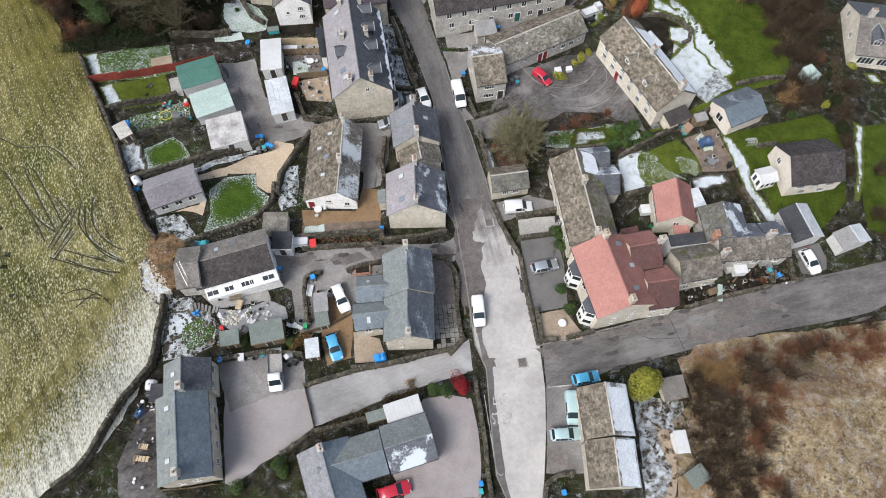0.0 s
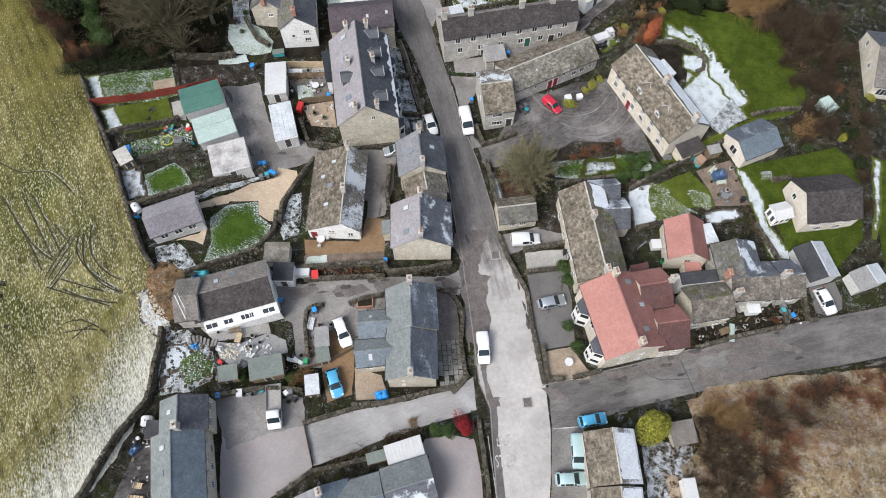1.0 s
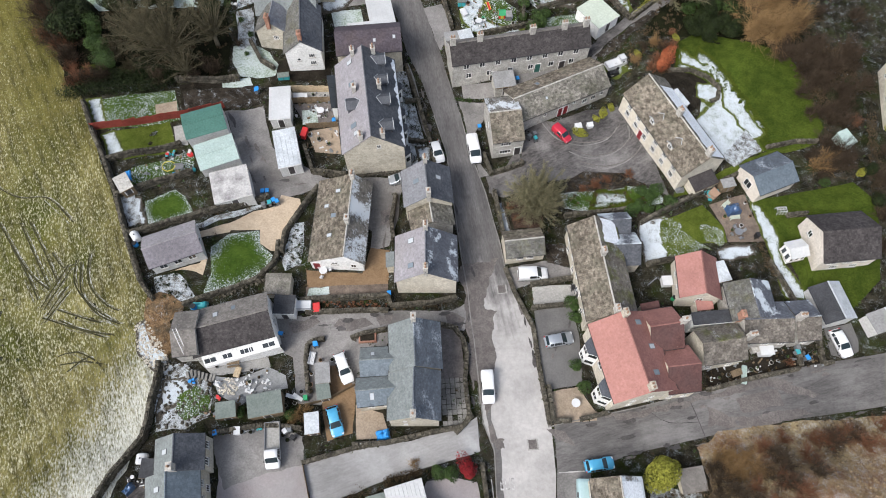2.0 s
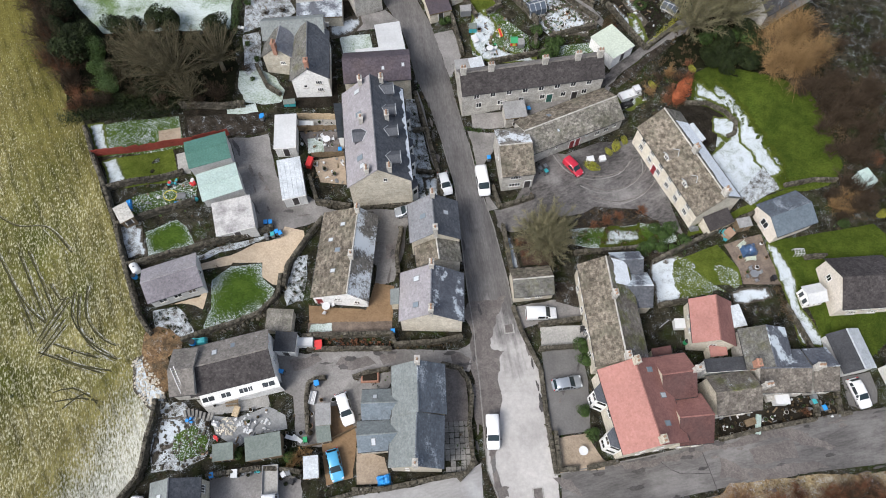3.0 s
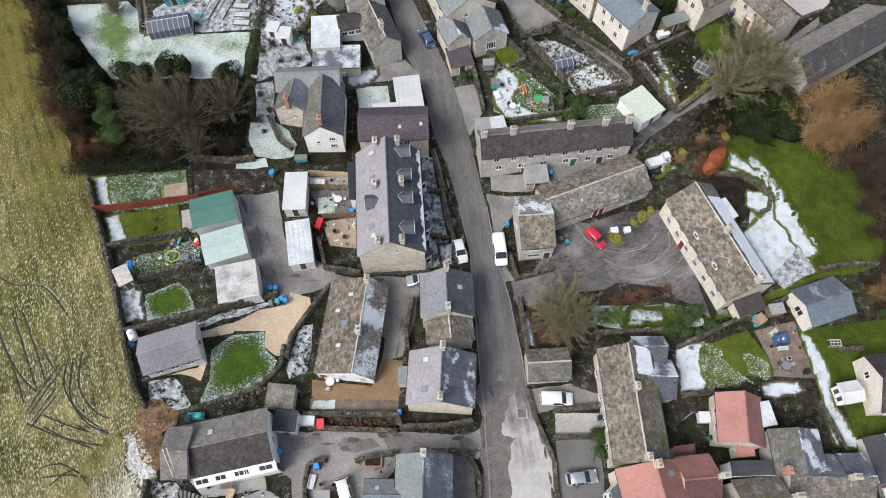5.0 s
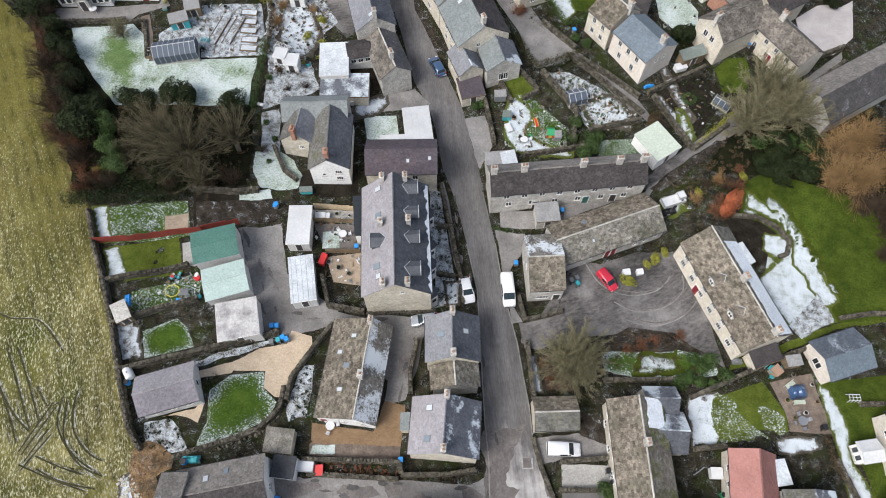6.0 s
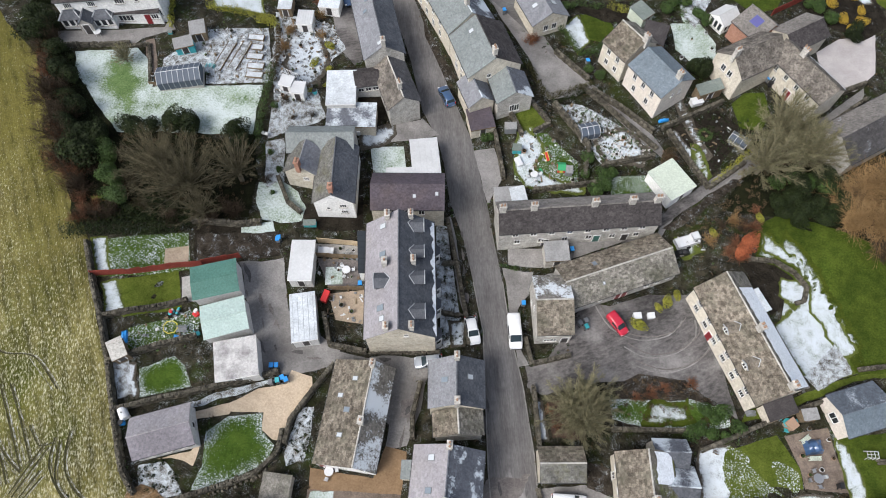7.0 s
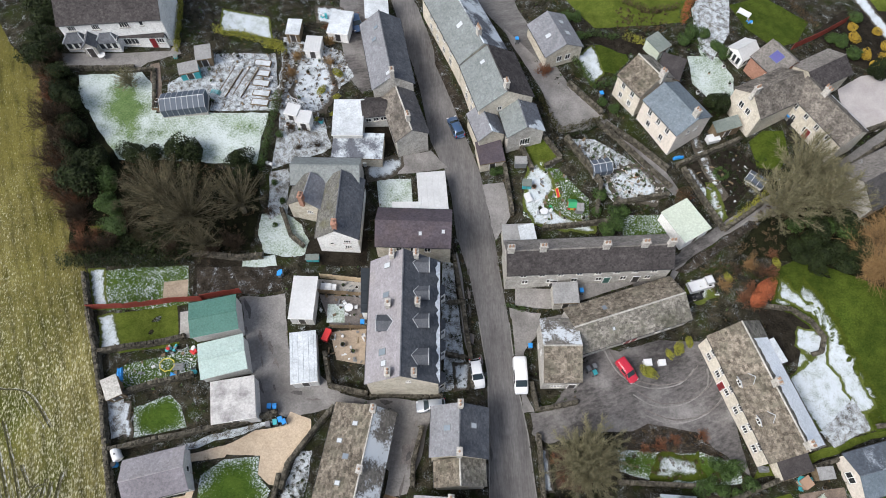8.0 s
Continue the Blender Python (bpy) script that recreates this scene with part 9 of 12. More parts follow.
# trees and shrubs of the eastern gardens
grove((spread_bare, tangle_bare), [(12.0, 59.6), (12.9, 57.6), (11.2, 58.3), (13.4, 59.2)], 0.9, 1.1, 7)
grove(russet_bare, [(8.53, 58.84), (9.64, 56.49), (19.4, 61.87), (21.27, 62.81), (23.14, 63.35), (26.84, 64.34)], 0.45, 0.7, 8)
grove(yellow_bush, [(23.68, 75.9), (25.07, 77.06), (22.48, 74.93), (19.66, 71.81)], 0.6, 0.95, 9)
grove(green_bush, [(28.53, 60.98), (27.66, 58.41), (26.61, 58.03), (29, 58.04), (29.56, 59.99), (30.82, 58.11), (30.36, 61.2), (32.7, 59.38), (17.54, 42.55), (17.83, 40.93), (17.06, 43.35), (56.45, 63.38)], 0.7, 1.05, 10)
grove(rust_bush, [(33, 83.35), (33.9, 85.02)], 0.75, 1.0, 11)
grove(brown_bare, [(54.5, 85.98), (56.51, 83.91), (59.28, 86.06), (61.3, 84.03), (64.05, 85.74), (58.4, 81.03), (60.92, 79.6), (55.4, 79.03), (58.73, 75.24), (55.68, 67.34), (57.52, 65.83), (59.65, 67.92), (61.84, 73.81), (61.67, 77.15), (57.91, 87.3), (53.1, 87.02)], 1.1, 1.7, 12)
grove(pale_bare, [(57.73, 67.31), (55.8, 66.41), (50.8, 94.73)], 0.8, 1.1, 13)
grove((spread_bare, tangle_bare), [(36.59, 98.19), (41.01, 102.63), (42.8, 99.95), (39.12, 104.26)], 1.15, 1.5, 14)
grove(brown_bare, [(49.74, 94.48), (52.69, 86.04), (56.3, 91.75), (59.37, 88.95), (60.25, 84.01), (61.21, 95.78), (59.49, 79.17), (57.24, 81.68), (59.56, 74.66), (57.82, 70.07), (57.48, 97.61), (54.01, 98.41), (64.51, 87.62), (63.02, 79.6), (68.05, 95.59)], 1.0, 1.6, 40)
grove((green_bush, dark_bush), [(39.44, 96.77), (41.65, 97.38), (43.72, 96.98), (45.67, 97.44), (42.37, 95.81), (46, 96.04)], 1.1, 1.6, 15)
grove(willow_bare, [(52.32, 96.37), (55.38, 98.44), (52.48, 91.75), (56.27, 93.9), (50.24, 89.87)], 0.95, 1.2, 16)
grove(dark_bush, [(38.81, 92.44), (40.92, 93.26), (42.56, 91.81), (44.57, 92.96), (46.3, 91.95), (47.99, 93.43), (41.5, 90.38), (45.2, 90.31), (39.87, 90.81), (53.59, 125.81), (53.5, 126.98), (26.88, 115.62), (28.66, 115.41)], 0.7, 1.0, 17)
grove(golden_bush, [(50.52, 135.77), (52.26, 130.13), (53.42, 128.23), (54.51, 135.59), (55.57, 132.66), (50.53, 133.54), (55.37, 129.84)], 0.75, 1.1, 18)
grove(green_bush, [(48.4, 132.6), (50.17, 129.51), (47.27, 133.02), (28.86, 116.94), (27.52, 127.73), (-5.29, 98.75), (-4.25, 99.09), (3.2, 122.47), (5.01, 126.15), (10.2, 113.44), (12.06, 112.65), (11.05, 96.77), (10.83, 94.42), (13.33, 94.27), (14.56, 94.44)], 0.7, 1.1, 19)
grove(russet_bare, [(32, 83.24), (33.53, 83.1), (34.34, 87.82), (33.11, 85.15), (35.48, 88.63), (23.2, 99.29), (23.63, 98.87), (-0.31, 117.7), (0.55, 118.44), (62.81, 74.36)], 0.5, 0.8, 20)
hedge([(28.9 + 0.9 * math.cos(i * 0.7), 103.8 + 0.9 * math.sin(i * 0.7)) for i in range(10)], 0.5, 0.6, LEAF, "ring of clipped box round a plot", 90)
hedge([(4.99, 106.14), (7.95, 108), (11.83, 110.06)], 0.8, 1.0, LEAF_DARK, "clipped dark hedge along a drive", 80)
hedge([(0.25, 112.92), (1.94, 109.94), (4.07, 106.9), (7.5, 108.8), (11.0, 110.9)], 1.1, 1.4, LEAF_MOSS, "untidy olive hedge beside a back street", 90)
hedge([(3.5, 122.9), (6.4, 119.4), (8.6, 116.4), (11.2, 117.6), (13.6, 120.4)], 1.1, 1.6, LEAF, "green clipped hedge round a small lawn", 110)
hedge([(1.93, 123.52), (4.11, 125.76), (7.83, 127.08), (11.64, 127.14)], 1.2, 1.6, LEAF, "green hedge behind a small lawn", 90)
hedge([(43.8, 108.78), (45.6, 110.13), (48.28, 111.66)], 1.0, 2.0, LEAF_YELLOW, "yellow-green ivy over an end wall", 90)
hedge([(-0.11, 78.45), (2.28, 78.36)], 0.8, 0.8, LEAF, "low green hedge beside a yard", 80)
hedge([(29.86, 95.12), (33.22, 99), (36.23, 102.43)], 1.0, 1.0, LEAF_YELLOW, "mossy bank of low plants", 70)
hedge([(45.1, 52.83), (45.51, 50.77), (46.49, 47.81)], 1.0, 1.0, LEAF_BROWN, "russet hedge beside a snowy strip", 80)
hedge([(65.75, 74.97), (64.85, 68.8), (64.19, 63.63), (63.32, 57.39)], 1.6, 1.6, LEAF_BROWN, "tall brown winter hedge on a garden boundary", 90)
hedge([(12.29, 135.27), (16.69, 133.41), (21.41, 135.47)], 1.2, 1.6, LEAF_BROWN, "tangled brown hedge between lawns", 80)
hedge([(23.3, 137.09), (22.22, 131.75)], 1.4, 2.0, LEAF_RUST, "rust-red beech hedge beside a path", 90)
hedge([(13.24, 127.45), (16.07, 126.64)], 1.6, 1.5, LEAF_YELLOW, "yellow-green shrubs at a lawn edge", 90)
hedge([(40.68, 139.71), (44.64, 135.24)], 1.2, 1.3, LEAF_BROWN, "brown clipped hedge on a lawn edge", 80)
grove(green_bush, [(22.5, 127.52), (23.59, 129.57), (28.06, 127.3), (28.98, 126.27), (48.43, 131.43), (46.68, 132.35), (50.05, 129.28), (51.37, 137.69), (25.74, 129.7), (3.06, 129.64), (4.46, 130.15)], 0.8, 1.2, 29)
grove(brown_bare, [(62.47, 52.74), (65, 62.93), (63.55, 57.68), (66.69, 68.49), (64.17, 64.01), (60.26, 66.36), (56.28, 64.34), (55.09, 67.61), (61.95, 78.83), (66.52, 81.47), (59.58, 82.14), (65.31, 85.05), (56.44, 75.28), (65.54, 45.22), (67.67, 52.71), (65.73, 41.56)], 0.7, 1.2, 30)
grove(dark_bush, [(63.45, 81.26), (63.59, 77.19), (63.54, 65.11), (63.15, 59.74), (59.94, 78.71)], 0.6, 0.9, 31)
grove(yellow_bush, [(62.17, 64.9), (68.37, 72.92)], 0.7, 0.9, 32)
# southern gardens
grove(yellow_tree, [(27.45, 20.16)], 1.0, 1.0, 21)
grove(red_bush, [(2.38, 20.1), (2.76, 19.3)], 0.85, 1.05, 22)
grove(green_bush, [(-1.28, 19.5), (0.22, 19.3), (-26.25, 6.66), (-21.56, 9.61), (-20.61, 8.54), (-27.69, 25.75), (-21.44, 25.95), (17.34, 33.91), (18.44, 31.24)], 0.7, 1.05, 23)
grove(pale_bare, [(-20.25, 26.29), (-21.07, 25.4), (-18.93, 26.71), (-4.3, 20.56)], 0.45, 0.65, 24)
hedge([(-16.14, 14.1), (-12.76, 15.7), (-9.88, 17.02)], 1.3, 1.2, LEAF_BROWN, "brown leafless hedge on the lane bank", 70)
hedge([(-7.84, 18.2), (-5.18, 19.09), (-3.99, 19.54)], 1.0, 1.0, LEAF_BROWN, "brown low hedge behind a shed", 70)
grove(brown_bare, [(35.47, 19.5), (34.01, 17.06), (36.56, 17.81), (34.79, 14.91), (36.6, 15.34), (38.34, 16.65), (33.33, 12.71), (35.33, 12.61), (37.39, 13.56), (33.48, 10.26), (35.72, 10.43), (37.43, 10.86), (34.42, 7.86), (36.41, 8.31), (38.11, 8.76), (35.39, 5.78), (37.36, 6.24), (34.99, 21.1), (40.79, 20.53), (42.89, 22.03)], 0.9, 1.4, 25)
grove(pale_bare, [(35.65, 22.41), (37.45, 22.68), (39.15, 22.88), (36.53, 21.12), (37.93, 20.35), (39.77, 21.46)], 0.8, 1.1, 26)
grove(russet_bare, [(41.46, 23.36), (41.7, 19.87), (39.42, 18.84), (39.77, 16.91), (40.1, 14.03), (39.13, 11.38), (44.44, 25.33), (48.47, 25.8), (52.77, 25.51), (55.33, 24.44), (57.93, 24.52), (59.54, 25.26), (59.9, 23.83), (50.58, 24.5)], 0.8, 1.2, 27)
grove(russet_bare, [(47.16, 35.82), (48.62, 39.64), (39.34, 65.28), (35.76, 91.6), (33.05, 89.18), (-36.8, 120.52), (-35.58, 121.45), (-40.05, 110.81)], 0.4, 0.7, 28)
grove((russet_bare, brown_bare), [(42.42, 23.03), (42.35, 19.47), (42.46, 16.36), (40.45, 14.97), (41.26, 12.14), (39.84, 9.46), (41.2, 7.46), (41.94, 5.5), (47.13, 23.05), (50.53, 24.99), (54.08, 26.25), (57.35, 27.37), (60.04, 27.86), (46.73, 21.11), (43.55, 17.83), (38.45, 5.55), (40.15, 6.82)], 0.8, 1.25, 52)
grove((yellow_bush, green_bush, pale_bare), [(-35.64, 117.23), (-37.26, 116.08), (-34.24, 113.39), (-32.55, 111.42), (-34.22, 107.64), (-31.77, 107.01), (-31.58, 103.65), (-33.6, 101.9), (-39.45, 113.52), (-39.85, 109.85)], 0.4, 0.75, 53)
hedge([(-17.57, 79.12), (-13.58, 79.69), (-10.89, 80.81)], 0.8, 0.9, LEAF_DARK, "low clipped hedge in front of a terrace", 90)
grove((brown_bare, yellow_bush, pale_bare), [(30.75, 88.19), (29.76, 86.81), (32.64, 89.14), (33.76, 88.03), (28.98, 85.69), (36.4, 90)], 0.45, 0.8, 54)
grove((green_bush, brown_bare), [(-38.25, 97.61), (-36.8, 99), (-34.33, 99.73), (-32.66, 97.75), (-35, 96.5), (-37.27, 90.29), (-35.54, 87.92), (-36.72, 85.65), (-35.49, 83.97)], 0.35, 0.6, 55)
grove(brown_bare, [(-75.43, 100.26), (-72.92, 97.22), (-69.97, 93.16), (-71.25, 92.03), (-67.83, 88.69), (-65.86, 85.29), (-68.1, 86.45), (-64.1, 81.93), (-66.13, 82.26), (-62.17, 78.48), (-66.69, 90.06), (-74.67, 102.85)], 1.1, 1.7, 57)
grove(ivy_tree, [(-60.35, 86.11), (-59.69, 83.97), (-58.54, 82.39), (-56.87, 80.44), (-55.33, 78.04), (12.41, 90.89), (13.45, 92.16)], 0.5, 0.9, 51)
for m_ in models:
    for o in (*m_.children_recursive, m_):
        bpy.data.objects.remove(o)

# low planting and rubble
def wild(name, count, material, label, seed, lo, hi):
    """Weeds and small plants on the open ground between paved and mown places."""
    rng = random.Random(seed)
    boxes = [(min(p[0] for p in r), max(p[0] for p in r), min(p[1] for p in r), max(p[1] for p in r), r) for r in PATCHES]
    s, made = Shape(), 0
    while made < count:
        x, y = rng.uniform(-58, 66), rng.uniform(6, 134)
        if any(a < x < b and c < y < d and inside((x, y), r) for a, b, c, d, r in boxes):
            continue
        r = rng.uniform(lo, hi)
        leaf_cloud(s, rng, 16, x, y, lie(x, y) + r * 0.5, r, r, r * 0.8, 0.10, 3)
        made += 1
    return tagged(part(name, s, material), label, "plants", kind="stuff")


IVY = [(-60.9, 73.2), (-53.5, 74.9), (-45.9, 76.9), (-45.2, 79.4), (-52.0, 79.0), (-60.0, 77.2)]
wild("weeds", 1500, LEAF_DARK, "dark weeds on rough ground", 1, 0.15, 0.45)
wild("weeds", 1200, LEAF_BROWN, "withered brown weeds on rough ground", 2, 0.15, 0.5)
wild("weeds", 700, LEAF, "green weeds on rough ground", 3, 0.12, 0.35)
scatter("bracken", [(36.35, 25.89), (48.17, 27.73), (62.11, 28.19), (67.84, 23.21), (62.38, 1.78), (33.34, 1.81), (31.03, 12.41)], 1100, BRACKEN, "tawny dead bracken covering the bank", 0.2, 0.5, 0.12, 16)
scatter("bed_plants", [(16.95, 63.17), (19.98, 65.02), (26.31, 65.02), (30.53, 61.58), (29.88, 55.77), (26.14, 57.99), (17.59, 57.67)], 110, LEAF_BROWN, "withered rockery plants", 0.2, 0.5)
scatter("bed_plants", [(5.09, 105.98), (9.49, 106.78), (20.93, 101.27), (20.46, 98.72), (13.36, 96.05), (11.04, 98.58)], 150, LEAF, "low garden plants under snow", 0.12, 0.35)
scatter("rocks", [(6.11, 104.59), (9.56, 105.74), (20.38, 101.17), (13.32, 96.52), (11.04, 98.58)], 90, DRYSTONE, "pale rockery stones", 0.1, 0.3, rock=True)
scatter("rubble", [(-39.1, 31.43), (-35.99, 31.97), (-32.96, 30.14), (-32.09, 28.73), (-31.7, 25.24), (-34.4, 23.62), (-38.47, 23.06), (-39.02, 25.86)], 190, DRYSTONE, "broken stone rubble in a garden corner", 0.08, 0.28, rock=True)
scatter("bed_plants", [(-43.31, 117.18), (-33, 116.34), (-30.01, 111.64), (-32.67, 107.07), (-33.51, 103.28), (-33.86, 99.37), (-38.17, 97.59), (-40.49, 104.51)], 150, LEAF_BROWN, "withered plants in snowy back gardens", 0.15, 0.45)
scatter("bed_plants", [(-10.73, 83.67), (-9.09, 83.38), (-7.45, 77.59), (-5.35, 70.24), (-3.94, 66.36), (-7.61, 64.62), (-7.93, 68.54), (-9.8, 77.27)], 70, LEAF_DARK, "small shrubs in a front garden strip", 0.2, 0.5)
scatter("bed_plants", [(-42.34, 43.58), (-39.44, 44.73), (-37.67, 43.43), (-36.07, 41.01), (-38.65, 40.39), (-41.04, 40.68)], 40, LEAF_DARK, "rockery plants in snow", 0.15, 0.4)
scatter("bed_plants", [(-24.42, 53.71), (-22.75, 54.22), (-22.4, 50.15), (-22.52, 47.28), (-24.8, 46.47), (-25.34, 47.78), (-25.01, 50.69)], 45, LEAF_DARK, "low shrubs in a snowy bed", 0.15, 0.4)
scatter("bed_plants", [(25.98, 18.91), (29.87, 18.34), (32.81, 18.03), (32.57, 12.95), (28.96, 5.58), (25.84, 5.58)], 170, LEAF_BROWN, "snowy brambles in a rear garden", 0.2, 0.5)
scatter("bed_plants", [(54.15, 88.53), (66.72, 90.07), (64.34, 78.34), (58.37, 74.45), (54.76, 82.54)], 300, LEAF_BROWN, "brown undergrowth below bare trees", 0.3, 0.7, 0.12)
scatter("bed_plants", [(-76.17, 104), (-71.22, 101.8), (-62.35, 88.5), (-61.77, 82.13), (-61.82, 75.82), (-66.74, 83.66)], 260, LEAF_DARK, "dark undergrowth along the pasture", 0.3, 0.7, 0.12)
scatter("bed_plants", [(-61.58, 88.68), (-40.49, 92.33), (-38.5, 87.46), (-40.23, 79.03), (-58.95, 74.89)], 320, LEAF_BROWN, "brown undergrowth below bare trees", 0.2, 0.5, 0.12)
scatter("bed_plants", [(-20.8, 40.7), (-9.3, 41.4), (-9.4, 42.6), (-21.0, 41.9)], 70, TWIG_RED, "russet withered plants between two walls", 0.15, 0.4)
scatter("bed_plants", [(-8.7, 41.3), (-1.0, 41.9), (-0.6, 42.8), (-8.6, 41.8)], 30, LEAF_BROWN, "withered plants below a yard wall", 0.15, 0.35)
scatter("ivy", IVY, 420, LEAF_DARK, "dark ivy and laurel covering a shaded bank", 0.4, 0.85, 0.14)
scatter("rocks", [(-35.32, 41.57), (-26.32, 46.69), (-25.77, 47.48), (-27.31, 44.69), (-32.61, 41.57)], 70, DRYSTONE, "edging stones round a lawn", 0.12, 0.25, rock=True)
scatter("bed_plants", [(23.68, 104.68), (30.9, 108.75), (35.19, 105.43), (30.06, 96.82), (28.43, 95.64), (25.08, 100.97)], 90, LEAF_DARK, "winter vegetables in dark soil", 0.12, 0.3)
scatter("bed_plants", [(30.12, 91.26), (37.49, 102.45), (50.65, 106.88), (57.83, 101.73), (55.42, 87.33), (38.47, 91.28)], 260, LEAF_BROWN, "brown undergrowth below bare trees", 0.3, 0.6, 0.12)
scatter("bed_plants", [(35.64, 34.59), (41.34, 35.53), (48.77, 38.21), (52.03, 36.25), (53.21, 35.71), (47.96, 34.75), (40.13, 33.02), (35.36, 31.24)], 60, LEAF_BROWN, "withered plants in small front gardens", 0.15, 0.4)
scatter("bed_plants", [(10.89, 133.91), (19.76, 134.71), (19.89, 129.58), (11.68, 128.95)], 90, LEAF_BROWN, "brown planting at a garden end", 0.2, 0.5)
scatter("bed_plants", [(19.5, 138.64), (24.41, 138.13), (26.37, 125.73), (23.57, 125.22), (20.63, 132.25)], 60, LEAF, "low green planting along a path", 0.2, 0.5)

scatter("rubble", [(-43.68, 36.51), (-42.54, 37.82), (-40.81, 35.74), (-38.89, 33.64), (-37.94, 31.57), (-38.95, 30.07), (-40.9, 31.52), (-42.33, 33)], 260, STONE, "broken pale stones at the field corner", 0.08, 0.24, rock=True)
scatter("rubble", [(11, 101.31), (16.22, 103.9), (20.48, 100.36), (19.49, 97.04), (13.45, 96.26)], 90, STONE_GREY, "pale edging stones in a terraced garden", 0.1, 0.25, rock=True)
scatter("bed_plants", [(23.11, 111.08), (27.62, 105.11), (30.22, 100.07), (36.18, 107.34), (31.78, 113.25)], 70, LEAF_DARK, "winter plants in dark garden beds", 0.2, 0.5)
scatter("bed_plants", [(25.37, 87.58), (30.65, 91.13), (36.18, 92.74), (36.47, 88.02), (30.23, 84.63), (28.61, 83.83)], 60, LEAF_BROWN, "withered undergrowth beside a lane", 0.25, 0.6)
scatter("bed_plants", [(-31.39, 17.12), (-30.55, 17.14), (-29, 7.23), (-29.77, 6.95)], 40, LEAF_BROWN, "withered plants below a slate house", 0.2, 0.5)
scatter("bed_plants", [(-7.9, 18.6), (-4.01, 19.8), (-2.8, 19.95), (-2.19, 19.2), (-6.96, 17.42), (-9.87, 15.66)], 50, LEAF_BROWN, "bare brown border beside a lane", 0.2, 0.5)
scatter("rubble", [(-31.6, 30.05), (-29.8, 30.52), (-28.69, 29.27), (-29, 28.3), (-30.89, 28.11)], 70, STONE_CREAM, "heap of pale broken stone on a patio", 0.08, 0.2, rock=True)
scatter("rubble", [(-29.8, 30.52), (-25.2, 31.72), (-24.34, 29.72), (-27.93, 28.41)], 16, WHITE_P, "pale slabs strewn over a patio", 0.15, 0.3, rock=True)


# ---- vehicles ----
# stations along the body from tail to nose: x share, belt height, top height, belt half width, top half width
BODIES = {
    "hatchback": (4.1, 1.76, ((0.0, 0.62, 0.66, 0.74, 0.70), (0.03, 0.86, 0.92, 0.84, 0.74), (0.13, 0.93, 1.38, 0.87, 0.62), (0.26, 0.93, 1.47, 0.88, 0.64), (0.55, 0.92, 1.45, 0.88, 0.64),
                              (0.75, 0.90, 0.97, 0.88, 0.76), (0.90, 0.80, 0.86, 0.85, 0.70), (0.97, 0.66, 0.72, 0.76, 0.64), (1.0, 0.50, 0.54, 0.66, 0.58)), (2, 4, 5)),
    "estate": (4.5, 1.80, ((0.0, 0.66, 0.70, 0.76, 0.72), (0.02, 0.90, 0.96, 0.85, 0.76), (0.08, 0.95, 1.42, 0.88, 0.65), (0.30, 0.95, 1.52, 0.89, 0.66), (0.58, 0.94, 1.48, 0.89, 0.65),
                           (0.75, 0.93, 1.0, 0.89, 0.78), (0.91, 0.84, 0.90, 0.86, 0.72), (0.97, 0.68, 0.74, 0.78, 0.66), (1.0, 0.50, 0.54, 0.68, 0.60)), (2, 4, 5)),
    "van": (4.9, 1.90, ((0.0, 1.0, 1.80, 0.88, 0.78), (0.015, 1.05, 1.90, 0.93, 0.82), (0.10, 1.05, 1.95, 0.95, 0.84), (0.35, 1.05, 1.96, 0.95, 0.84), (0.66, 1.05, 1.92, 0.95, 0.83),
                        (0.84, 1.02, 1.14, 0.94, 0.82), (0.95, 0.90, 0.98, 0.90, 0.76), (0.985, 0.72, 0.78, 0.82, 0.70), (1.0, 0.50, 0.54, 0.72, 0.64)), (1, 4, 5)),
    "small_van": (4.4, 1.80, ((0.0, 0.95, 1.70, 0.84, 0.74), (0.015, 1.0, 1.78, 0.88, 0.78), (0.10, 1.0, 1.82, 0.90, 0.79), (0.35, 1.0, 1.83, 0.90, 0.79), (0.60, 0.98, 1.78, 0.90, 0.77),
                              (0.78, 0.95, 1.06, 0.89, 0.78), (0.92, 0.86, 0.93, 0.86, 0.72), (0.98, 0.70, 0.76, 0.78, 0.66), (1.0, 0.50, 0.54, 0.68, 0.60)), (1, 4, 5)),
    "cab": (2.3, 1.95, ((0.0, 0.95, 1.0, 0.94, 0.86), (0.02, 1.05, 1.95, 0.96, 0.82), (0.10, 1.05, 2.10, 0.97, 0.82), (0.30, 1.05, 2.14, 0.97, 0.82), (0.46, 1.05, 2.05, 0.97, 0.80),
                        (0.72, 1.0, 1.14, 0.95, 0.82), (0.92, 0.92, 0.98, 0.90, 0.76), (0.98, 0.72, 0.78, 0.82, 0.70), (1.0, 0.50, 0.54, 0.72, 0.64)), (1, 4, 5)),
}


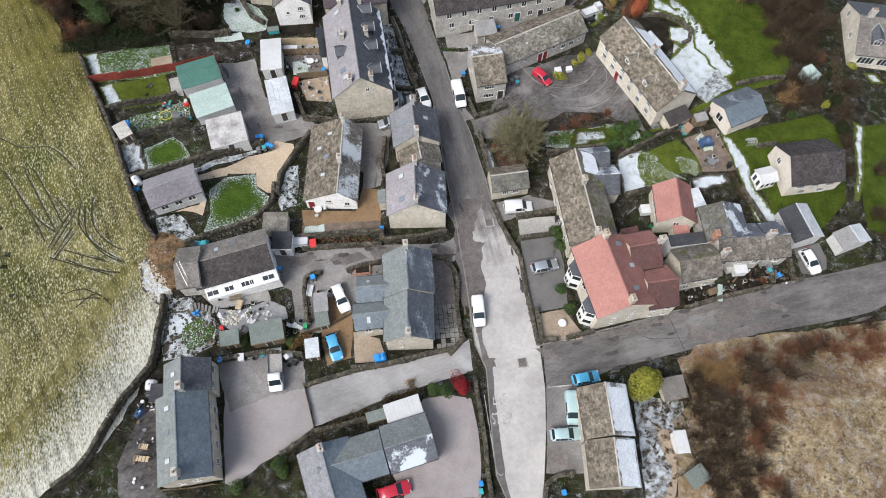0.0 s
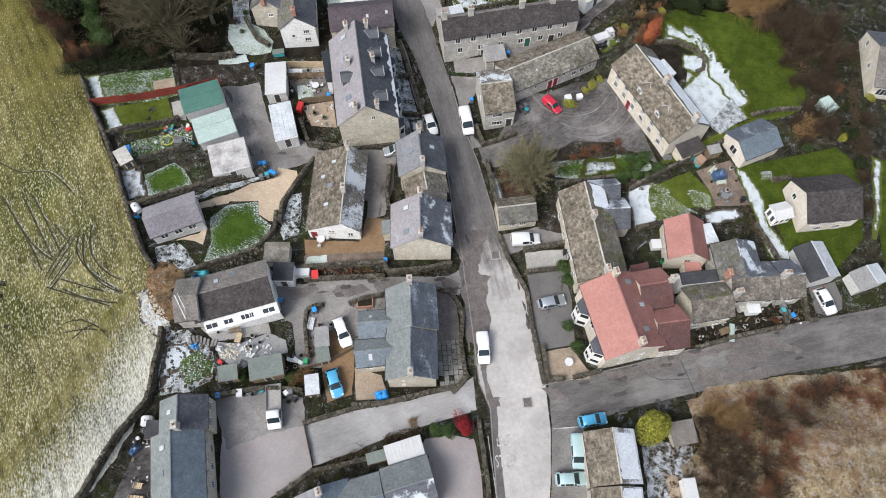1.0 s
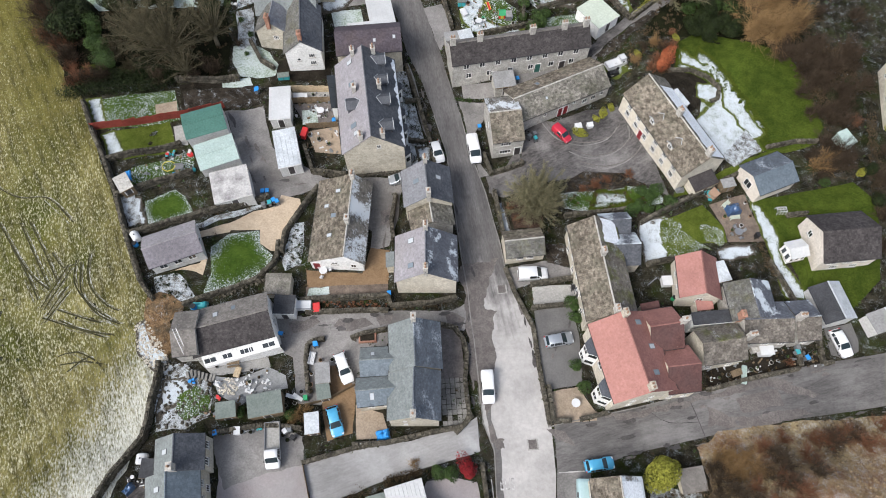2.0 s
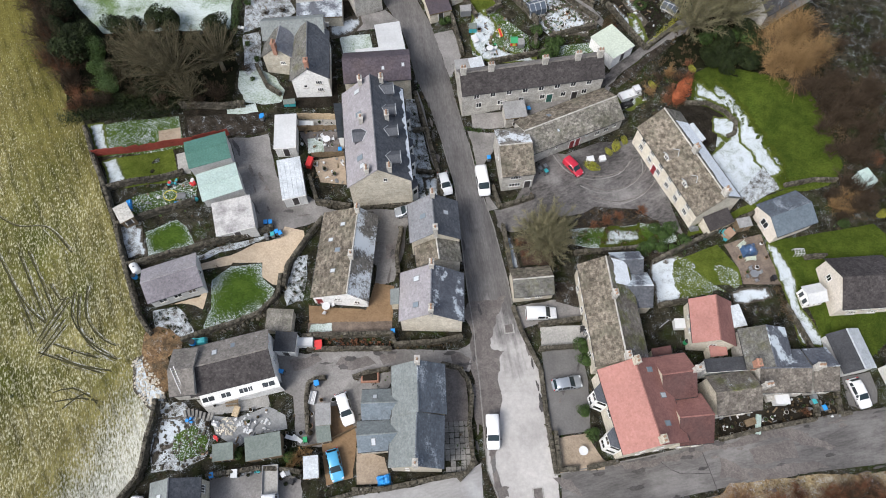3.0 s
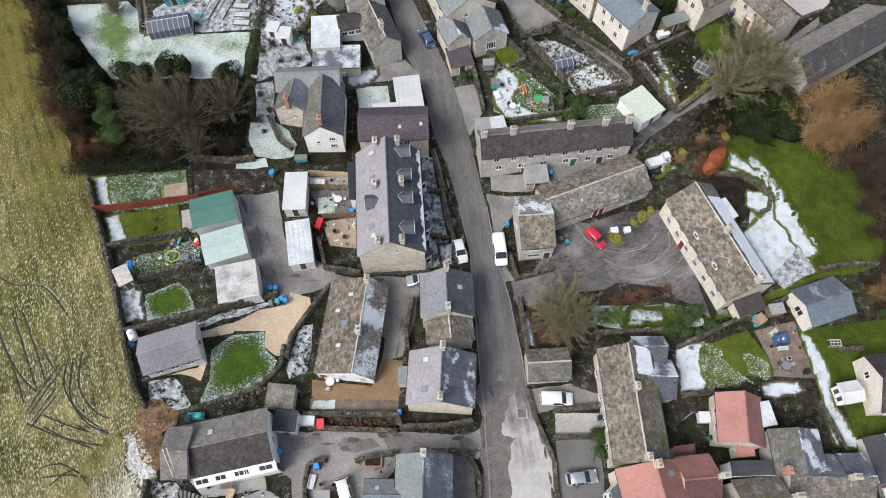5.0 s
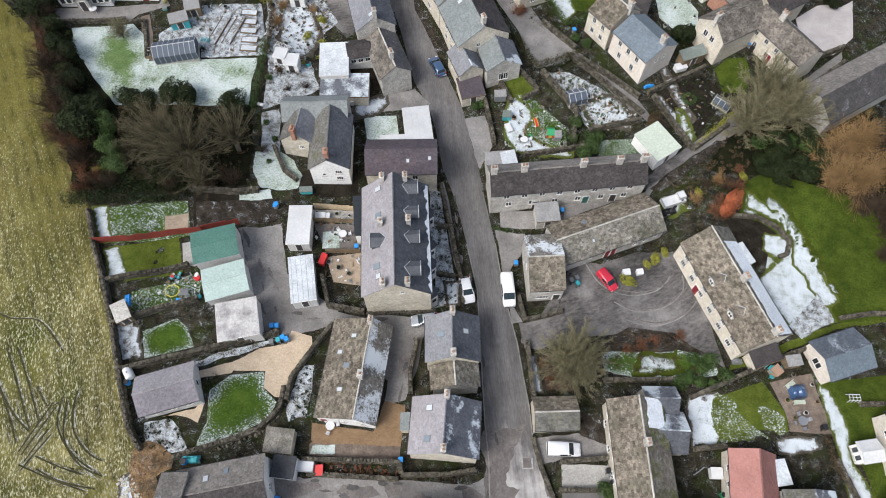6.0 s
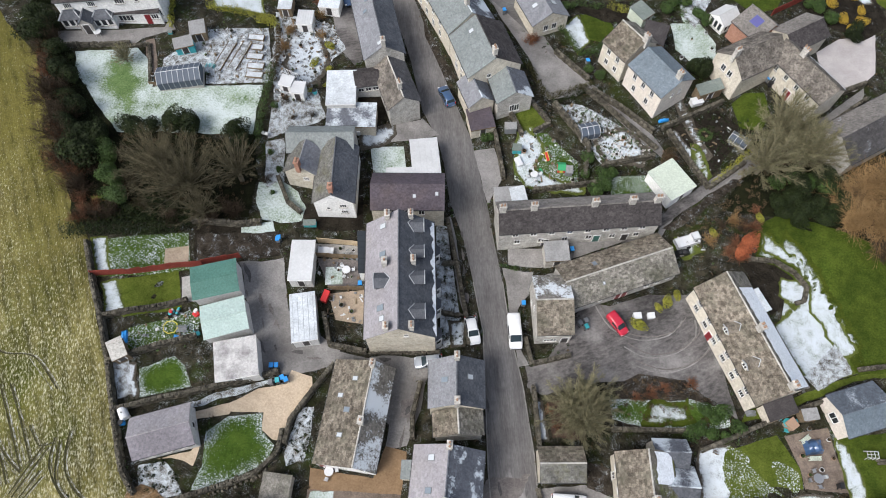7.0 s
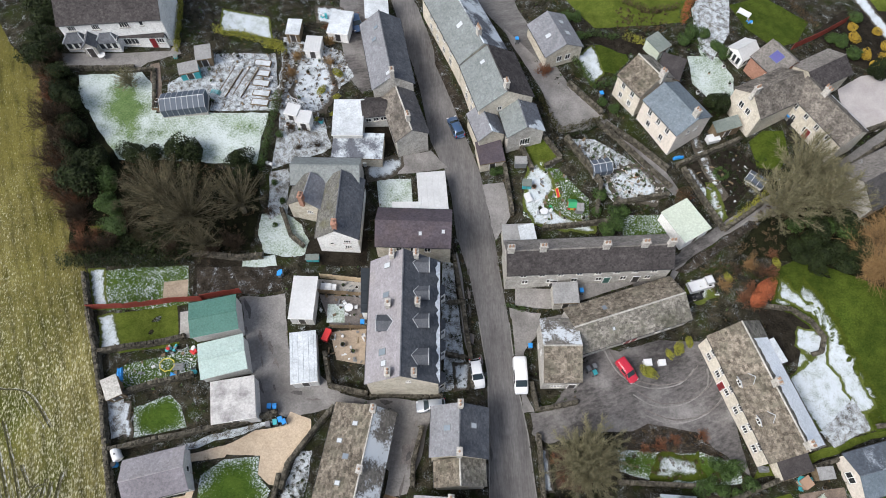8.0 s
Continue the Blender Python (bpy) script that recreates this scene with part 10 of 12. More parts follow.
def body_mesh(kind, own, paint, x_shift=0.0):
    L, W, st, (rear_i, screen_i, bonnet_i) = BODIES[kind]
    xs = [(s[0] - 0.5) * L + x_shift for s in st]
    rings = []
    for (k, belt, top, wb, wt), x in zip(st, xs):
        rings.append([(x, -wb * 0.96, 0.26), (x, -wb, 0.55), (x, -wb, belt), (x, -wt - 0.03, belt + (top - belt) * 0.88), (x, -wt * 0.7, top), (x, 0, top + 0.02),
                      (x, wt * 0.7, top), (x, wt + 0.03, belt + (top - belt) * 0.88), (x, wb, belt), (x, wb, 0.55), (x, wb * 0.96, 0.26)])
    s, n = Shape(), 11
    s.add([p for r in rings for p in r], [(i * n + j, i * n + j + 1, (i + 1) * n + j + 1, (i + 1) * n + j) for i in range(len(rings) - 1) for j in range(n - 1)]
          + [(i * n, (i + 1) * n, (i + 1) * n + n - 1, i * n + n - 1) for i in range(len(rings) - 1)] + [tuple(range(n)), tuple(range(len(rings) * n - 1, (len(rings) - 1) * n - 1, -1))])
    body = part("body", s, paint, own, smooth=True)

    def pane(name, quad, out):
        c = sum((Vector(p) for p in quad), Vector()) / 4
        q = [c + (Vector(p) - c) * 0.90 + Vector(out) * 0.012 for p in quad]
        nrm = (q[1] - q[0]).cross(q[3] - q[0])
        if nrm.dot(Vector(out)) < 0:
            q = q[::-1]
        low = [p - Vector(out) * 0.03 for p in q]
        part(name, Shape().add([tuple(p) for p in q + low], [(0, 1, 2, 3), (7, 6, 5, 4)] + [(i, 4 + i, 4 + (i + 1) % 4, (i + 1) % 4) for i in range(4)]), GLASS, own)

    def wrap(name, r0, r1, out, k0=0.07, k1=0.93):
        """A bowed pane that follows the body from one station to the next."""
        o = Vector(out) * 0.018
        rows = [[Vector(r0[j]).lerp(Vector(r1[j]), k) for j in range(3, 8)] for k in (k0, k1)]
        vs = [tuple(Vector((p.x, p.y * 0.93, p.z)) + o) for row in rows for p in row] + [tuple(Vector((p.x, p.y * 0.93, p.z)) - o) for row in rows for p in row]
        fs = [(i, i + 1, i + 6, i + 5) for i in range(4)] + [(i + 15, i + 16, i + 11, i + 10) for i in range(4)]
        part(name, Shape().add(vs, fs), CAR_GLASS, own)

    wrap("windscreen", rings[screen_i], rings[bonnet_i], (0.5, 0, 0.87))
    if kind in ("van", "small_van"):
        a = rings[0]
        pane("rear_window", [a[2], a[3], a[7], a[8]], (-0.85, 0, 0.5))
    elif kind != "cab":
        wrap("rear_window", rings[1], rings[rear_i], (-0.6, 0, 0.8), 0.1, 0.85)
    for side, (lo, hi) in ((-1, (2, 3)), (1, (8, 7))):
        first = rear_i if kind in ("hatchback", "estate") else screen_i - (1 if kind != "cab" else 3)
        for i in range(first, screen_i + 1):
            r0, r1 = rings[i], rings[i + 1]
            if i == screen_i:
                mid = tuple((Vector(r0[hi]) + Vector(r1[hi])) / 2)
                pane("side_window", [r0[lo], tuple((Vector(r0[lo]) + Vector(r1[lo])) / 2), mid, r0[hi]], (0, side, 0.3))
            else:
                pane("side_window", [r0[lo], r1[lo], r1[hi], r0[hi]], (0, side, 0.3))
    for side in (-1, 1):
        xn = xs[-2]
        part("headlight", Shape().box(xn - 0.22, xn + 0.03, side * W * 0.36 - 0.16, side * W * 0.36 + 0.16, 0.66, 0.78), LIGHT_CLEAR, own)
        part("tail_light", Shape().box(xs[0] - 0.01, xs[0] + 0.12, side * W * 0.40 - 0.08, side * W * 0.40 + 0.06, 0.70, 0.92), LIGHT_RED, own)
        part("mirror", Shape().box(xs[bonnet_i] - 0.35, xs[bonnet_i] - 0.22, side * (W / 2 + 0.02), side * (W / 2 + 0.02) + side * 0.16, 0.95, 1.08) if side > 0 else
             Shape().box(xs[bonnet_i] - 0.35, xs[bonnet_i] - 0.22, -W / 2 - 0.18, -W / 2 - 0.02, 0.95, 1.08), BLACK, own)
    part("bumper", Shape().box(xs[-2] - 0.05, xs[-1] + 0.03, -W * 0.36, W * 0.36, 0.30, 0.48), BLACK, own)
    return L, W


def wheels(own, xs, W, r=0.32):
    for x in xs:
        for side in (-1, 1):
            y = side * (W / 2 - 0.12)
            w = part("wheel", Shape().tube((x, y - 0.10, r), (x, y + 0.10, r), r, r, 16), RUBBER, own)
            part("rim", Shape().tube((x, y - 0.11, r), (x, y + 0.11, r), r * 0.62, r * 0.62, 12), STEEL, w)


def car(kind, x, y, heading, colour, label, scale=1.0):
    own = thing("van" if "van" in kind else "car", x, y, heading, None, label, "van" if "van" in kind else "car")
    own.location.z += 0.08
    L, W = body_mesh(kind, own, PAINT[colour])
    wheels(own, (-0.31 * L, 0.31 * L), W)
    own.scale = (scale, scale, scale)
    return own


def flatbed(x, y, heading, label):
    own = thing("flatbed_truck", x, y, heading, None, label, "truck")
    own.location.z += 0.08
    body_mesh("cab", own, PAINT["white"], 1.75)
    part("chassis", Shape().box(-2.9, 1.5, -0.5, 0.5, 0.35, 0.7), BLACK, own)
    bed = part("bed", Shape().box(-2.95, 0.65, -1.0, 1.0, 0.75, 0.9), CONCRETE, own, "grey load bed")
    for y0, y1 in ((-1.0, -0.95), (0.95, 1.0)):
        part("side_board", Shape().box(-2.95, 0.65, y0, y1, 0.9, 1.25), STEEL, bed)
    part("headboard", Shape().box(0.6, 0.66, -1.0, 1.0, 0.9, 1.9), STEEL, bed)
    part("tailboard", Shape().box(-2.98, -2.92, -1.0, 1.0, 0.9, 1.25), STEEL, bed)
    wheels(own, (-1.9, 1.9), 1.95, 0.34)
    return own


car("small_van", 5.11, 30.62, -85.8, "white", "small white panel van parked at the roadside")
car("van", 2.64, 68.63, -79.22, "white", "white panel van parked on the pavement edge")
car("hatchback", -3.25, 67.98, -71.99, "white", "white hatchback parked beside front gardens")
car("small_van", 11.63, 47.41, 4.95, "white", "white van parked beside a stone outbuilding")
car("hatchback", 15.12, 37.7, 12.36, "silver", "silver-blue hatchback in a walled parking bay")
car("estate", -14.79, 32.56, -65.94, "white", "white estate car parked in a courtyard")
car("hatchback", -15.23, 25.34, -70.33, "blue", "bright blue hatchback on brown gravel")
flatbed(-22.94, 21.86, -81.47, "white flatbed truck with an empty load bed")
car("hatchback", 54.63, 38.46, -72.87, "white", "white hatchback beside a dark garage")
car("estate", -6.3, 6.46, 16.83, "red", "bright red car outside a slate-roofed hall")
car("van", 17.44, 16.96, -89.87, "pale", "pale blue-green van beside a stone barn", 0.9)
car("hatchback", 16.36, 13.54, 3.24, "pale", "pale blue hatchback parked beside a barn")
car("hatchback", 19.79, 21.11, 10.1, "blue", "bright blue car parked at a barn end", 0.95)
car("small_van", 16.73, 71.51, -49.25, "red", "red van parked in a muddy yard", 0.8)
car("hatchback", -12.35, 105.88, 120.61, "navy", "dark blue hatchback parked against the street wall")
car("hatchback", -31.96, 122.41, -65.46, "navy", "dark blue car on a rough drive", 0.95)
car("hatchback", -8.69, 62.54, -164.69, "silver", "silver hatchback in the mouth of a back lane", 0.95)

# ---- garden things ----
def wheelie_bin(x, y, heading, material, label, scale=1.0):
    own = thing("wheelie_bin", x, y, heading, None, label, "bin", "bins")
    part("body", Shape().box(-0.24, 0.24, -0.28, 0.28, 1.0, 0.12).box(-0.29, 0.29, -0.34, 0.34, 0.92, 1.0), GREY_P if material in (BLUE, TEAL) else material, own)
    part("lid", Shape().box(-0.30, 0.30, -0.36, 0.36, 1.0, 1.09, None, 0.9), material, own)
    part("handle", Shape().tube((-0.2, -0.38, 0.98), (0.2, -0.38, 0.98), 0.025, 0.025, 6), BLACK, own)
    for sx in (-1, 1):
        part("wheel", Shape().tube((sx * 0.22, -0.28, 0.12), (sx * 0.28, -0.28, 0.12), 0.12, 0.12, 10), RUBBER, own)
    own.scale = (scale, scale, scale)
    return own


for (u, v), hd, mt, lb in (
        ((-29.37, 58.59), 10, BLUE, "blue-lidded wheelie bin on tarmac"), ((-28.7, 58.7), 12, BLUE, "blue-lidded wheelie bin on tarmac"), ((-27.56, 57.23), 30, BLUE, "blue-lidded wheelie bin by a wall"),
        ((-27.02, 57.04), 35, BLUE, "blue-lidded wheelie bin by a wall"), ((-28.1, 56.78), 20, TEAL, "teal-lidded wheelie bin by a wall"), ((-28.93, 56.39), 20, GREY_P, "grey wheelie bin by a wall"),
        ((3.5, 73.08), 10, BLUE, "blue-lidded bin beside a house wall"), ((7.3, 80.54), 15, BLUE, "blue-lidded bin in a terrace yard"), ((8.17, 80.62), 15, BLUE, "blue-lidded bin in a terrace yard"), ((9.65, 81.9), 15, BLUE, "blue-lidded bin by a porch"),
        ((11.59, 70.96), 40, GREY_P, "grey wheelie bin at a barn corner"), ((12.46, 70.53), 30, TEAL, "teal-lidded wheelie bin at a barn corner"), ((12.35, 71.4), 30, GREY_P, "grey wheelie bin at a barn corner"),
        ((-9.24, 43.5), 10, BLUE, "blue-lidded bin beside a cottage"), ((-24.08, 37.05), 80, BLUE, "blue-lidded bin at a white gable"), ((-19.13, 35.78), 10, BLUE, "blue bin on a terrace"), ((-18.99, 35.73), 20, BLUE, "blue bin on a raised terrace"),
        ((-30.44, 23.07), 20, BLUE, "blue bin beside a yard wall"), ((-21.08, 24), 20, GREY_P, "grey bin beside a truck"), ((-20.54, 23.02), 60, BLACK, "black bin beside a truck"), ((-21.66, 23.77), 40, WHITE_P, "white crate beside a truck"),
        ((49.53, 36.24), 20, BLUE, "blue bin in a front garden"), ((48.28, 36.99), 20, TEAL, "teal bin in a front garden"), ((48.43, 37.62), 10, GREY_P, "grey bin in a front garden"), ((44.69, 53.95), 10, BLACK, "black bin on a patio"),
        ((-19.88, 71.83), 10, BLUE, "blue bin behind a tall house"), ((-32.71, 76.73), 20, BLUE, "blue bin beside a garage"), ((-32.83, 76.48), 10, BLUE, "blue bin beside a garage"), ((-24.95, 96.5), 10, WHITE_P, "white crate on a drive"),
        ((4.92, 7.32), 10, BLUE, "blue bin inside a forecourt wall"), ((4.9, 6.39), 10, TEAL, "teal bin inside a forecourt wall"), ((15.61, 6.27), 10, BLUE, "blue bin on a corner plot"), ((-4.91, 123.51), 20, BLUE, "blue bin behind a house"),
        ((9.79, 115.03), 20, BLUE, "blue bin at a house door"), ((38.66, 114.96), 20, BLUE, "blue bin at a garden door"), ((38.95, 114.12), 20, BLACK, "black bin at a garden door"), ((-19.48, 28.24), 10, GREEN_P, "green bin by a timber fence"), ((17.42, 45.45), 10, BLACK, "dark bin in a parking bay"), ((17.85, 45.14), 10, GREY_P, "dark bin in a parking bay")):
    wheelie_bin(u, v, hd, mt, lb)


def lump(sx, sy, sz, seed, n=7):
    """A sagging heap or covered load: a dome grid with folds."""
    s = Shape()
    vs = []
    for j in range(n + 1):
        for i in range(n + 1):
            a, b = 2 * i / n - 1, 2 * j / n - 1
            k = noise.noise(Vector((a * 1.7, b * 1.7, seed * 3.1)))
            h = max(0.0, 1 - max(abs(a), abs(b)) ** 3.5) ** 0.5
            vs.append((a * sx / 2 * (1 + 0.12 * k), b * sy / 2 * (1 + 0.12 * k), -0.05 + sz * h * (0.85 + 0.45 * k)))
    s.add(vs, [(j * (n + 1) + i, j * (n + 1) + i + 1, (j + 1) * (n + 1) + i + 1, (j + 1) * (n + 1) + i) for j in range(n) for i in range(n)])
    return s


def crate(name, x, y, heading, sx, sy, sz, material, label, category="box", rim=True):
    """Loose garden and yard things, each kind with its own shape."""
    label = label if len(label.split()) > 3 else label + " in a garden"
    own = thing(name, x, y, heading, None, label, category)
    own.location.z += 0.05
    rng = random.Random(int(abs(x * 37 + y * 11)))
    hx, hy = sx / 2, sy / 2
    if name in ("covered_load", "bulk_bag", "tyre_heap", "paddling_pool"):
        part("sheet", lump(sx, sy, sz, rng.random()), material, own)
        part("weight", Shape().tube((hx * 0.9, -hy, 0.05), (hx * 0.9, hy, 0.06), 0.06, 0.06, 6), TIMBER, own)
    elif name in ("scrap_heap", "building_block", "clay_pots", "bucket_box") or (name == "toy_box" and sx < 1.3):
        for i in range(7):
            u, w = rng.uniform(-hx, hx), rng.uniform(-hy, hy)
            r, h = rng.uniform(0.12, 0.28), sz * rng.uniform(0.3, 0.9)
            mt = material if i % 3 else rng.choice((GREY_P, WHITE_P, TIMBER, BLACK))
            if name == "building_block" or i % 2:
                part("piece", Shape().box(-r, r, -r * 0.6, r * 0.6, 0, h * 0.6, pose(u, w, 0, 0, 0, rng.uniform(0, 180)), 0.95), WHITE_P if name == "building_block" else mt, own)
            else:
                part("tub", Shape().tube((u, w, 0), (u, w, h), r * 0.75, r, 10), mt, own)
    elif name in ("bench", "garden_sofa"):
        n = 4
        for i in range(n):
            w = -hy + sy * (i + 0.5) / n
            part("seat_slat", Shape().box(-hx, hx, w - sy / n * 0.4, w + sy / n * 0.4, 0.40, 0.45), material, own)
        part("backrest", Shape().box(-hx, hx, hy - 0.05, hy, 0.45, 0.45 + sz * 0.55), material, own)
        for a in (-1, 1):
            for b in (-1, 1):
                part("leg", Shape().box(a * (hx - 0.06) - 0.04, a * (hx - 0.06) + 0.04, b * (hy - 0.06) - 0.04, b * (hy - 0.06) + 0.04, 0, 0.42), material, own)
    elif name == "picnic_table":
        for i in range(5):
            w = -0.35 + 0.175 * i
            part("board", Shape().box(-hx, hx, w - 0.08, w + 0.08, 0.70, 0.75), material, own)
        for a in (-1, 1):
            part("seat", Shape().box(-hx, hx, a * 0.65 - 0.12, a * 0.65 + 0.12, 0.42, 0.46), material, own)
            part("leg", Shape().tube((a * hx * 0.7, -0.65, 0), (a * hx * 0.7, 0.3, 0.7), 0.05, 0.05, 4).tube((a * hx * 0.7, 0.65, 0), (a * hx * 0.7, -0.3, 0.7), 0.05, 0.05, 4), material, own)
    elif name in ("pallet", "path_slab"):
        for lvl in range(max(1, int(sz / 0.16))):
            for i in range(6):
                u = -hx + sx * (i + 0.5) / 6 + rng.uniform(-0.02, 0.02)
                part("board", Shape().box(u - sx * 0.065, u + sx * 0.065, -hy, hy, lvl * 0.16 + 0.11, lvl * 0.16 + 0.14), material, own)
            for a in (-1, 0, 1):
                part("bearer", Shape().box(-hx, hx, a * hy * 0.85 - 0.05, a * hy * 0.85 + 0.05, lvl * 0.16, lvl * 0.16 + 0.11), material, own)
    elif name == "garden_lounger":
        part("bed", Shape().box(-hx, hx, -hy, hy * 0.3, 0.3, 0.36), material, own)
        part("backrest", Shape().slab([(-hx, hy * 0.3, 0.36), (hx, hy * 0.3, 0.36), (hx, hy, 0.8), (-hx, hy, 0.8)], 0.06), material, own)
        for a in (-1, 1):
            for b in (-1, 1):
                part("leg", Shape().tube((a * hx * 0.8, b * hy * 0.7, 0), (a * hx * 0.8, b * hy * 0.7, 0.32), 0.03, 0.03, 5), material, own)
    elif name == "goal_net" or name == "clothes_airer" or name == "growing_frame" or name == "polytunnel_box":
        n = max(3, int(sx / 0.5))
        for i in range(n + 1):
            u = -hx + sx * i / n
            part("hoop", Shape().tube((u, -hy, 0), (u, -hy * 0.8, sz), 0.035, 0.035, 5).tube((u, -hy * 0.8, sz), (u, hy * 0.8, sz), 0.035, 0.035, 5).tube((u, hy * 0.8, sz), (u, hy, 0), 0.035, 0.035, 5), material, own)
        for b in (-0.8, 0.0, 0.8):
            part("rail", Shape().tube((-hx, hy * b, sz), (hx, hy * b, sz), 0.035, 0.035, 5), material, own)
    elif name == "playhouse":
        part("wall", Shape().box(-hx, hx, -hy, hy, 0, sz * 0.6), material, own)
        for b in (-1, 1):
            q = [(-hx - 0.1, b * (hy + 0.1), sz * 0.58), (hx + 0.1, b * (hy + 0.1), sz * 0.58), (hx + 0.1, 0, sz), (-hx - 0.1, 0, sz)]
            part("roof", Shape().slab(q if b < 0 else q[::-1], 0.05), GREEN_P, own)
        part("door", Shape().box(-0.25, 0.25, -hy - 0.03, -hy, 0, sz * 0.5), YELLOW_P, own)
    elif name == "play_slide":
        part("chute", Shape().slab([(-hx, -hy, 0.1), (hx, -hy, 0.1), (hx, hy * 0.4, sz), (-hx, hy * 0.4, sz)], 0.05), material, own)
        for a in (-1, 1):
            part("side_rail", Shape().tube((a * hx, -hy, 0.2), (a * hx, hy * 0.4, sz + 0.1), 0.05, 0.05, 6), YELLOW_P, own)
            part("ladder_leg", Shape().tube((a * hx, hy, 0), (a * hx, hy * 0.4, sz + 0.1), 0.05, 0.05, 6), YELLOW_P, own)
    elif name in ("oil_tank", "water_butt", "barrel_box"):
        if name == "oil_tank":
            part("tank", Shape().tube((0, -hy, hx + 0.15), (0, -hy * 0.8, hx + 0.15), hx * 0.8, hx, 14).tube((0, -hy * 0.8, hx + 0.15), (0, hy * 0.8, hx + 0.15), hx, hx, 14, False).tube((0, hy * 0.8, hx + 0.15), (0, hy, hx + 0.15), hx, hx * 0.8, 14), material, own)
            for b in (-0.6, 0.6):
                part("cradle", Shape().box(-hx * 0.8, hx * 0.8, hy * (b - 0.1), hy * (b + 0.1), 0, hx * 0.6), CONCRETE, own)
            part("cap", Shape().tube((0, 0, 2 * hx + 0.12), (0, 0, 2 * hx + 0.22), 0.1, 0.1, 8), BLACK, own)
        else:
            part("drum", Shape().tube((0, 0, 0), (0, 0, sz / 2), hx * 0.85, hx, 14, False).tube((0, 0, sz / 2), (0, 0, sz), hx, hx * 0.88, 14), material, own)
            part("lid", Shape().tube((0, 0, sz), (0, 0, sz + 0.06), hx * 0.92, hx * 0.85, 14), BLACK, own)
    elif name == "trailer":
        part("body", Shape().box(-hx, hx, -hy, hy, 0.35, sz, None, 0.97), material, own)
        part("rim", Shape().box(-hx, hx, -hy, -hy + 0.06, sz, sz + 0.1).box(-hx, hx, hy - 0.06, hy, sz, sz + 0.1).box(-hx, -hx + 0.06, -hy, hy, sz, sz + 0.1).box(hx - 0.06, hx, -hy, hy, sz, sz + 0.1), STEEL, own)
        part("drawbar", Shape().tube((hx, 0, 0.35), (hx + 0.9, 0, 0.35), 0.05, 0.05, 6), BLACK, own)
        for b in (-1, 1):
            part("wheel", Shape().tube((0, b * (hy + 0.02), 0.3), (0, b * (hy + 0.2), 0.3), 0.3, 0.3, 12), RUBBER, own)
    else:
        part("body", Shape().box(-hx, hx, -hy, hy, 0, sz, None, 0.96), material, own)
        lid_mat = {TEAL: FELT_GREEN, WHITE_P: WHITE_P, GREY_P: FELT_GREY, TIMBER: FELT_GREY}.get(material, material)
        q = [(-hx - 0.06, -hy - 0.06, sz), (hx + 0.06, -hy - 0.06, sz), (hx + 0.06, hy + 0.06, sz + 0.16), (-hx - 0.06, hy + 0.06, sz + 0.16)]
        part("lid", Shape().slab(q, 0.06), lid_mat, own)
        part("front_batten", Shape().box(-0.03, 0.03, -hy - 0.03, -hy + 0.02, 0.05, sz - 0.05), lid_mat, own)
    return own


def table_set(x, y, heading, label, material=None, chairs=4, round_top=True):
    mt = material or TIMBER
    own = thing("garden_table", x, y, heading, None, label, "table")
    own.location.z += 0.05
    part("tabletop", Shape().tube((0, 0, 0.68), (0, 0, 0.74), 0.6, 0.6, 18) if round_top else Shape().box(-0.8, 0.8, -0.45, 0.45, 0.68, 0.74), mt, own)
    for sx, sy in ((-1, -1), (1, -1), (1, 1), (-1, 1)):
        part("leg", Shape().tube((sx * 0.35, sy * 0.35, 0), (sx * 0.35, sy * 0.35, 0.68), 0.03, 0.03, 6), mt, own)
    for i in range(chairs):
        a = 360 * i / chairs + 20
        c = thing("garden_chair", x + 0.95 * math.cos(radians(a)), y + 0.95 * math.sin(radians(a)), a + 90, None, "garden chair beside a small table", "chair", "garden chairs")
        c.location.z += 0.05
        part("seat", Shape().box(-0.23, 0.23, -0.22, 0.22, 0.40, 0.45), mt, c)
        part("backrest", Shape().box(-0.23, 0.23, -0.25, -0.20, 0.45, 0.88), mt, c)
        for sx, sy in ((-1, -1), (1, -1), (1, 1), (-1, 1)):
            part("leg", Shape().tube((sx * 0.2, sy * 0.2, 0), (sx * 0.2, sy * 0.2, 0.42), 0.02, 0.02, 5), mt, c)
    return own


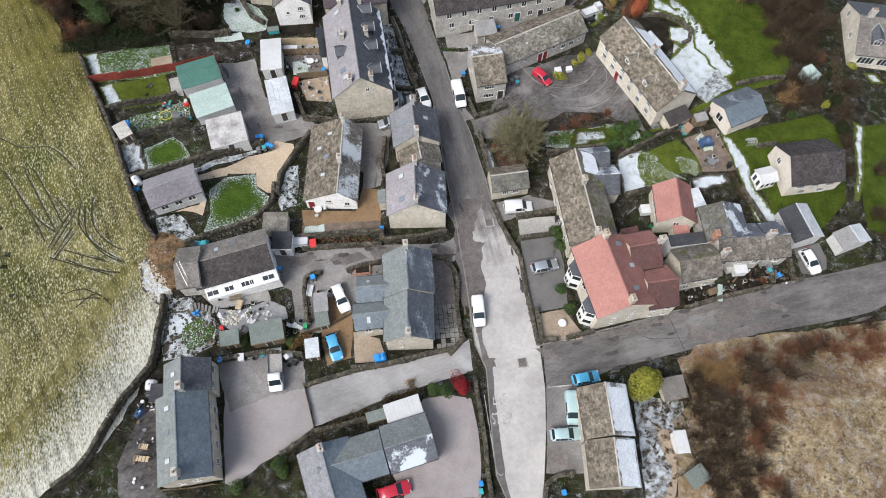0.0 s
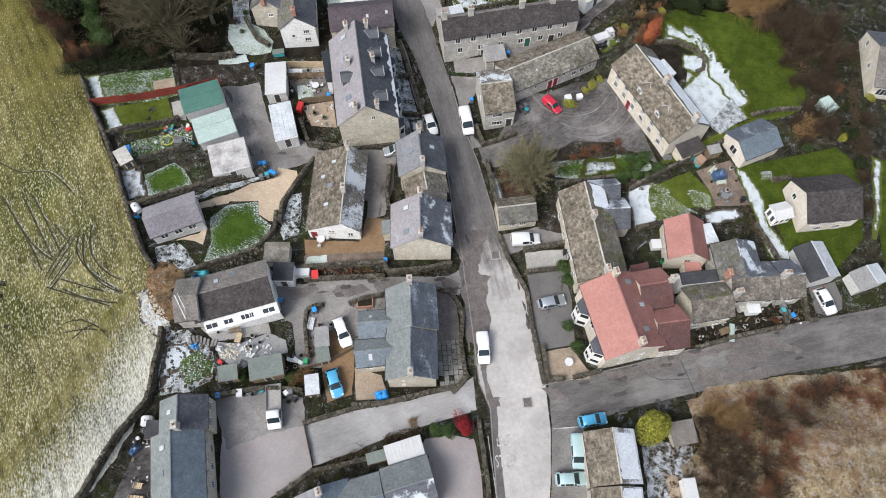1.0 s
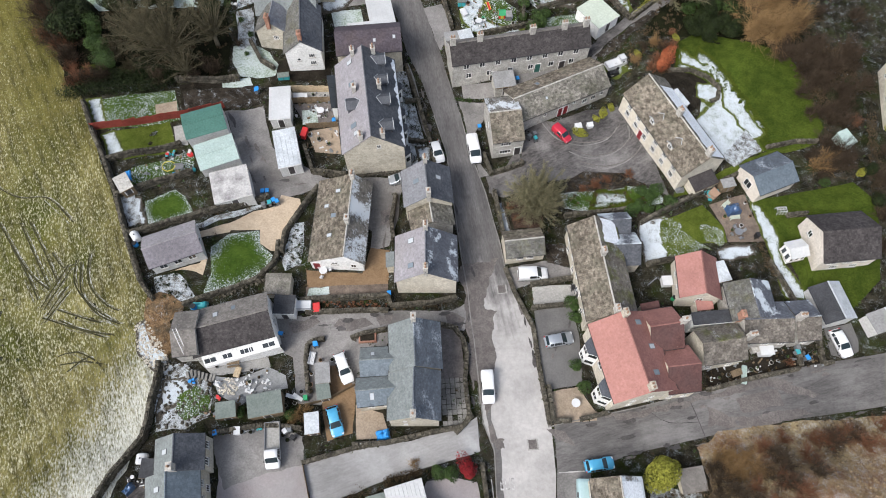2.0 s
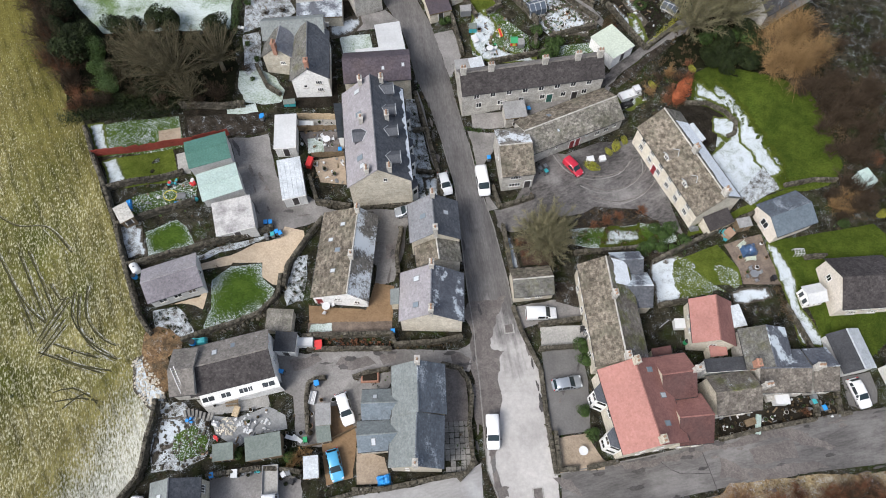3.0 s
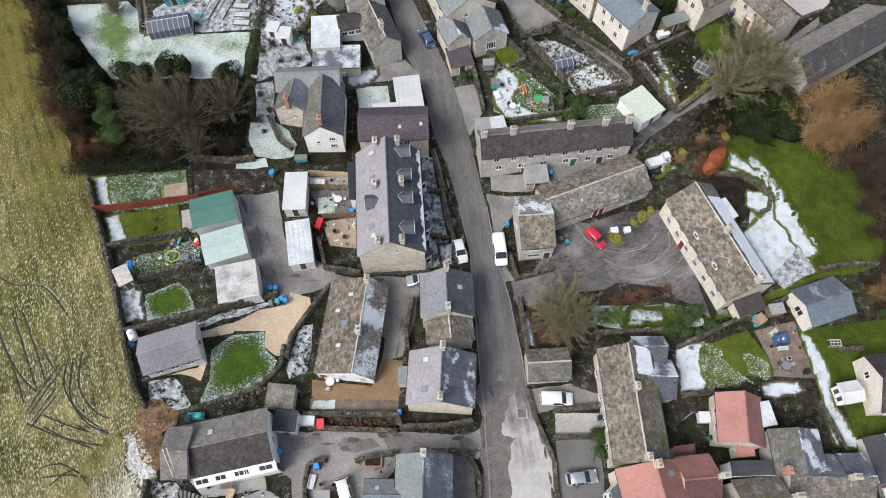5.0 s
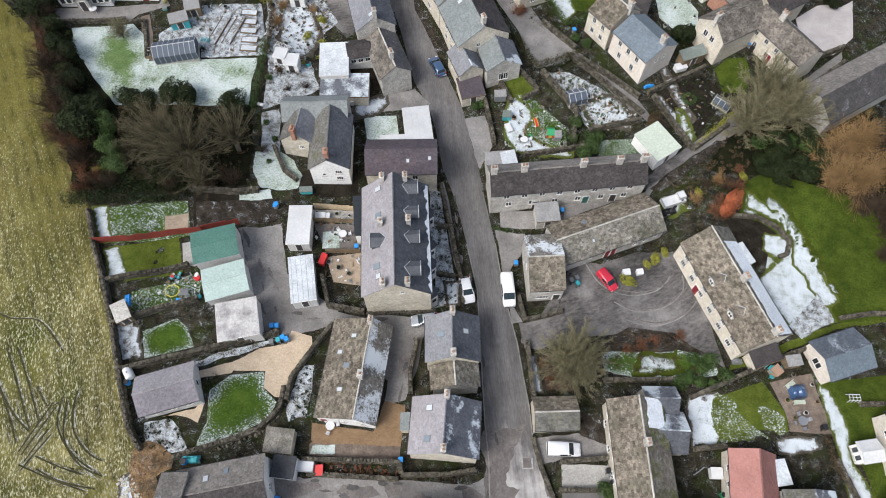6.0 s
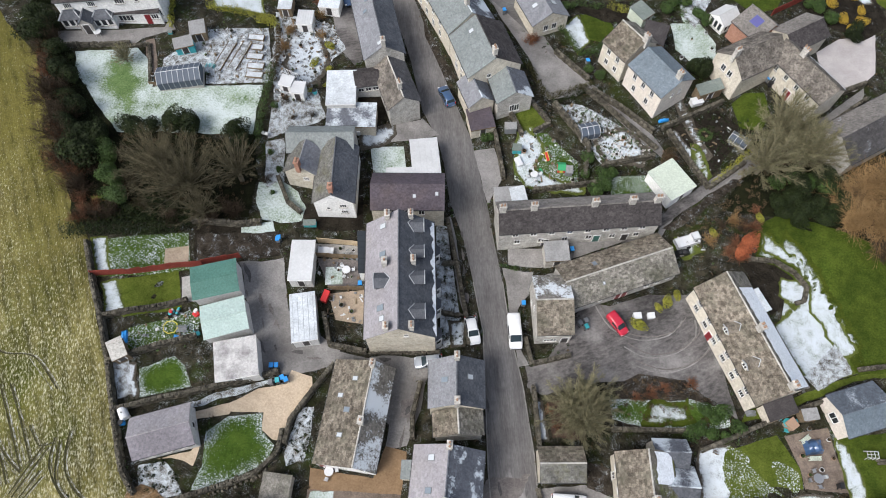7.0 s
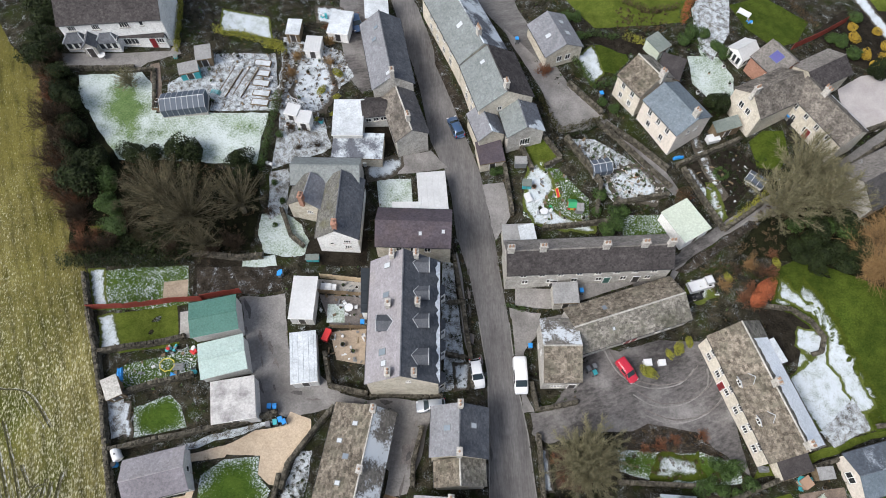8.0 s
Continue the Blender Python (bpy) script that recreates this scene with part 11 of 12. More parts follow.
def greenhouse(x, y, heading, L, W, label, eave=1.6, ridge=2.3, frame_mat=None):
    own = thing("greenhouse", x, y, heading, None, label, "greenhouse")
    fm = frame_mat or STEEL
    part("base", Shape().box(-L / 2, L / 2, -W / 2, W / 2, -0.4, 0.35), STONE_GREY, own)
    n = max(3, int(L / 0.75))
    for i in range(n):
        a, b = -L / 2 + L * i / n + 0.03, -L / 2 + L * (i + 1) / n - 0.03
        for sy in (-1, 1):
            q = [(a, sy * W / 2, eave), (b, sy * W / 2, eave), (b, 0, ridge), (a, 0, ridge)]
            part("roof_pane", Shape().slab(q if sy < 0 else q[::-1], 0.01), GREENHOUSE_GLASS, own)
            part("side_pane", Shape().box(a, b, sy * W / 2 - 0.01, sy * W / 2 + 0.01, 0.35, eave), GREENHOUSE_GLASS, own)
    for sx in (-1, 1):
        part("gable_pane", Shape().add([(sx * L / 2, -W / 2, 0.35), (sx * L / 2, W / 2, 0.35), (sx * L / 2, W / 2, eave), (sx * L / 2, 0, ridge), (sx * L / 2, -W / 2, eave)], [(0, 1, 2, 3, 4)]), GREENHOUSE_GLASS, own)
    for i in range(n + 1):
        a = -L / 2 + L * i / n
        for sy in (-1, 1):
            part("glazing_bar", Shape().tube((a, sy * W / 2, eave), (a, 0, ridge), 0.035, 0.035, 4).tube((a, sy * W / 2, 0.3), (a, sy * W / 2, eave), 0.03, 0.03, 4), fm, own)
    part("ridge_bar", Shape().tube((-L / 2, 0, ridge), (L / 2, 0, ridge), 0.05, 0.05, 5), fm, own)
    return own


greenhouse(-53.3, 99.7, 18, 6.6, 3.4, "glazed greenhouse on a low stone base", 1.7, 2.5, WHITE_P)
greenhouse(10.7, 101.4, 21, 2.9, 2.3, "small white-framed greenhouse in a snowy garden", 1.5, 2.1, WHITE_P)
greenhouse(34.01, 103.41, -30, 2.8, 1.8, "cold frame with pale glass in a garden", 0.8, 1.1, WHITE_P)
for i, (u, v) in enumerate([(-44.68, 110.75), (-44.19, 108.52), (-43.6, 106.42), (-42.94, 104.52), (-42.67, 102.8)]):
    own = thing("raised_bed", u, v, 2, None, "timber raised bed filled with snow", "planter", "raised beds")
    for a in (-1, 1):
        part("board", Shape().box(-1.3, 1.3, a * 0.55 - 0.03, a * 0.55 + 0.03, -0.1, 0.32), TIMBER, own)
        part("board", Shape().box(a * 1.3 - 0.03, a * 1.3 + 0.03, -0.58, 0.58, -0.1, 0.32), TIMBER, own)
    part("snow_fill", Shape().box(-1.27, 1.27, -0.52, 0.52, 0, 0.27, None, 0.98), SNOW_ROOF, own)
for u, v, hd in ((*(-48.37, 105.73), 80), (*(-45.98, 106.2), 80)):
    own = thing("raised_bed", u, v, hd, None, "long timber-edged bed of dark soil and snow", "planter", "raised beds")
    for a in (-1, 1):
        part("board", Shape().box(-3.0, 3.0, a * 0.7 - 0.03, a * 0.7 + 0.03, -0.2, 0.3), TIMBER, own)
    part("soil", Shape().box(-3.0, 3.0, -0.66, 0.66, -0.1, 0.2), SNOWY_BED, own)
shed("garden_shed", -53.3, 109.1, 22, 2.3, 2.56, 2, "grey felted garden shed in a snowy garden", TIMBER, FELT_GREY, 0.3)
shed("garden_shed", -54.5, 105.7, 26, 2.82, 1.83, 1.9, "pale blue-green garden shed", TEAL, FELT_GREY, 0.3)
for u, v, n_, mt in ((*(3.02, 93.04), 4, WHITE_P), (*(-19.05, 46.59), 3, WHITE_P), (*(41.96, 54.42), 4, STEEL), (*(-22.19, 73.51), 3, WHITE_P), (*(-68.73, 105.85), 0, WHITE_P), (*(17.05, 28.93), 0, WHITE_P), (*(38.85, 60.89), 3, TEAL)):
    table_set(u, v, 15, "small garden table on paving", mt, n_)
own = thing("stone_planter", *(-11.9, 37.02), 5, None, "oval stone planter in a yard corner", "planter")
part("rim", Shape().box(-1.3, 1.3, -0.7, 0.7, 0.0, 0.55, None, 0.9), BRICK, own)
part("soil", Shape().box(-1.0, 1.0, -0.5, 0.5, 0.5, 0.58), SOIL, own)
# play things and covered loads
for (u, v), hd, sx, sy, sz, mt, nm, lb in (
        ((7.03, 94.94), 5, 1.1, 1.3, 1.3, RED_P, "playhouse", "red and green plastic playhouse"), ((4.57, 96.69), 30, 0.5, 1.6, 0.9, RED_P, "play_slide", "small red and yellow slide in snow"), ((3.87, 93.9), 20, 0.8, 0.6, 0.4, GREEN_P, "toy_box", "green plastic toy box"),
        ((-0.04, 97.16), 5, 1.3, 1.1, 1.0, TEAL, "store_box", "teal garden store with felt lid"), ((-1.43, 100.73), 10, 1.8, 1.2, 1.3, GREY_P, "store_box", "dark garden store"), ((0.43, 95.03), 30, 0.8, 1.4, 0.5, WHITE_P, "sandpit", "white plastic sandpit"), ((8.23, 94.42), 5, 1.0, 1.2, 1.0, GREY_P, "store_box", "grey garden store"),
        ((-8.78, 23.91), 15, 1.9, 1.4, 1.2, BLUE, "covered_load", "load under a bright blue tarpaulin"), ((-48.54, 58.77), -70, 2.0, 0.8, 0.5, BLUE, "paddling_pool", "blue inflatable pool on a lawn edge"), ((-35.58, 40.14), 8, 2.6, 1.0, 0.7, TEAL, "covered_load", "load under a teal tarpaulin behind a cottage"), ((-36.12, 39.75), 30, 0.9, 0.9, 0.8, BLUE, "water_butt", "blue water butt"),
        ((-43.7, 63.5), 10, 1.2, 0.7, 0.6, TEAL, "toy_box", "teal plastic toy box on a lawn"), ((-40.8, 63.76), 10, 0.7, 0.9, 0.9, RED_P, "toy_box", "red plastic toy"), ((-44.21, 63.42), 10, 0.5, 0.5, 0.5, RED_P, "toy_box", "red plastic toy"), ((-41.92, 61.15), 10, 1.4, 0.8, 0.7, GREY_P, "bench", "dark garden bench on a lawn"), ((-42.39, 60.09), 10, 0.7, 0.7, 0.6, BLUE, "toy_box", "blue plastic toy"), ((-39.96, 61), 10, 0.8, 0.9, 0.8, TEAL, "toy_box", "teal plastic toys in a heap"),
        ((-24.26, 69.13), 80, 1.6, 0.7, 0.9, RED_P, "log_store", "red-brown timber store"), ((-25.98, 75.83), 5, 1.4, 0.9, 0.8, WHITE_P, "garden_box", "white storage box in a yard"), ((-25.03, 75.92), 5, 0.8, 0.9, 0.7, WHITE_P, "garden_box", "white storage box in a yard"), ((-45.67, 49.37), 40, 1.2, 1.6, 1.2, WHITE_P, "oil_tank", "white oil tank beside a bungalow"), ((-45.59, 48.25), 40, 0.8, 1.0, 0.9, BLUE, "barrel_box", "blue box beside a bungalow"),
        ((-19.41, 33.84), 85, 1.8, 0.8, 0.5, WHITE_P, "garden_sofa", "white rattan sofa on a terrace"), ((-29.9, 33.27), 8, 1.8, 0.7, 0.8, TIMBER, "bench", "timber bench in front of a white house"), ((-29.78, 32.65), 8, 1.7, 0.8, 0.7, TIMBER, "picnic_table", "timber table on a terrace"), ((-29.11, 31.31), 80, 1.4, 0.8, 0.5, TIMBER_PALE, "pallet", "stack of pale timber pallets"),
        ((-28.41, 29.67), 30, 1.3, 0.4, 0.4, WHITE_P, "building_block", "pale building blocks on a patio"), ((-27.37, 29), 10, 1.2, 0.7, 0.5, WHITE_P, "building_block", "pale building blocks on a patio"), ((-31.35, 29.54), 80, 0.8, 1.0, 0.8, WHITE_P, "bulk_bag", "white bulk bag of sand"), ((-30.97, 27.63), 80, 0.6, 0.6, 0.5, RED_P, "bucket_box", "red crate by a wall"), ((-34.67, 29.75), 0, 0.7, 0.7, 0.6, BLUE, "bucket_box", "blue tub by a wall"), ((-31.46, 25.54), 80, 0.6, 1.6, 0.8, POT, "clay_pots", "stack of orange clay pots"),
        ((-21.4, 28.41), 80, 0.5, 1.5, 0.5, WHITE_P, "garden_lounger", "white lounger on a terrace"), ((-20.59, 28.32), 60, 0.5, 1.4, 0.5, WHITE_P, "garden_lounger", "white lounger on a terrace"), ((-21.59, 41.16), 3, 2.9, 1.3, 1.2, WHITE_P, "trailer", "white box trailer beside a wall"), ((-19.45, 40.97), 10, 0.9, 1.2, 0.9, RED_P, "ride_on_toy", "red and blue ride-on toy"),
        ((-27.65, 23.45), 5, 0.7, 0.9, 1.0, WHITE_P, "appliance", "old white appliance by a yard wall"), ((-26.39, 23.9), 15, 1.6, 0.8, 0.6, GREY_P, "scrap_heap", "grey scrap heap by a yard wall"), ((-25.1, 24.11), 15, 1.0, 0.9, 0.6, TEAL, "scrap_heap", "heap of scrap by a yard wall"), ((-39.8, 15.85), 60, 1.6, 1.1, 0.9, PAINT["navy"], "covered_load", "load under a dark blue sheet by a wall"), ((-40.06, 17.17), 60, 0.8, 0.7, 0.6, WHITE_P, "bucket_box", "white tub by a wall"), ((-38.89, 19.46), 5, 1.5, 1.3, 1.1, WHITE_P, "oil_tank", "white tank beside a slate house"), ((-38.13, 10.04), 85, 0.7, 1.8, 0.5, TIMBER_PALE, "bench", "pale timber bench on a patio"), ((-38.16, 11.53), 85, 0.7, 1.0, 0.5, TIMBER_PALE, "bench", "pale timber table on a patio"),
        ((26.17, 85.31), 25, 3.6, 1.6, 0.9, WHITE_P, "trailer", "snow-covered trailer beside a barn"), ((27.23, 86.05), 25, 1.2, 1.2, 1.0, WHITE_P, "trailer", "small white trailer with a wheel"), ((25.88, 83.81), 15, 2.2, 1.1, 0.9, BLACK, "covered_load", "dark sheeted machinery"), ((19.48, 73.13), 15, 1.0, 0.8, 0.7, WHITE_P, "garden_box", "pale crates in a yard"), ((21.42, 73.48), 15, 0.9, 0.7, 0.6, WHITE_P, "garden_box", "pale crates in a yard"),
        ((41.2, 62.09), 15, 2.0, 1.4, 1.6, TIMBER, "garden_shed", "brown timber shed with pale lid"), ((39.17, 60.7), 40, 1.2, 1.2, 1.2, POT, "store_box", "orange-brown garden store"), ((41.93, 58.37), 15, 2.4, 1.9, 1.0, PAINT["navy"], "covered_load", "garden table under a dark blue-green cover"), ((40.92, 59.11), 40, 1.4, 0.6, 0.5, METAL_CREAM, "bench", "pale green bench"), ((41.9, 56.84), 10, 1.5, 0.5, 0.5, METAL_CREAM, "bench", "pale green bench"), ((60.47, 70.43), -65, 2.6, 1.7, 1.8, METAL_MINT, "garden_shed", "pale green garden shed among shrubs"), ((49.04, 58.31), 5, 1.4, 1.0, 0.8, WHITE_P, "goal_net", "low white net frame on a lawn"), ((34.44, 61.63), 10, 1.4, 0.8, 0.8, GREY_P, "covered_load", "dark sheeted load in snow"),
        ((30.99, 46.74), 5, 1.4, 1.3, 1.0, WHITE_P, "garden_box", "white storage box in a back garden"), ((31.8, 44.26), 80, 0.7, 1.0, 1.0, GREEN_P, "water_butt", "green water butt by a wall"), ((29.06, 46.86), 40, 1.6, 0.1, 0.6, STEEL, "clothes_airer", "metal clothes airer on grass"), ((43.74, 36.92), 5, 1.8, 1.3, 1.3, WHITE_P, "garden_box", "white porch box in a front garden"), ((42.32, 37.14), 20, 1.0, 0.9, 0.9, STONE_GREY, "store_box", "stone-coloured store in a front garden"), ((39.61, 33.9), 20, 1.5, 0.9, 0.6, TIMBER, "pallet", "stack of timber pallets"), ((40.57, 33.65), 80, 2.6, 0.6, 0.5, METAL_MINT, "path_slab", "pale blue path boards"),
        ((-36.95, 102.96), -20, 2.6, 1.6, 1.6, WHITE_P, "polytunnel_box", "white covered growing frame"), ((-37.74, 122.87), 80, 0.7, 1.6, 0.9, TEAL, "toy_box", "teal plastic load in a garden"), ((-42.5, 119.53), 30, 1.2, 0.5, 0.6, BLACK, "tyre_heap", "heap of dark tubs"), ((-32.91, 101.78), 10, 0.8, 0.8, 0.7, TEAL, "water_butt", "dark green water butt in snow"), ((-38.54, 92.83), 80, 0.5, 1.1, 0.9, WHITE_P, "oil_tank", "white oil tank in a garden"), ((-49.85, 103.17), 85, 0.6, 1.6, 0.5, TEAL, "growing_frame", "teal netted growing frame"), ((-57.95, 108.39), 5, 0.6, 0.4, 0.4, TEAL, "garden_box", "teal box by a house"), ((-28.96, 79.86), 10, 1.8, 0.8, 0.8, TEAL, "garden_box", "teal storage box by a garden wall"), ((22.55, 105.73), 20, 1.8, 0.5, 0.5, BLUE, "covered_load", "blue sheeted load by a wall"), ((27.39, 109.41), 25, 1.9, 1.1, 0.8, WHITE_P, "garden_box", "white garden store by a wall"), ((32.64, 135.95), -30, 2.2, 0.8, 0.7, WHITE_P, "bench", "snowy picnic bench on a lawn"), ((33.56, 134.5), -30, 0.9, 0.6, 0.4, BLUE, "toy_box", "blue toy on a lawn")):
    crate(nm, u, v, hd, sx, sy, sz, mt, lb, "garden item")
own = thing("trampoline_ring", *(-43.48, 61.23), 0, None, "yellow hoop frame lying on a lawn", "garden toy")
for i in range(8):
    a, b = radians(45 * i), radians(45 * i + 45)
    part("rail", Shape().tube((1.0 * math.cos(a), 0.9 * math.sin(a), 0.22), (1.0 * math.cos(b), 0.9 * math.sin(b), 0.22), 0.06, 0.06, 6), YELLOW_P, own)
    part("leg", Shape().tube((1.0 * math.cos(a), 0.9 * math.sin(a), 0), (1.0 * math.cos(a), 0.9 * math.sin(a), 0.22), 0.04, 0.04, 5), YELLOW_P, own)
own = thing("tub_planter", *(28.81, 103.69), 0, None, "round clipped ring of box hedge", "planter")
rs = random.Random(4)
s_ = Shape()
for i in range(16):
    a = radians(22.5 * i)
    leaf_cloud(s_, rs, 40, 1.0 * math.cos(a), 1.0 * math.sin(a), 0.3, 0.35, 0.35, 0.35, 0.08)
part("foliage", s_, LEAF, own)


def pot(x, y, material, plant_mat, label, r=0.28):
    """A planted pot: tapered body, rim, soil and a tuft."""
    own = thing("plant_pot", x, y, 0, None, label, "plant pot", "garden pots")
    own.location.z += 0.05
    part("pot", Shape().tube((0, 0, 0), (0, 0, r * 1.5), r * 0.72, r, 10), material, own)
    part("rim", Shape().tube((0, 0, r * 1.4), (0, 0, r * 1.6), r * 1.1, r * 1.1, 10), material, own)
    part("soil", Shape().tube((0, 0, r * 1.6), (0, 0, r * 1.65), r * 0.9, r * 0.9, 10), SOIL, own)
    if plant_mat:
        s = Shape()
        leaf_cloud(s, random.Random(int(abs(x * 91 + y))), 45, 0, 0, r * 2.4, r * 1.3, r * 1.3, r * 1.2, 0.07, 3)
        part("plant", s, plant_mat, own)["kind"] = "stuff"
    return own


POT_RNG = random.Random(12)
for px_, py_ in (*[(-27.3, 30.09), (-26.23, 30.82), (-31.8, 31.78), (-27.32, 31.66), (-32.2, 29.31), (-22.13, 28.97), (-20.93, 27.54), (-22.11, 27.15), (-20.26, 29.1), (-19.15, 30.1), (-19.72, 31.62), (-19.91, 34.13), (-19.21, 31.65), (-18.97, 29.18), (-18.2, 33.61), (-17.13, 31.78), (-17.23, 29.3), (-16.59, 33.71), (1.11, 97.02), (2.42, 93.52), (3.88, 92.01), (0.45, 92.39), (2.11, 90.86), (6.17, 92.56), (7.59, 91.61), (8.93, 93.03), (4.54, 98.22), (6.83, 99.41), (2.57, 99.72), (5.31, 91.06)],
                 *[(28.63, 84.62), (26.22, 84.93), (25.55, 83.43), (27.46, 85.97), (11.04, 99.87), (12.43, 100.9), (14.32, 102.04), (16.23, 101.31), (17.64, 100.06), (18.57, 98.31), (15.29, 98.31), (13.43, 97.59), (16.69, 97.88), (11.56, 98.04), (-41.35, 113.43), (-39.58, 112.07), (-37.36, 110.79), (-36.11, 113.37), (-33.7, 113.25), (-32.27, 111.2), (-36.88, 107.26), (-39.27, 107.72), (-37.13, 105.11), (-35.45, 108.84), (-33.69, 105.64), (-37.43, 99.81), (-34.05, 101.95), (-35.57, 99.32), (-42.41, 115.58), (-32.77, 109.37)],
                 *[(36.12, 32.79), (37.08, 33.15), (38.35, 33.52), (41.51, 34.31), (42.5, 34.68), (44.51, 35.43), (45.53, 35.81), (46.9, 36.37), (50.19, 36.75), (50.88, 37.1), (37, 32.24), (38.58, 32.78), (41.52, 60.51), (43.84, 59.45), (44.24, 57.19), (42.62, 55.57), (41.13, 54.75), (40.38, 56.97), (-58.61, 101.15), (-57.86, 99.67), (-52.06, 107.21), (-51.15, 105.11), (-49.78, 101.53), (-51.28, 110.45), (-48.63, 110.85), (-26.66, 76.45), (-23.79, 76.76), (-21.85, 76.76), (-23.32, 73.38), (-21.32, 72.73), (-21.9, 68.35), (-20.34, 67.74), (-23.48, 69), (-29.5, 23.03), (-28.64, 23.2), (-27.2, 23.41), (-26.05, 23.45), (-24.39, 24.3), (-21.91, 23.3), (-21.26, 22.7), (29.16, 123.86), (30.06, 120.54), (25.04, 117.89), (26.84, 122.25)]):
    pot(px_, py_, POT_RNG.choice((POT, STONE_GREY, GREY_P, WHITE_P, BLACK)), POT_RNG.choice((LEAF_DARK, LEAF_BROWN, LEAF, None)), "small planted garden pot on paving", POT_RNG.uniform(0.16, 0.34))


# ladder lying on the grey tiled end of the white cottage
LADDER = [(-36.36, 35.29), (-34.79, 32.38)]
own = thing("roof_ladder", 0, 0, 0, 0, "aluminium ladder lying on a tiled roof", "ladder")
own.matrix_world = Matrix.Identity(4)
la, lb_ = (Vector((x, y, lie(x, y) + h)) for (x, y), h in zip(LADDER, (4.6, 3.5)))
side_ = (lb_ - la).cross(Vector((0, 0, 1))).normalized() * 0.22
for k in (-1, 1):
    part("rail", Shape().tube(la + side_ * k, lb_ + side_ * k, 0.04, 0.04, 5), STEEL, own)
for i in range(12):
    q = la.lerp(lb_, (i + 0.5) / 12)
    part("rung", Shape().tube(q - side_, q + side_, 0.025, 0.025, 5), STEEL, own)

# stone steps fanning down beside the white cottage
STEPS = [(-35.2, 30.33), (-34.5, 30.67), (-33.77, 30.53), (-33.04, 30.32), (-32.19, 30.25), (-31.7, 30.59)]
own = thing("garden_steps", *STEPS[0], 0, 0.0, "short curved flight of worn grey stone steps", "steps")
own.matrix_world = Matrix.Identity(4)
for i in range(9):
    k = i / 8 * (len(STEPS) - 1)
    (x0, y0), (x1, y1) = STEPS[min(int(k), len(STEPS) - 2)], STEPS[min(int(k) + 1, len(STEPS) - 1)]
    x, y = x0 + (x1 - x0) * (k - int(k)), y0 + (y1 - y0) * (k - int(k))
    part("step", Shape().box(-0.17, 0.17, -0.5, 0.5, -0.4, 0.55 - 0.05 * i, pose(x, y, lie(x, y), 0, 0, 25 - 5 * i), 0.96), PAVING, own)


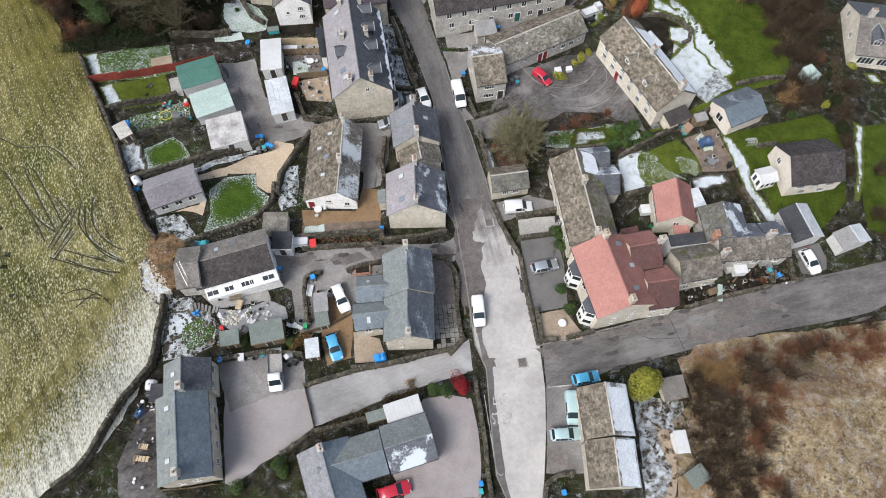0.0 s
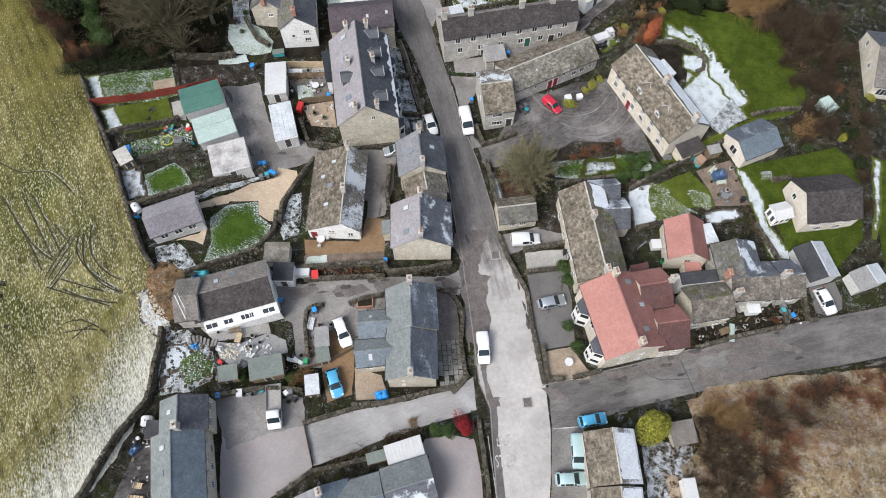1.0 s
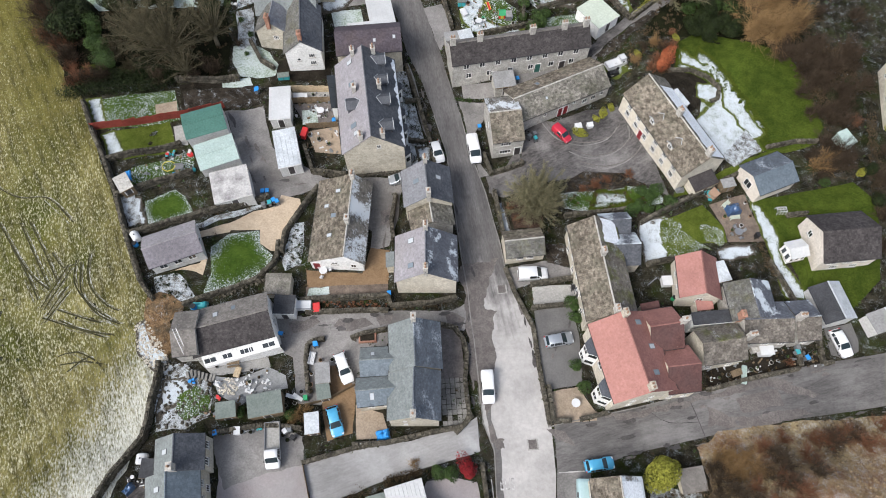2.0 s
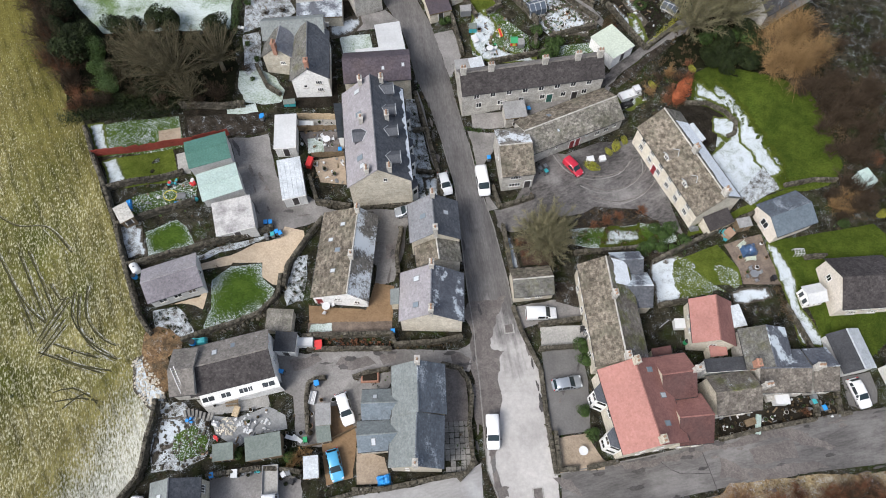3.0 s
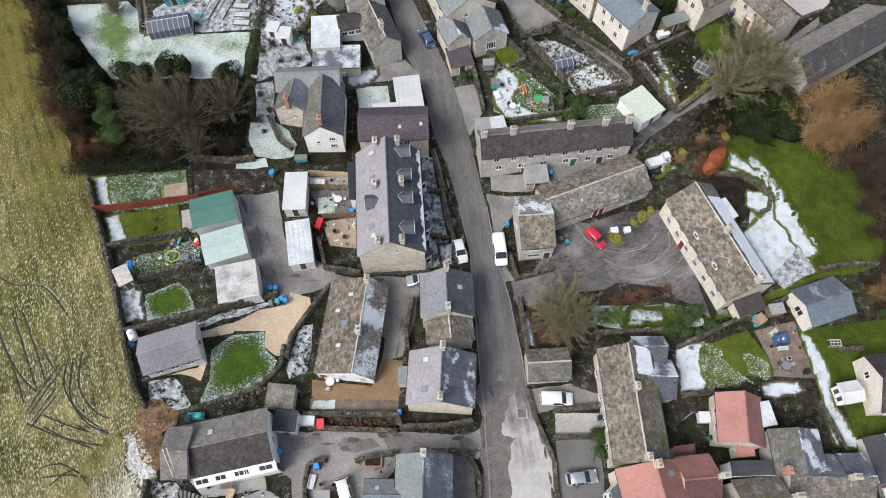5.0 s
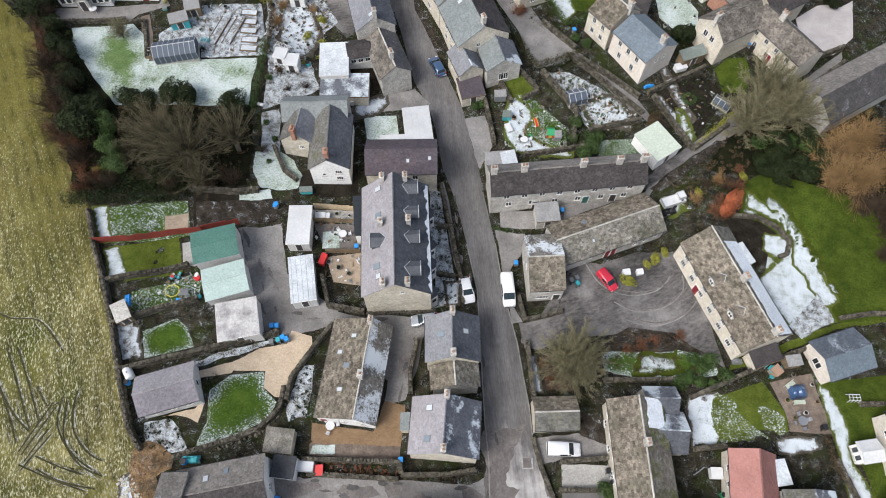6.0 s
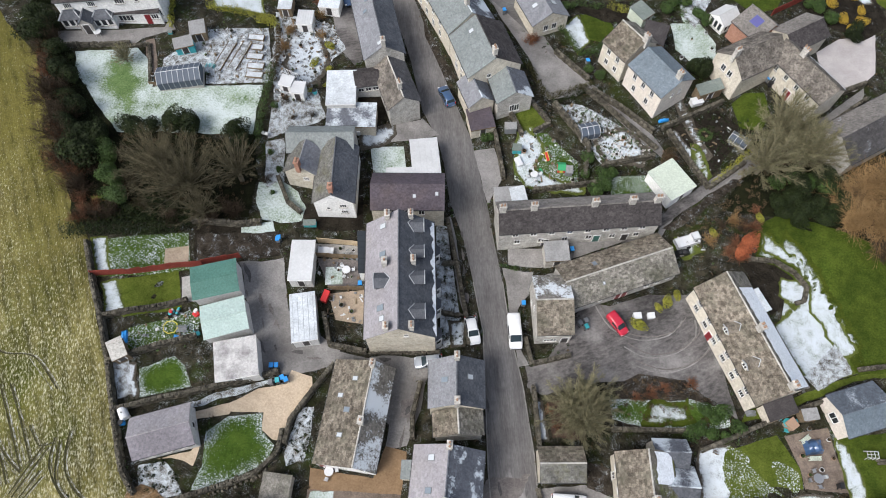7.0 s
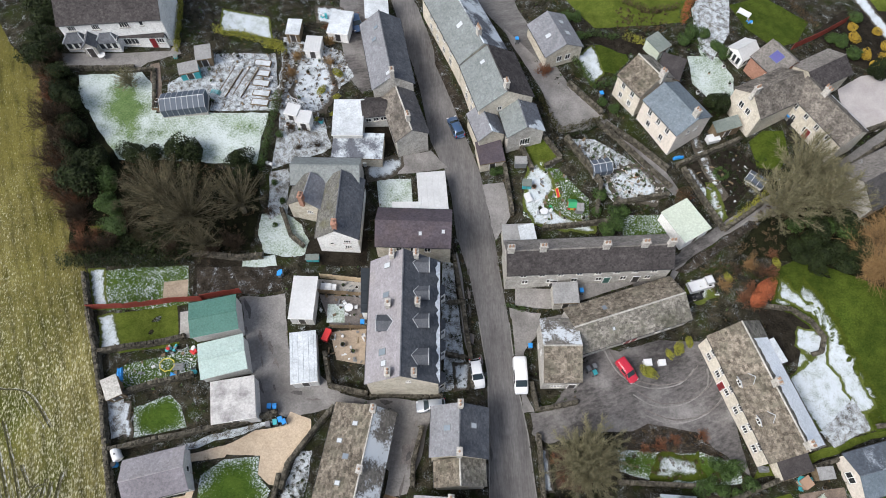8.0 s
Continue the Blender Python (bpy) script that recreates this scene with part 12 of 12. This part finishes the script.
def litter(name, ring, count, material, label, low, high, seed):
    """Odds and ends lying about in a yard: short boards, tubs, stones and slabs, each a few hands long."""
    rng = random.Random(seed)
    s = Shape()
    xs, ys = [p[0] for p in ring], [p[1] for p in ring]
    made = tries = 0
    while made < count and tries < count * 20:
        tries += 1
        p = (rng.uniform(min(xs), max(xs)), rng.uniform(min(ys), max(ys)))
        if not inside(p, ring):
            continue
        r, z = rng.uniform(low, high), lie(*p) + 0.08
        kind = rng.random()
        if kind < 0.4:
            s.box(-r * 1.8, r * 1.8, -r * 0.35, r * 0.35, -0.03, rng.uniform(0.05, 0.2), pose(p[0], p[1], z, 0, rng.uniform(-6, 6), rng.uniform(0, 180)), 0.96)
        elif kind < 0.7:
            s.tube((p[0], p[1], z - 0.05), (p[0], p[1], z + r * rng.uniform(0.6, 1.6)), r * 0.6, r * 0.75, 8)
        else:
            s.box(-r, r, -r * 0.7, r * 0.7, -0.05, r * rng.uniform(0.4, 1.0), pose(p[0], p[1], z, rng.uniform(-9, 9), rng.uniform(-9, 9), rng.uniform(0, 180)), 0.85)
        made += 1
    return tagged(part(name, s, material), label, "clutter", kind="stuff")


YARDS = {
    "play garden": [(-0.6, 100.4), (4.3, 100.9), (9.5, 96.5), (9.8, 93.2), (3.7, 90.8), (0.1, 92.2)],
    "terraced garden": [(5.1, 106.0), (9.5, 106.8), (20.9, 101.3), (20.4, 98.7), (13.4, 96.0), (11.0, 98.6)],
    "snowy back gardens": [(-43.3, 117.2), (-33.0, 116.3), (-30.0, 111.6), (-32.7, 107.1), (-33.5, 103.3), (-33.9, 96.4), (-38.2, 97.6), (-40.5, 104.5)],
    "walled toy garden": [(-48.4, 59.9), (-41.5, 64.3), (-39.7, 61.0), (-47.9, 57.0)],
    "builder's patio": [(-32.4, 30.4), (-25.3, 32.4), (-22.3, 29.6), (-28.1, 26.7)],
    "back yards": [(-27.7, 77.0), (-20.4, 77.4), (-18.6, 66.6), (-23.9, 66.4), (-26.8, 74.8)],
    "lane gardens": [(35.6, 34.6), (48.7, 38.2), (53.2, 35.7), (40.1, 33.1), (35.4, 31.3)],
    "plot beside the shed": [(23.4, 104.6), (30.9, 108.7), (35.2, 105.4), (28.4, 95.4)],
    "terrace beside the pasture": [(-39.6, 17.2), (-38.1, 17.0), (-34.7, 5.5), (-40.1, 5.4)],
    "barn yard edge": [(24.4, 86.6), (28.6, 86.3), (28.6, 82.7), (24.3, 82.6)],
    "kitchen garden": [(-52.3, 110.8), (-43.4, 113.4), (-39.5, 102.0), (-49.7, 99.9)],
}
for i, (where, ring) in enumerate(YARDS.items()):
    area = abs(sum(a[0] * b[1] - b[0] * a[1] for a, b in zip(ring, ring[1:] + ring[:1]))) / 2
    litter("clutter", ring, int(area * (0.06 if "plot" in where else 0.24)), WHITE_P, "pale odds and ends strewn over the " + where, 0.08, 0.26, 300 + i)
    litter("clutter", ring, int(area * 0.34), GREY_P, "dark tubs and boards strewn over the " + where, 0.08, 0.28, 400 + i)
    litter("clutter", ring, int(area * 0.22), TIMBER, "weathered boards strewn over the " + where, 0.1, 0.3, 500 + i)
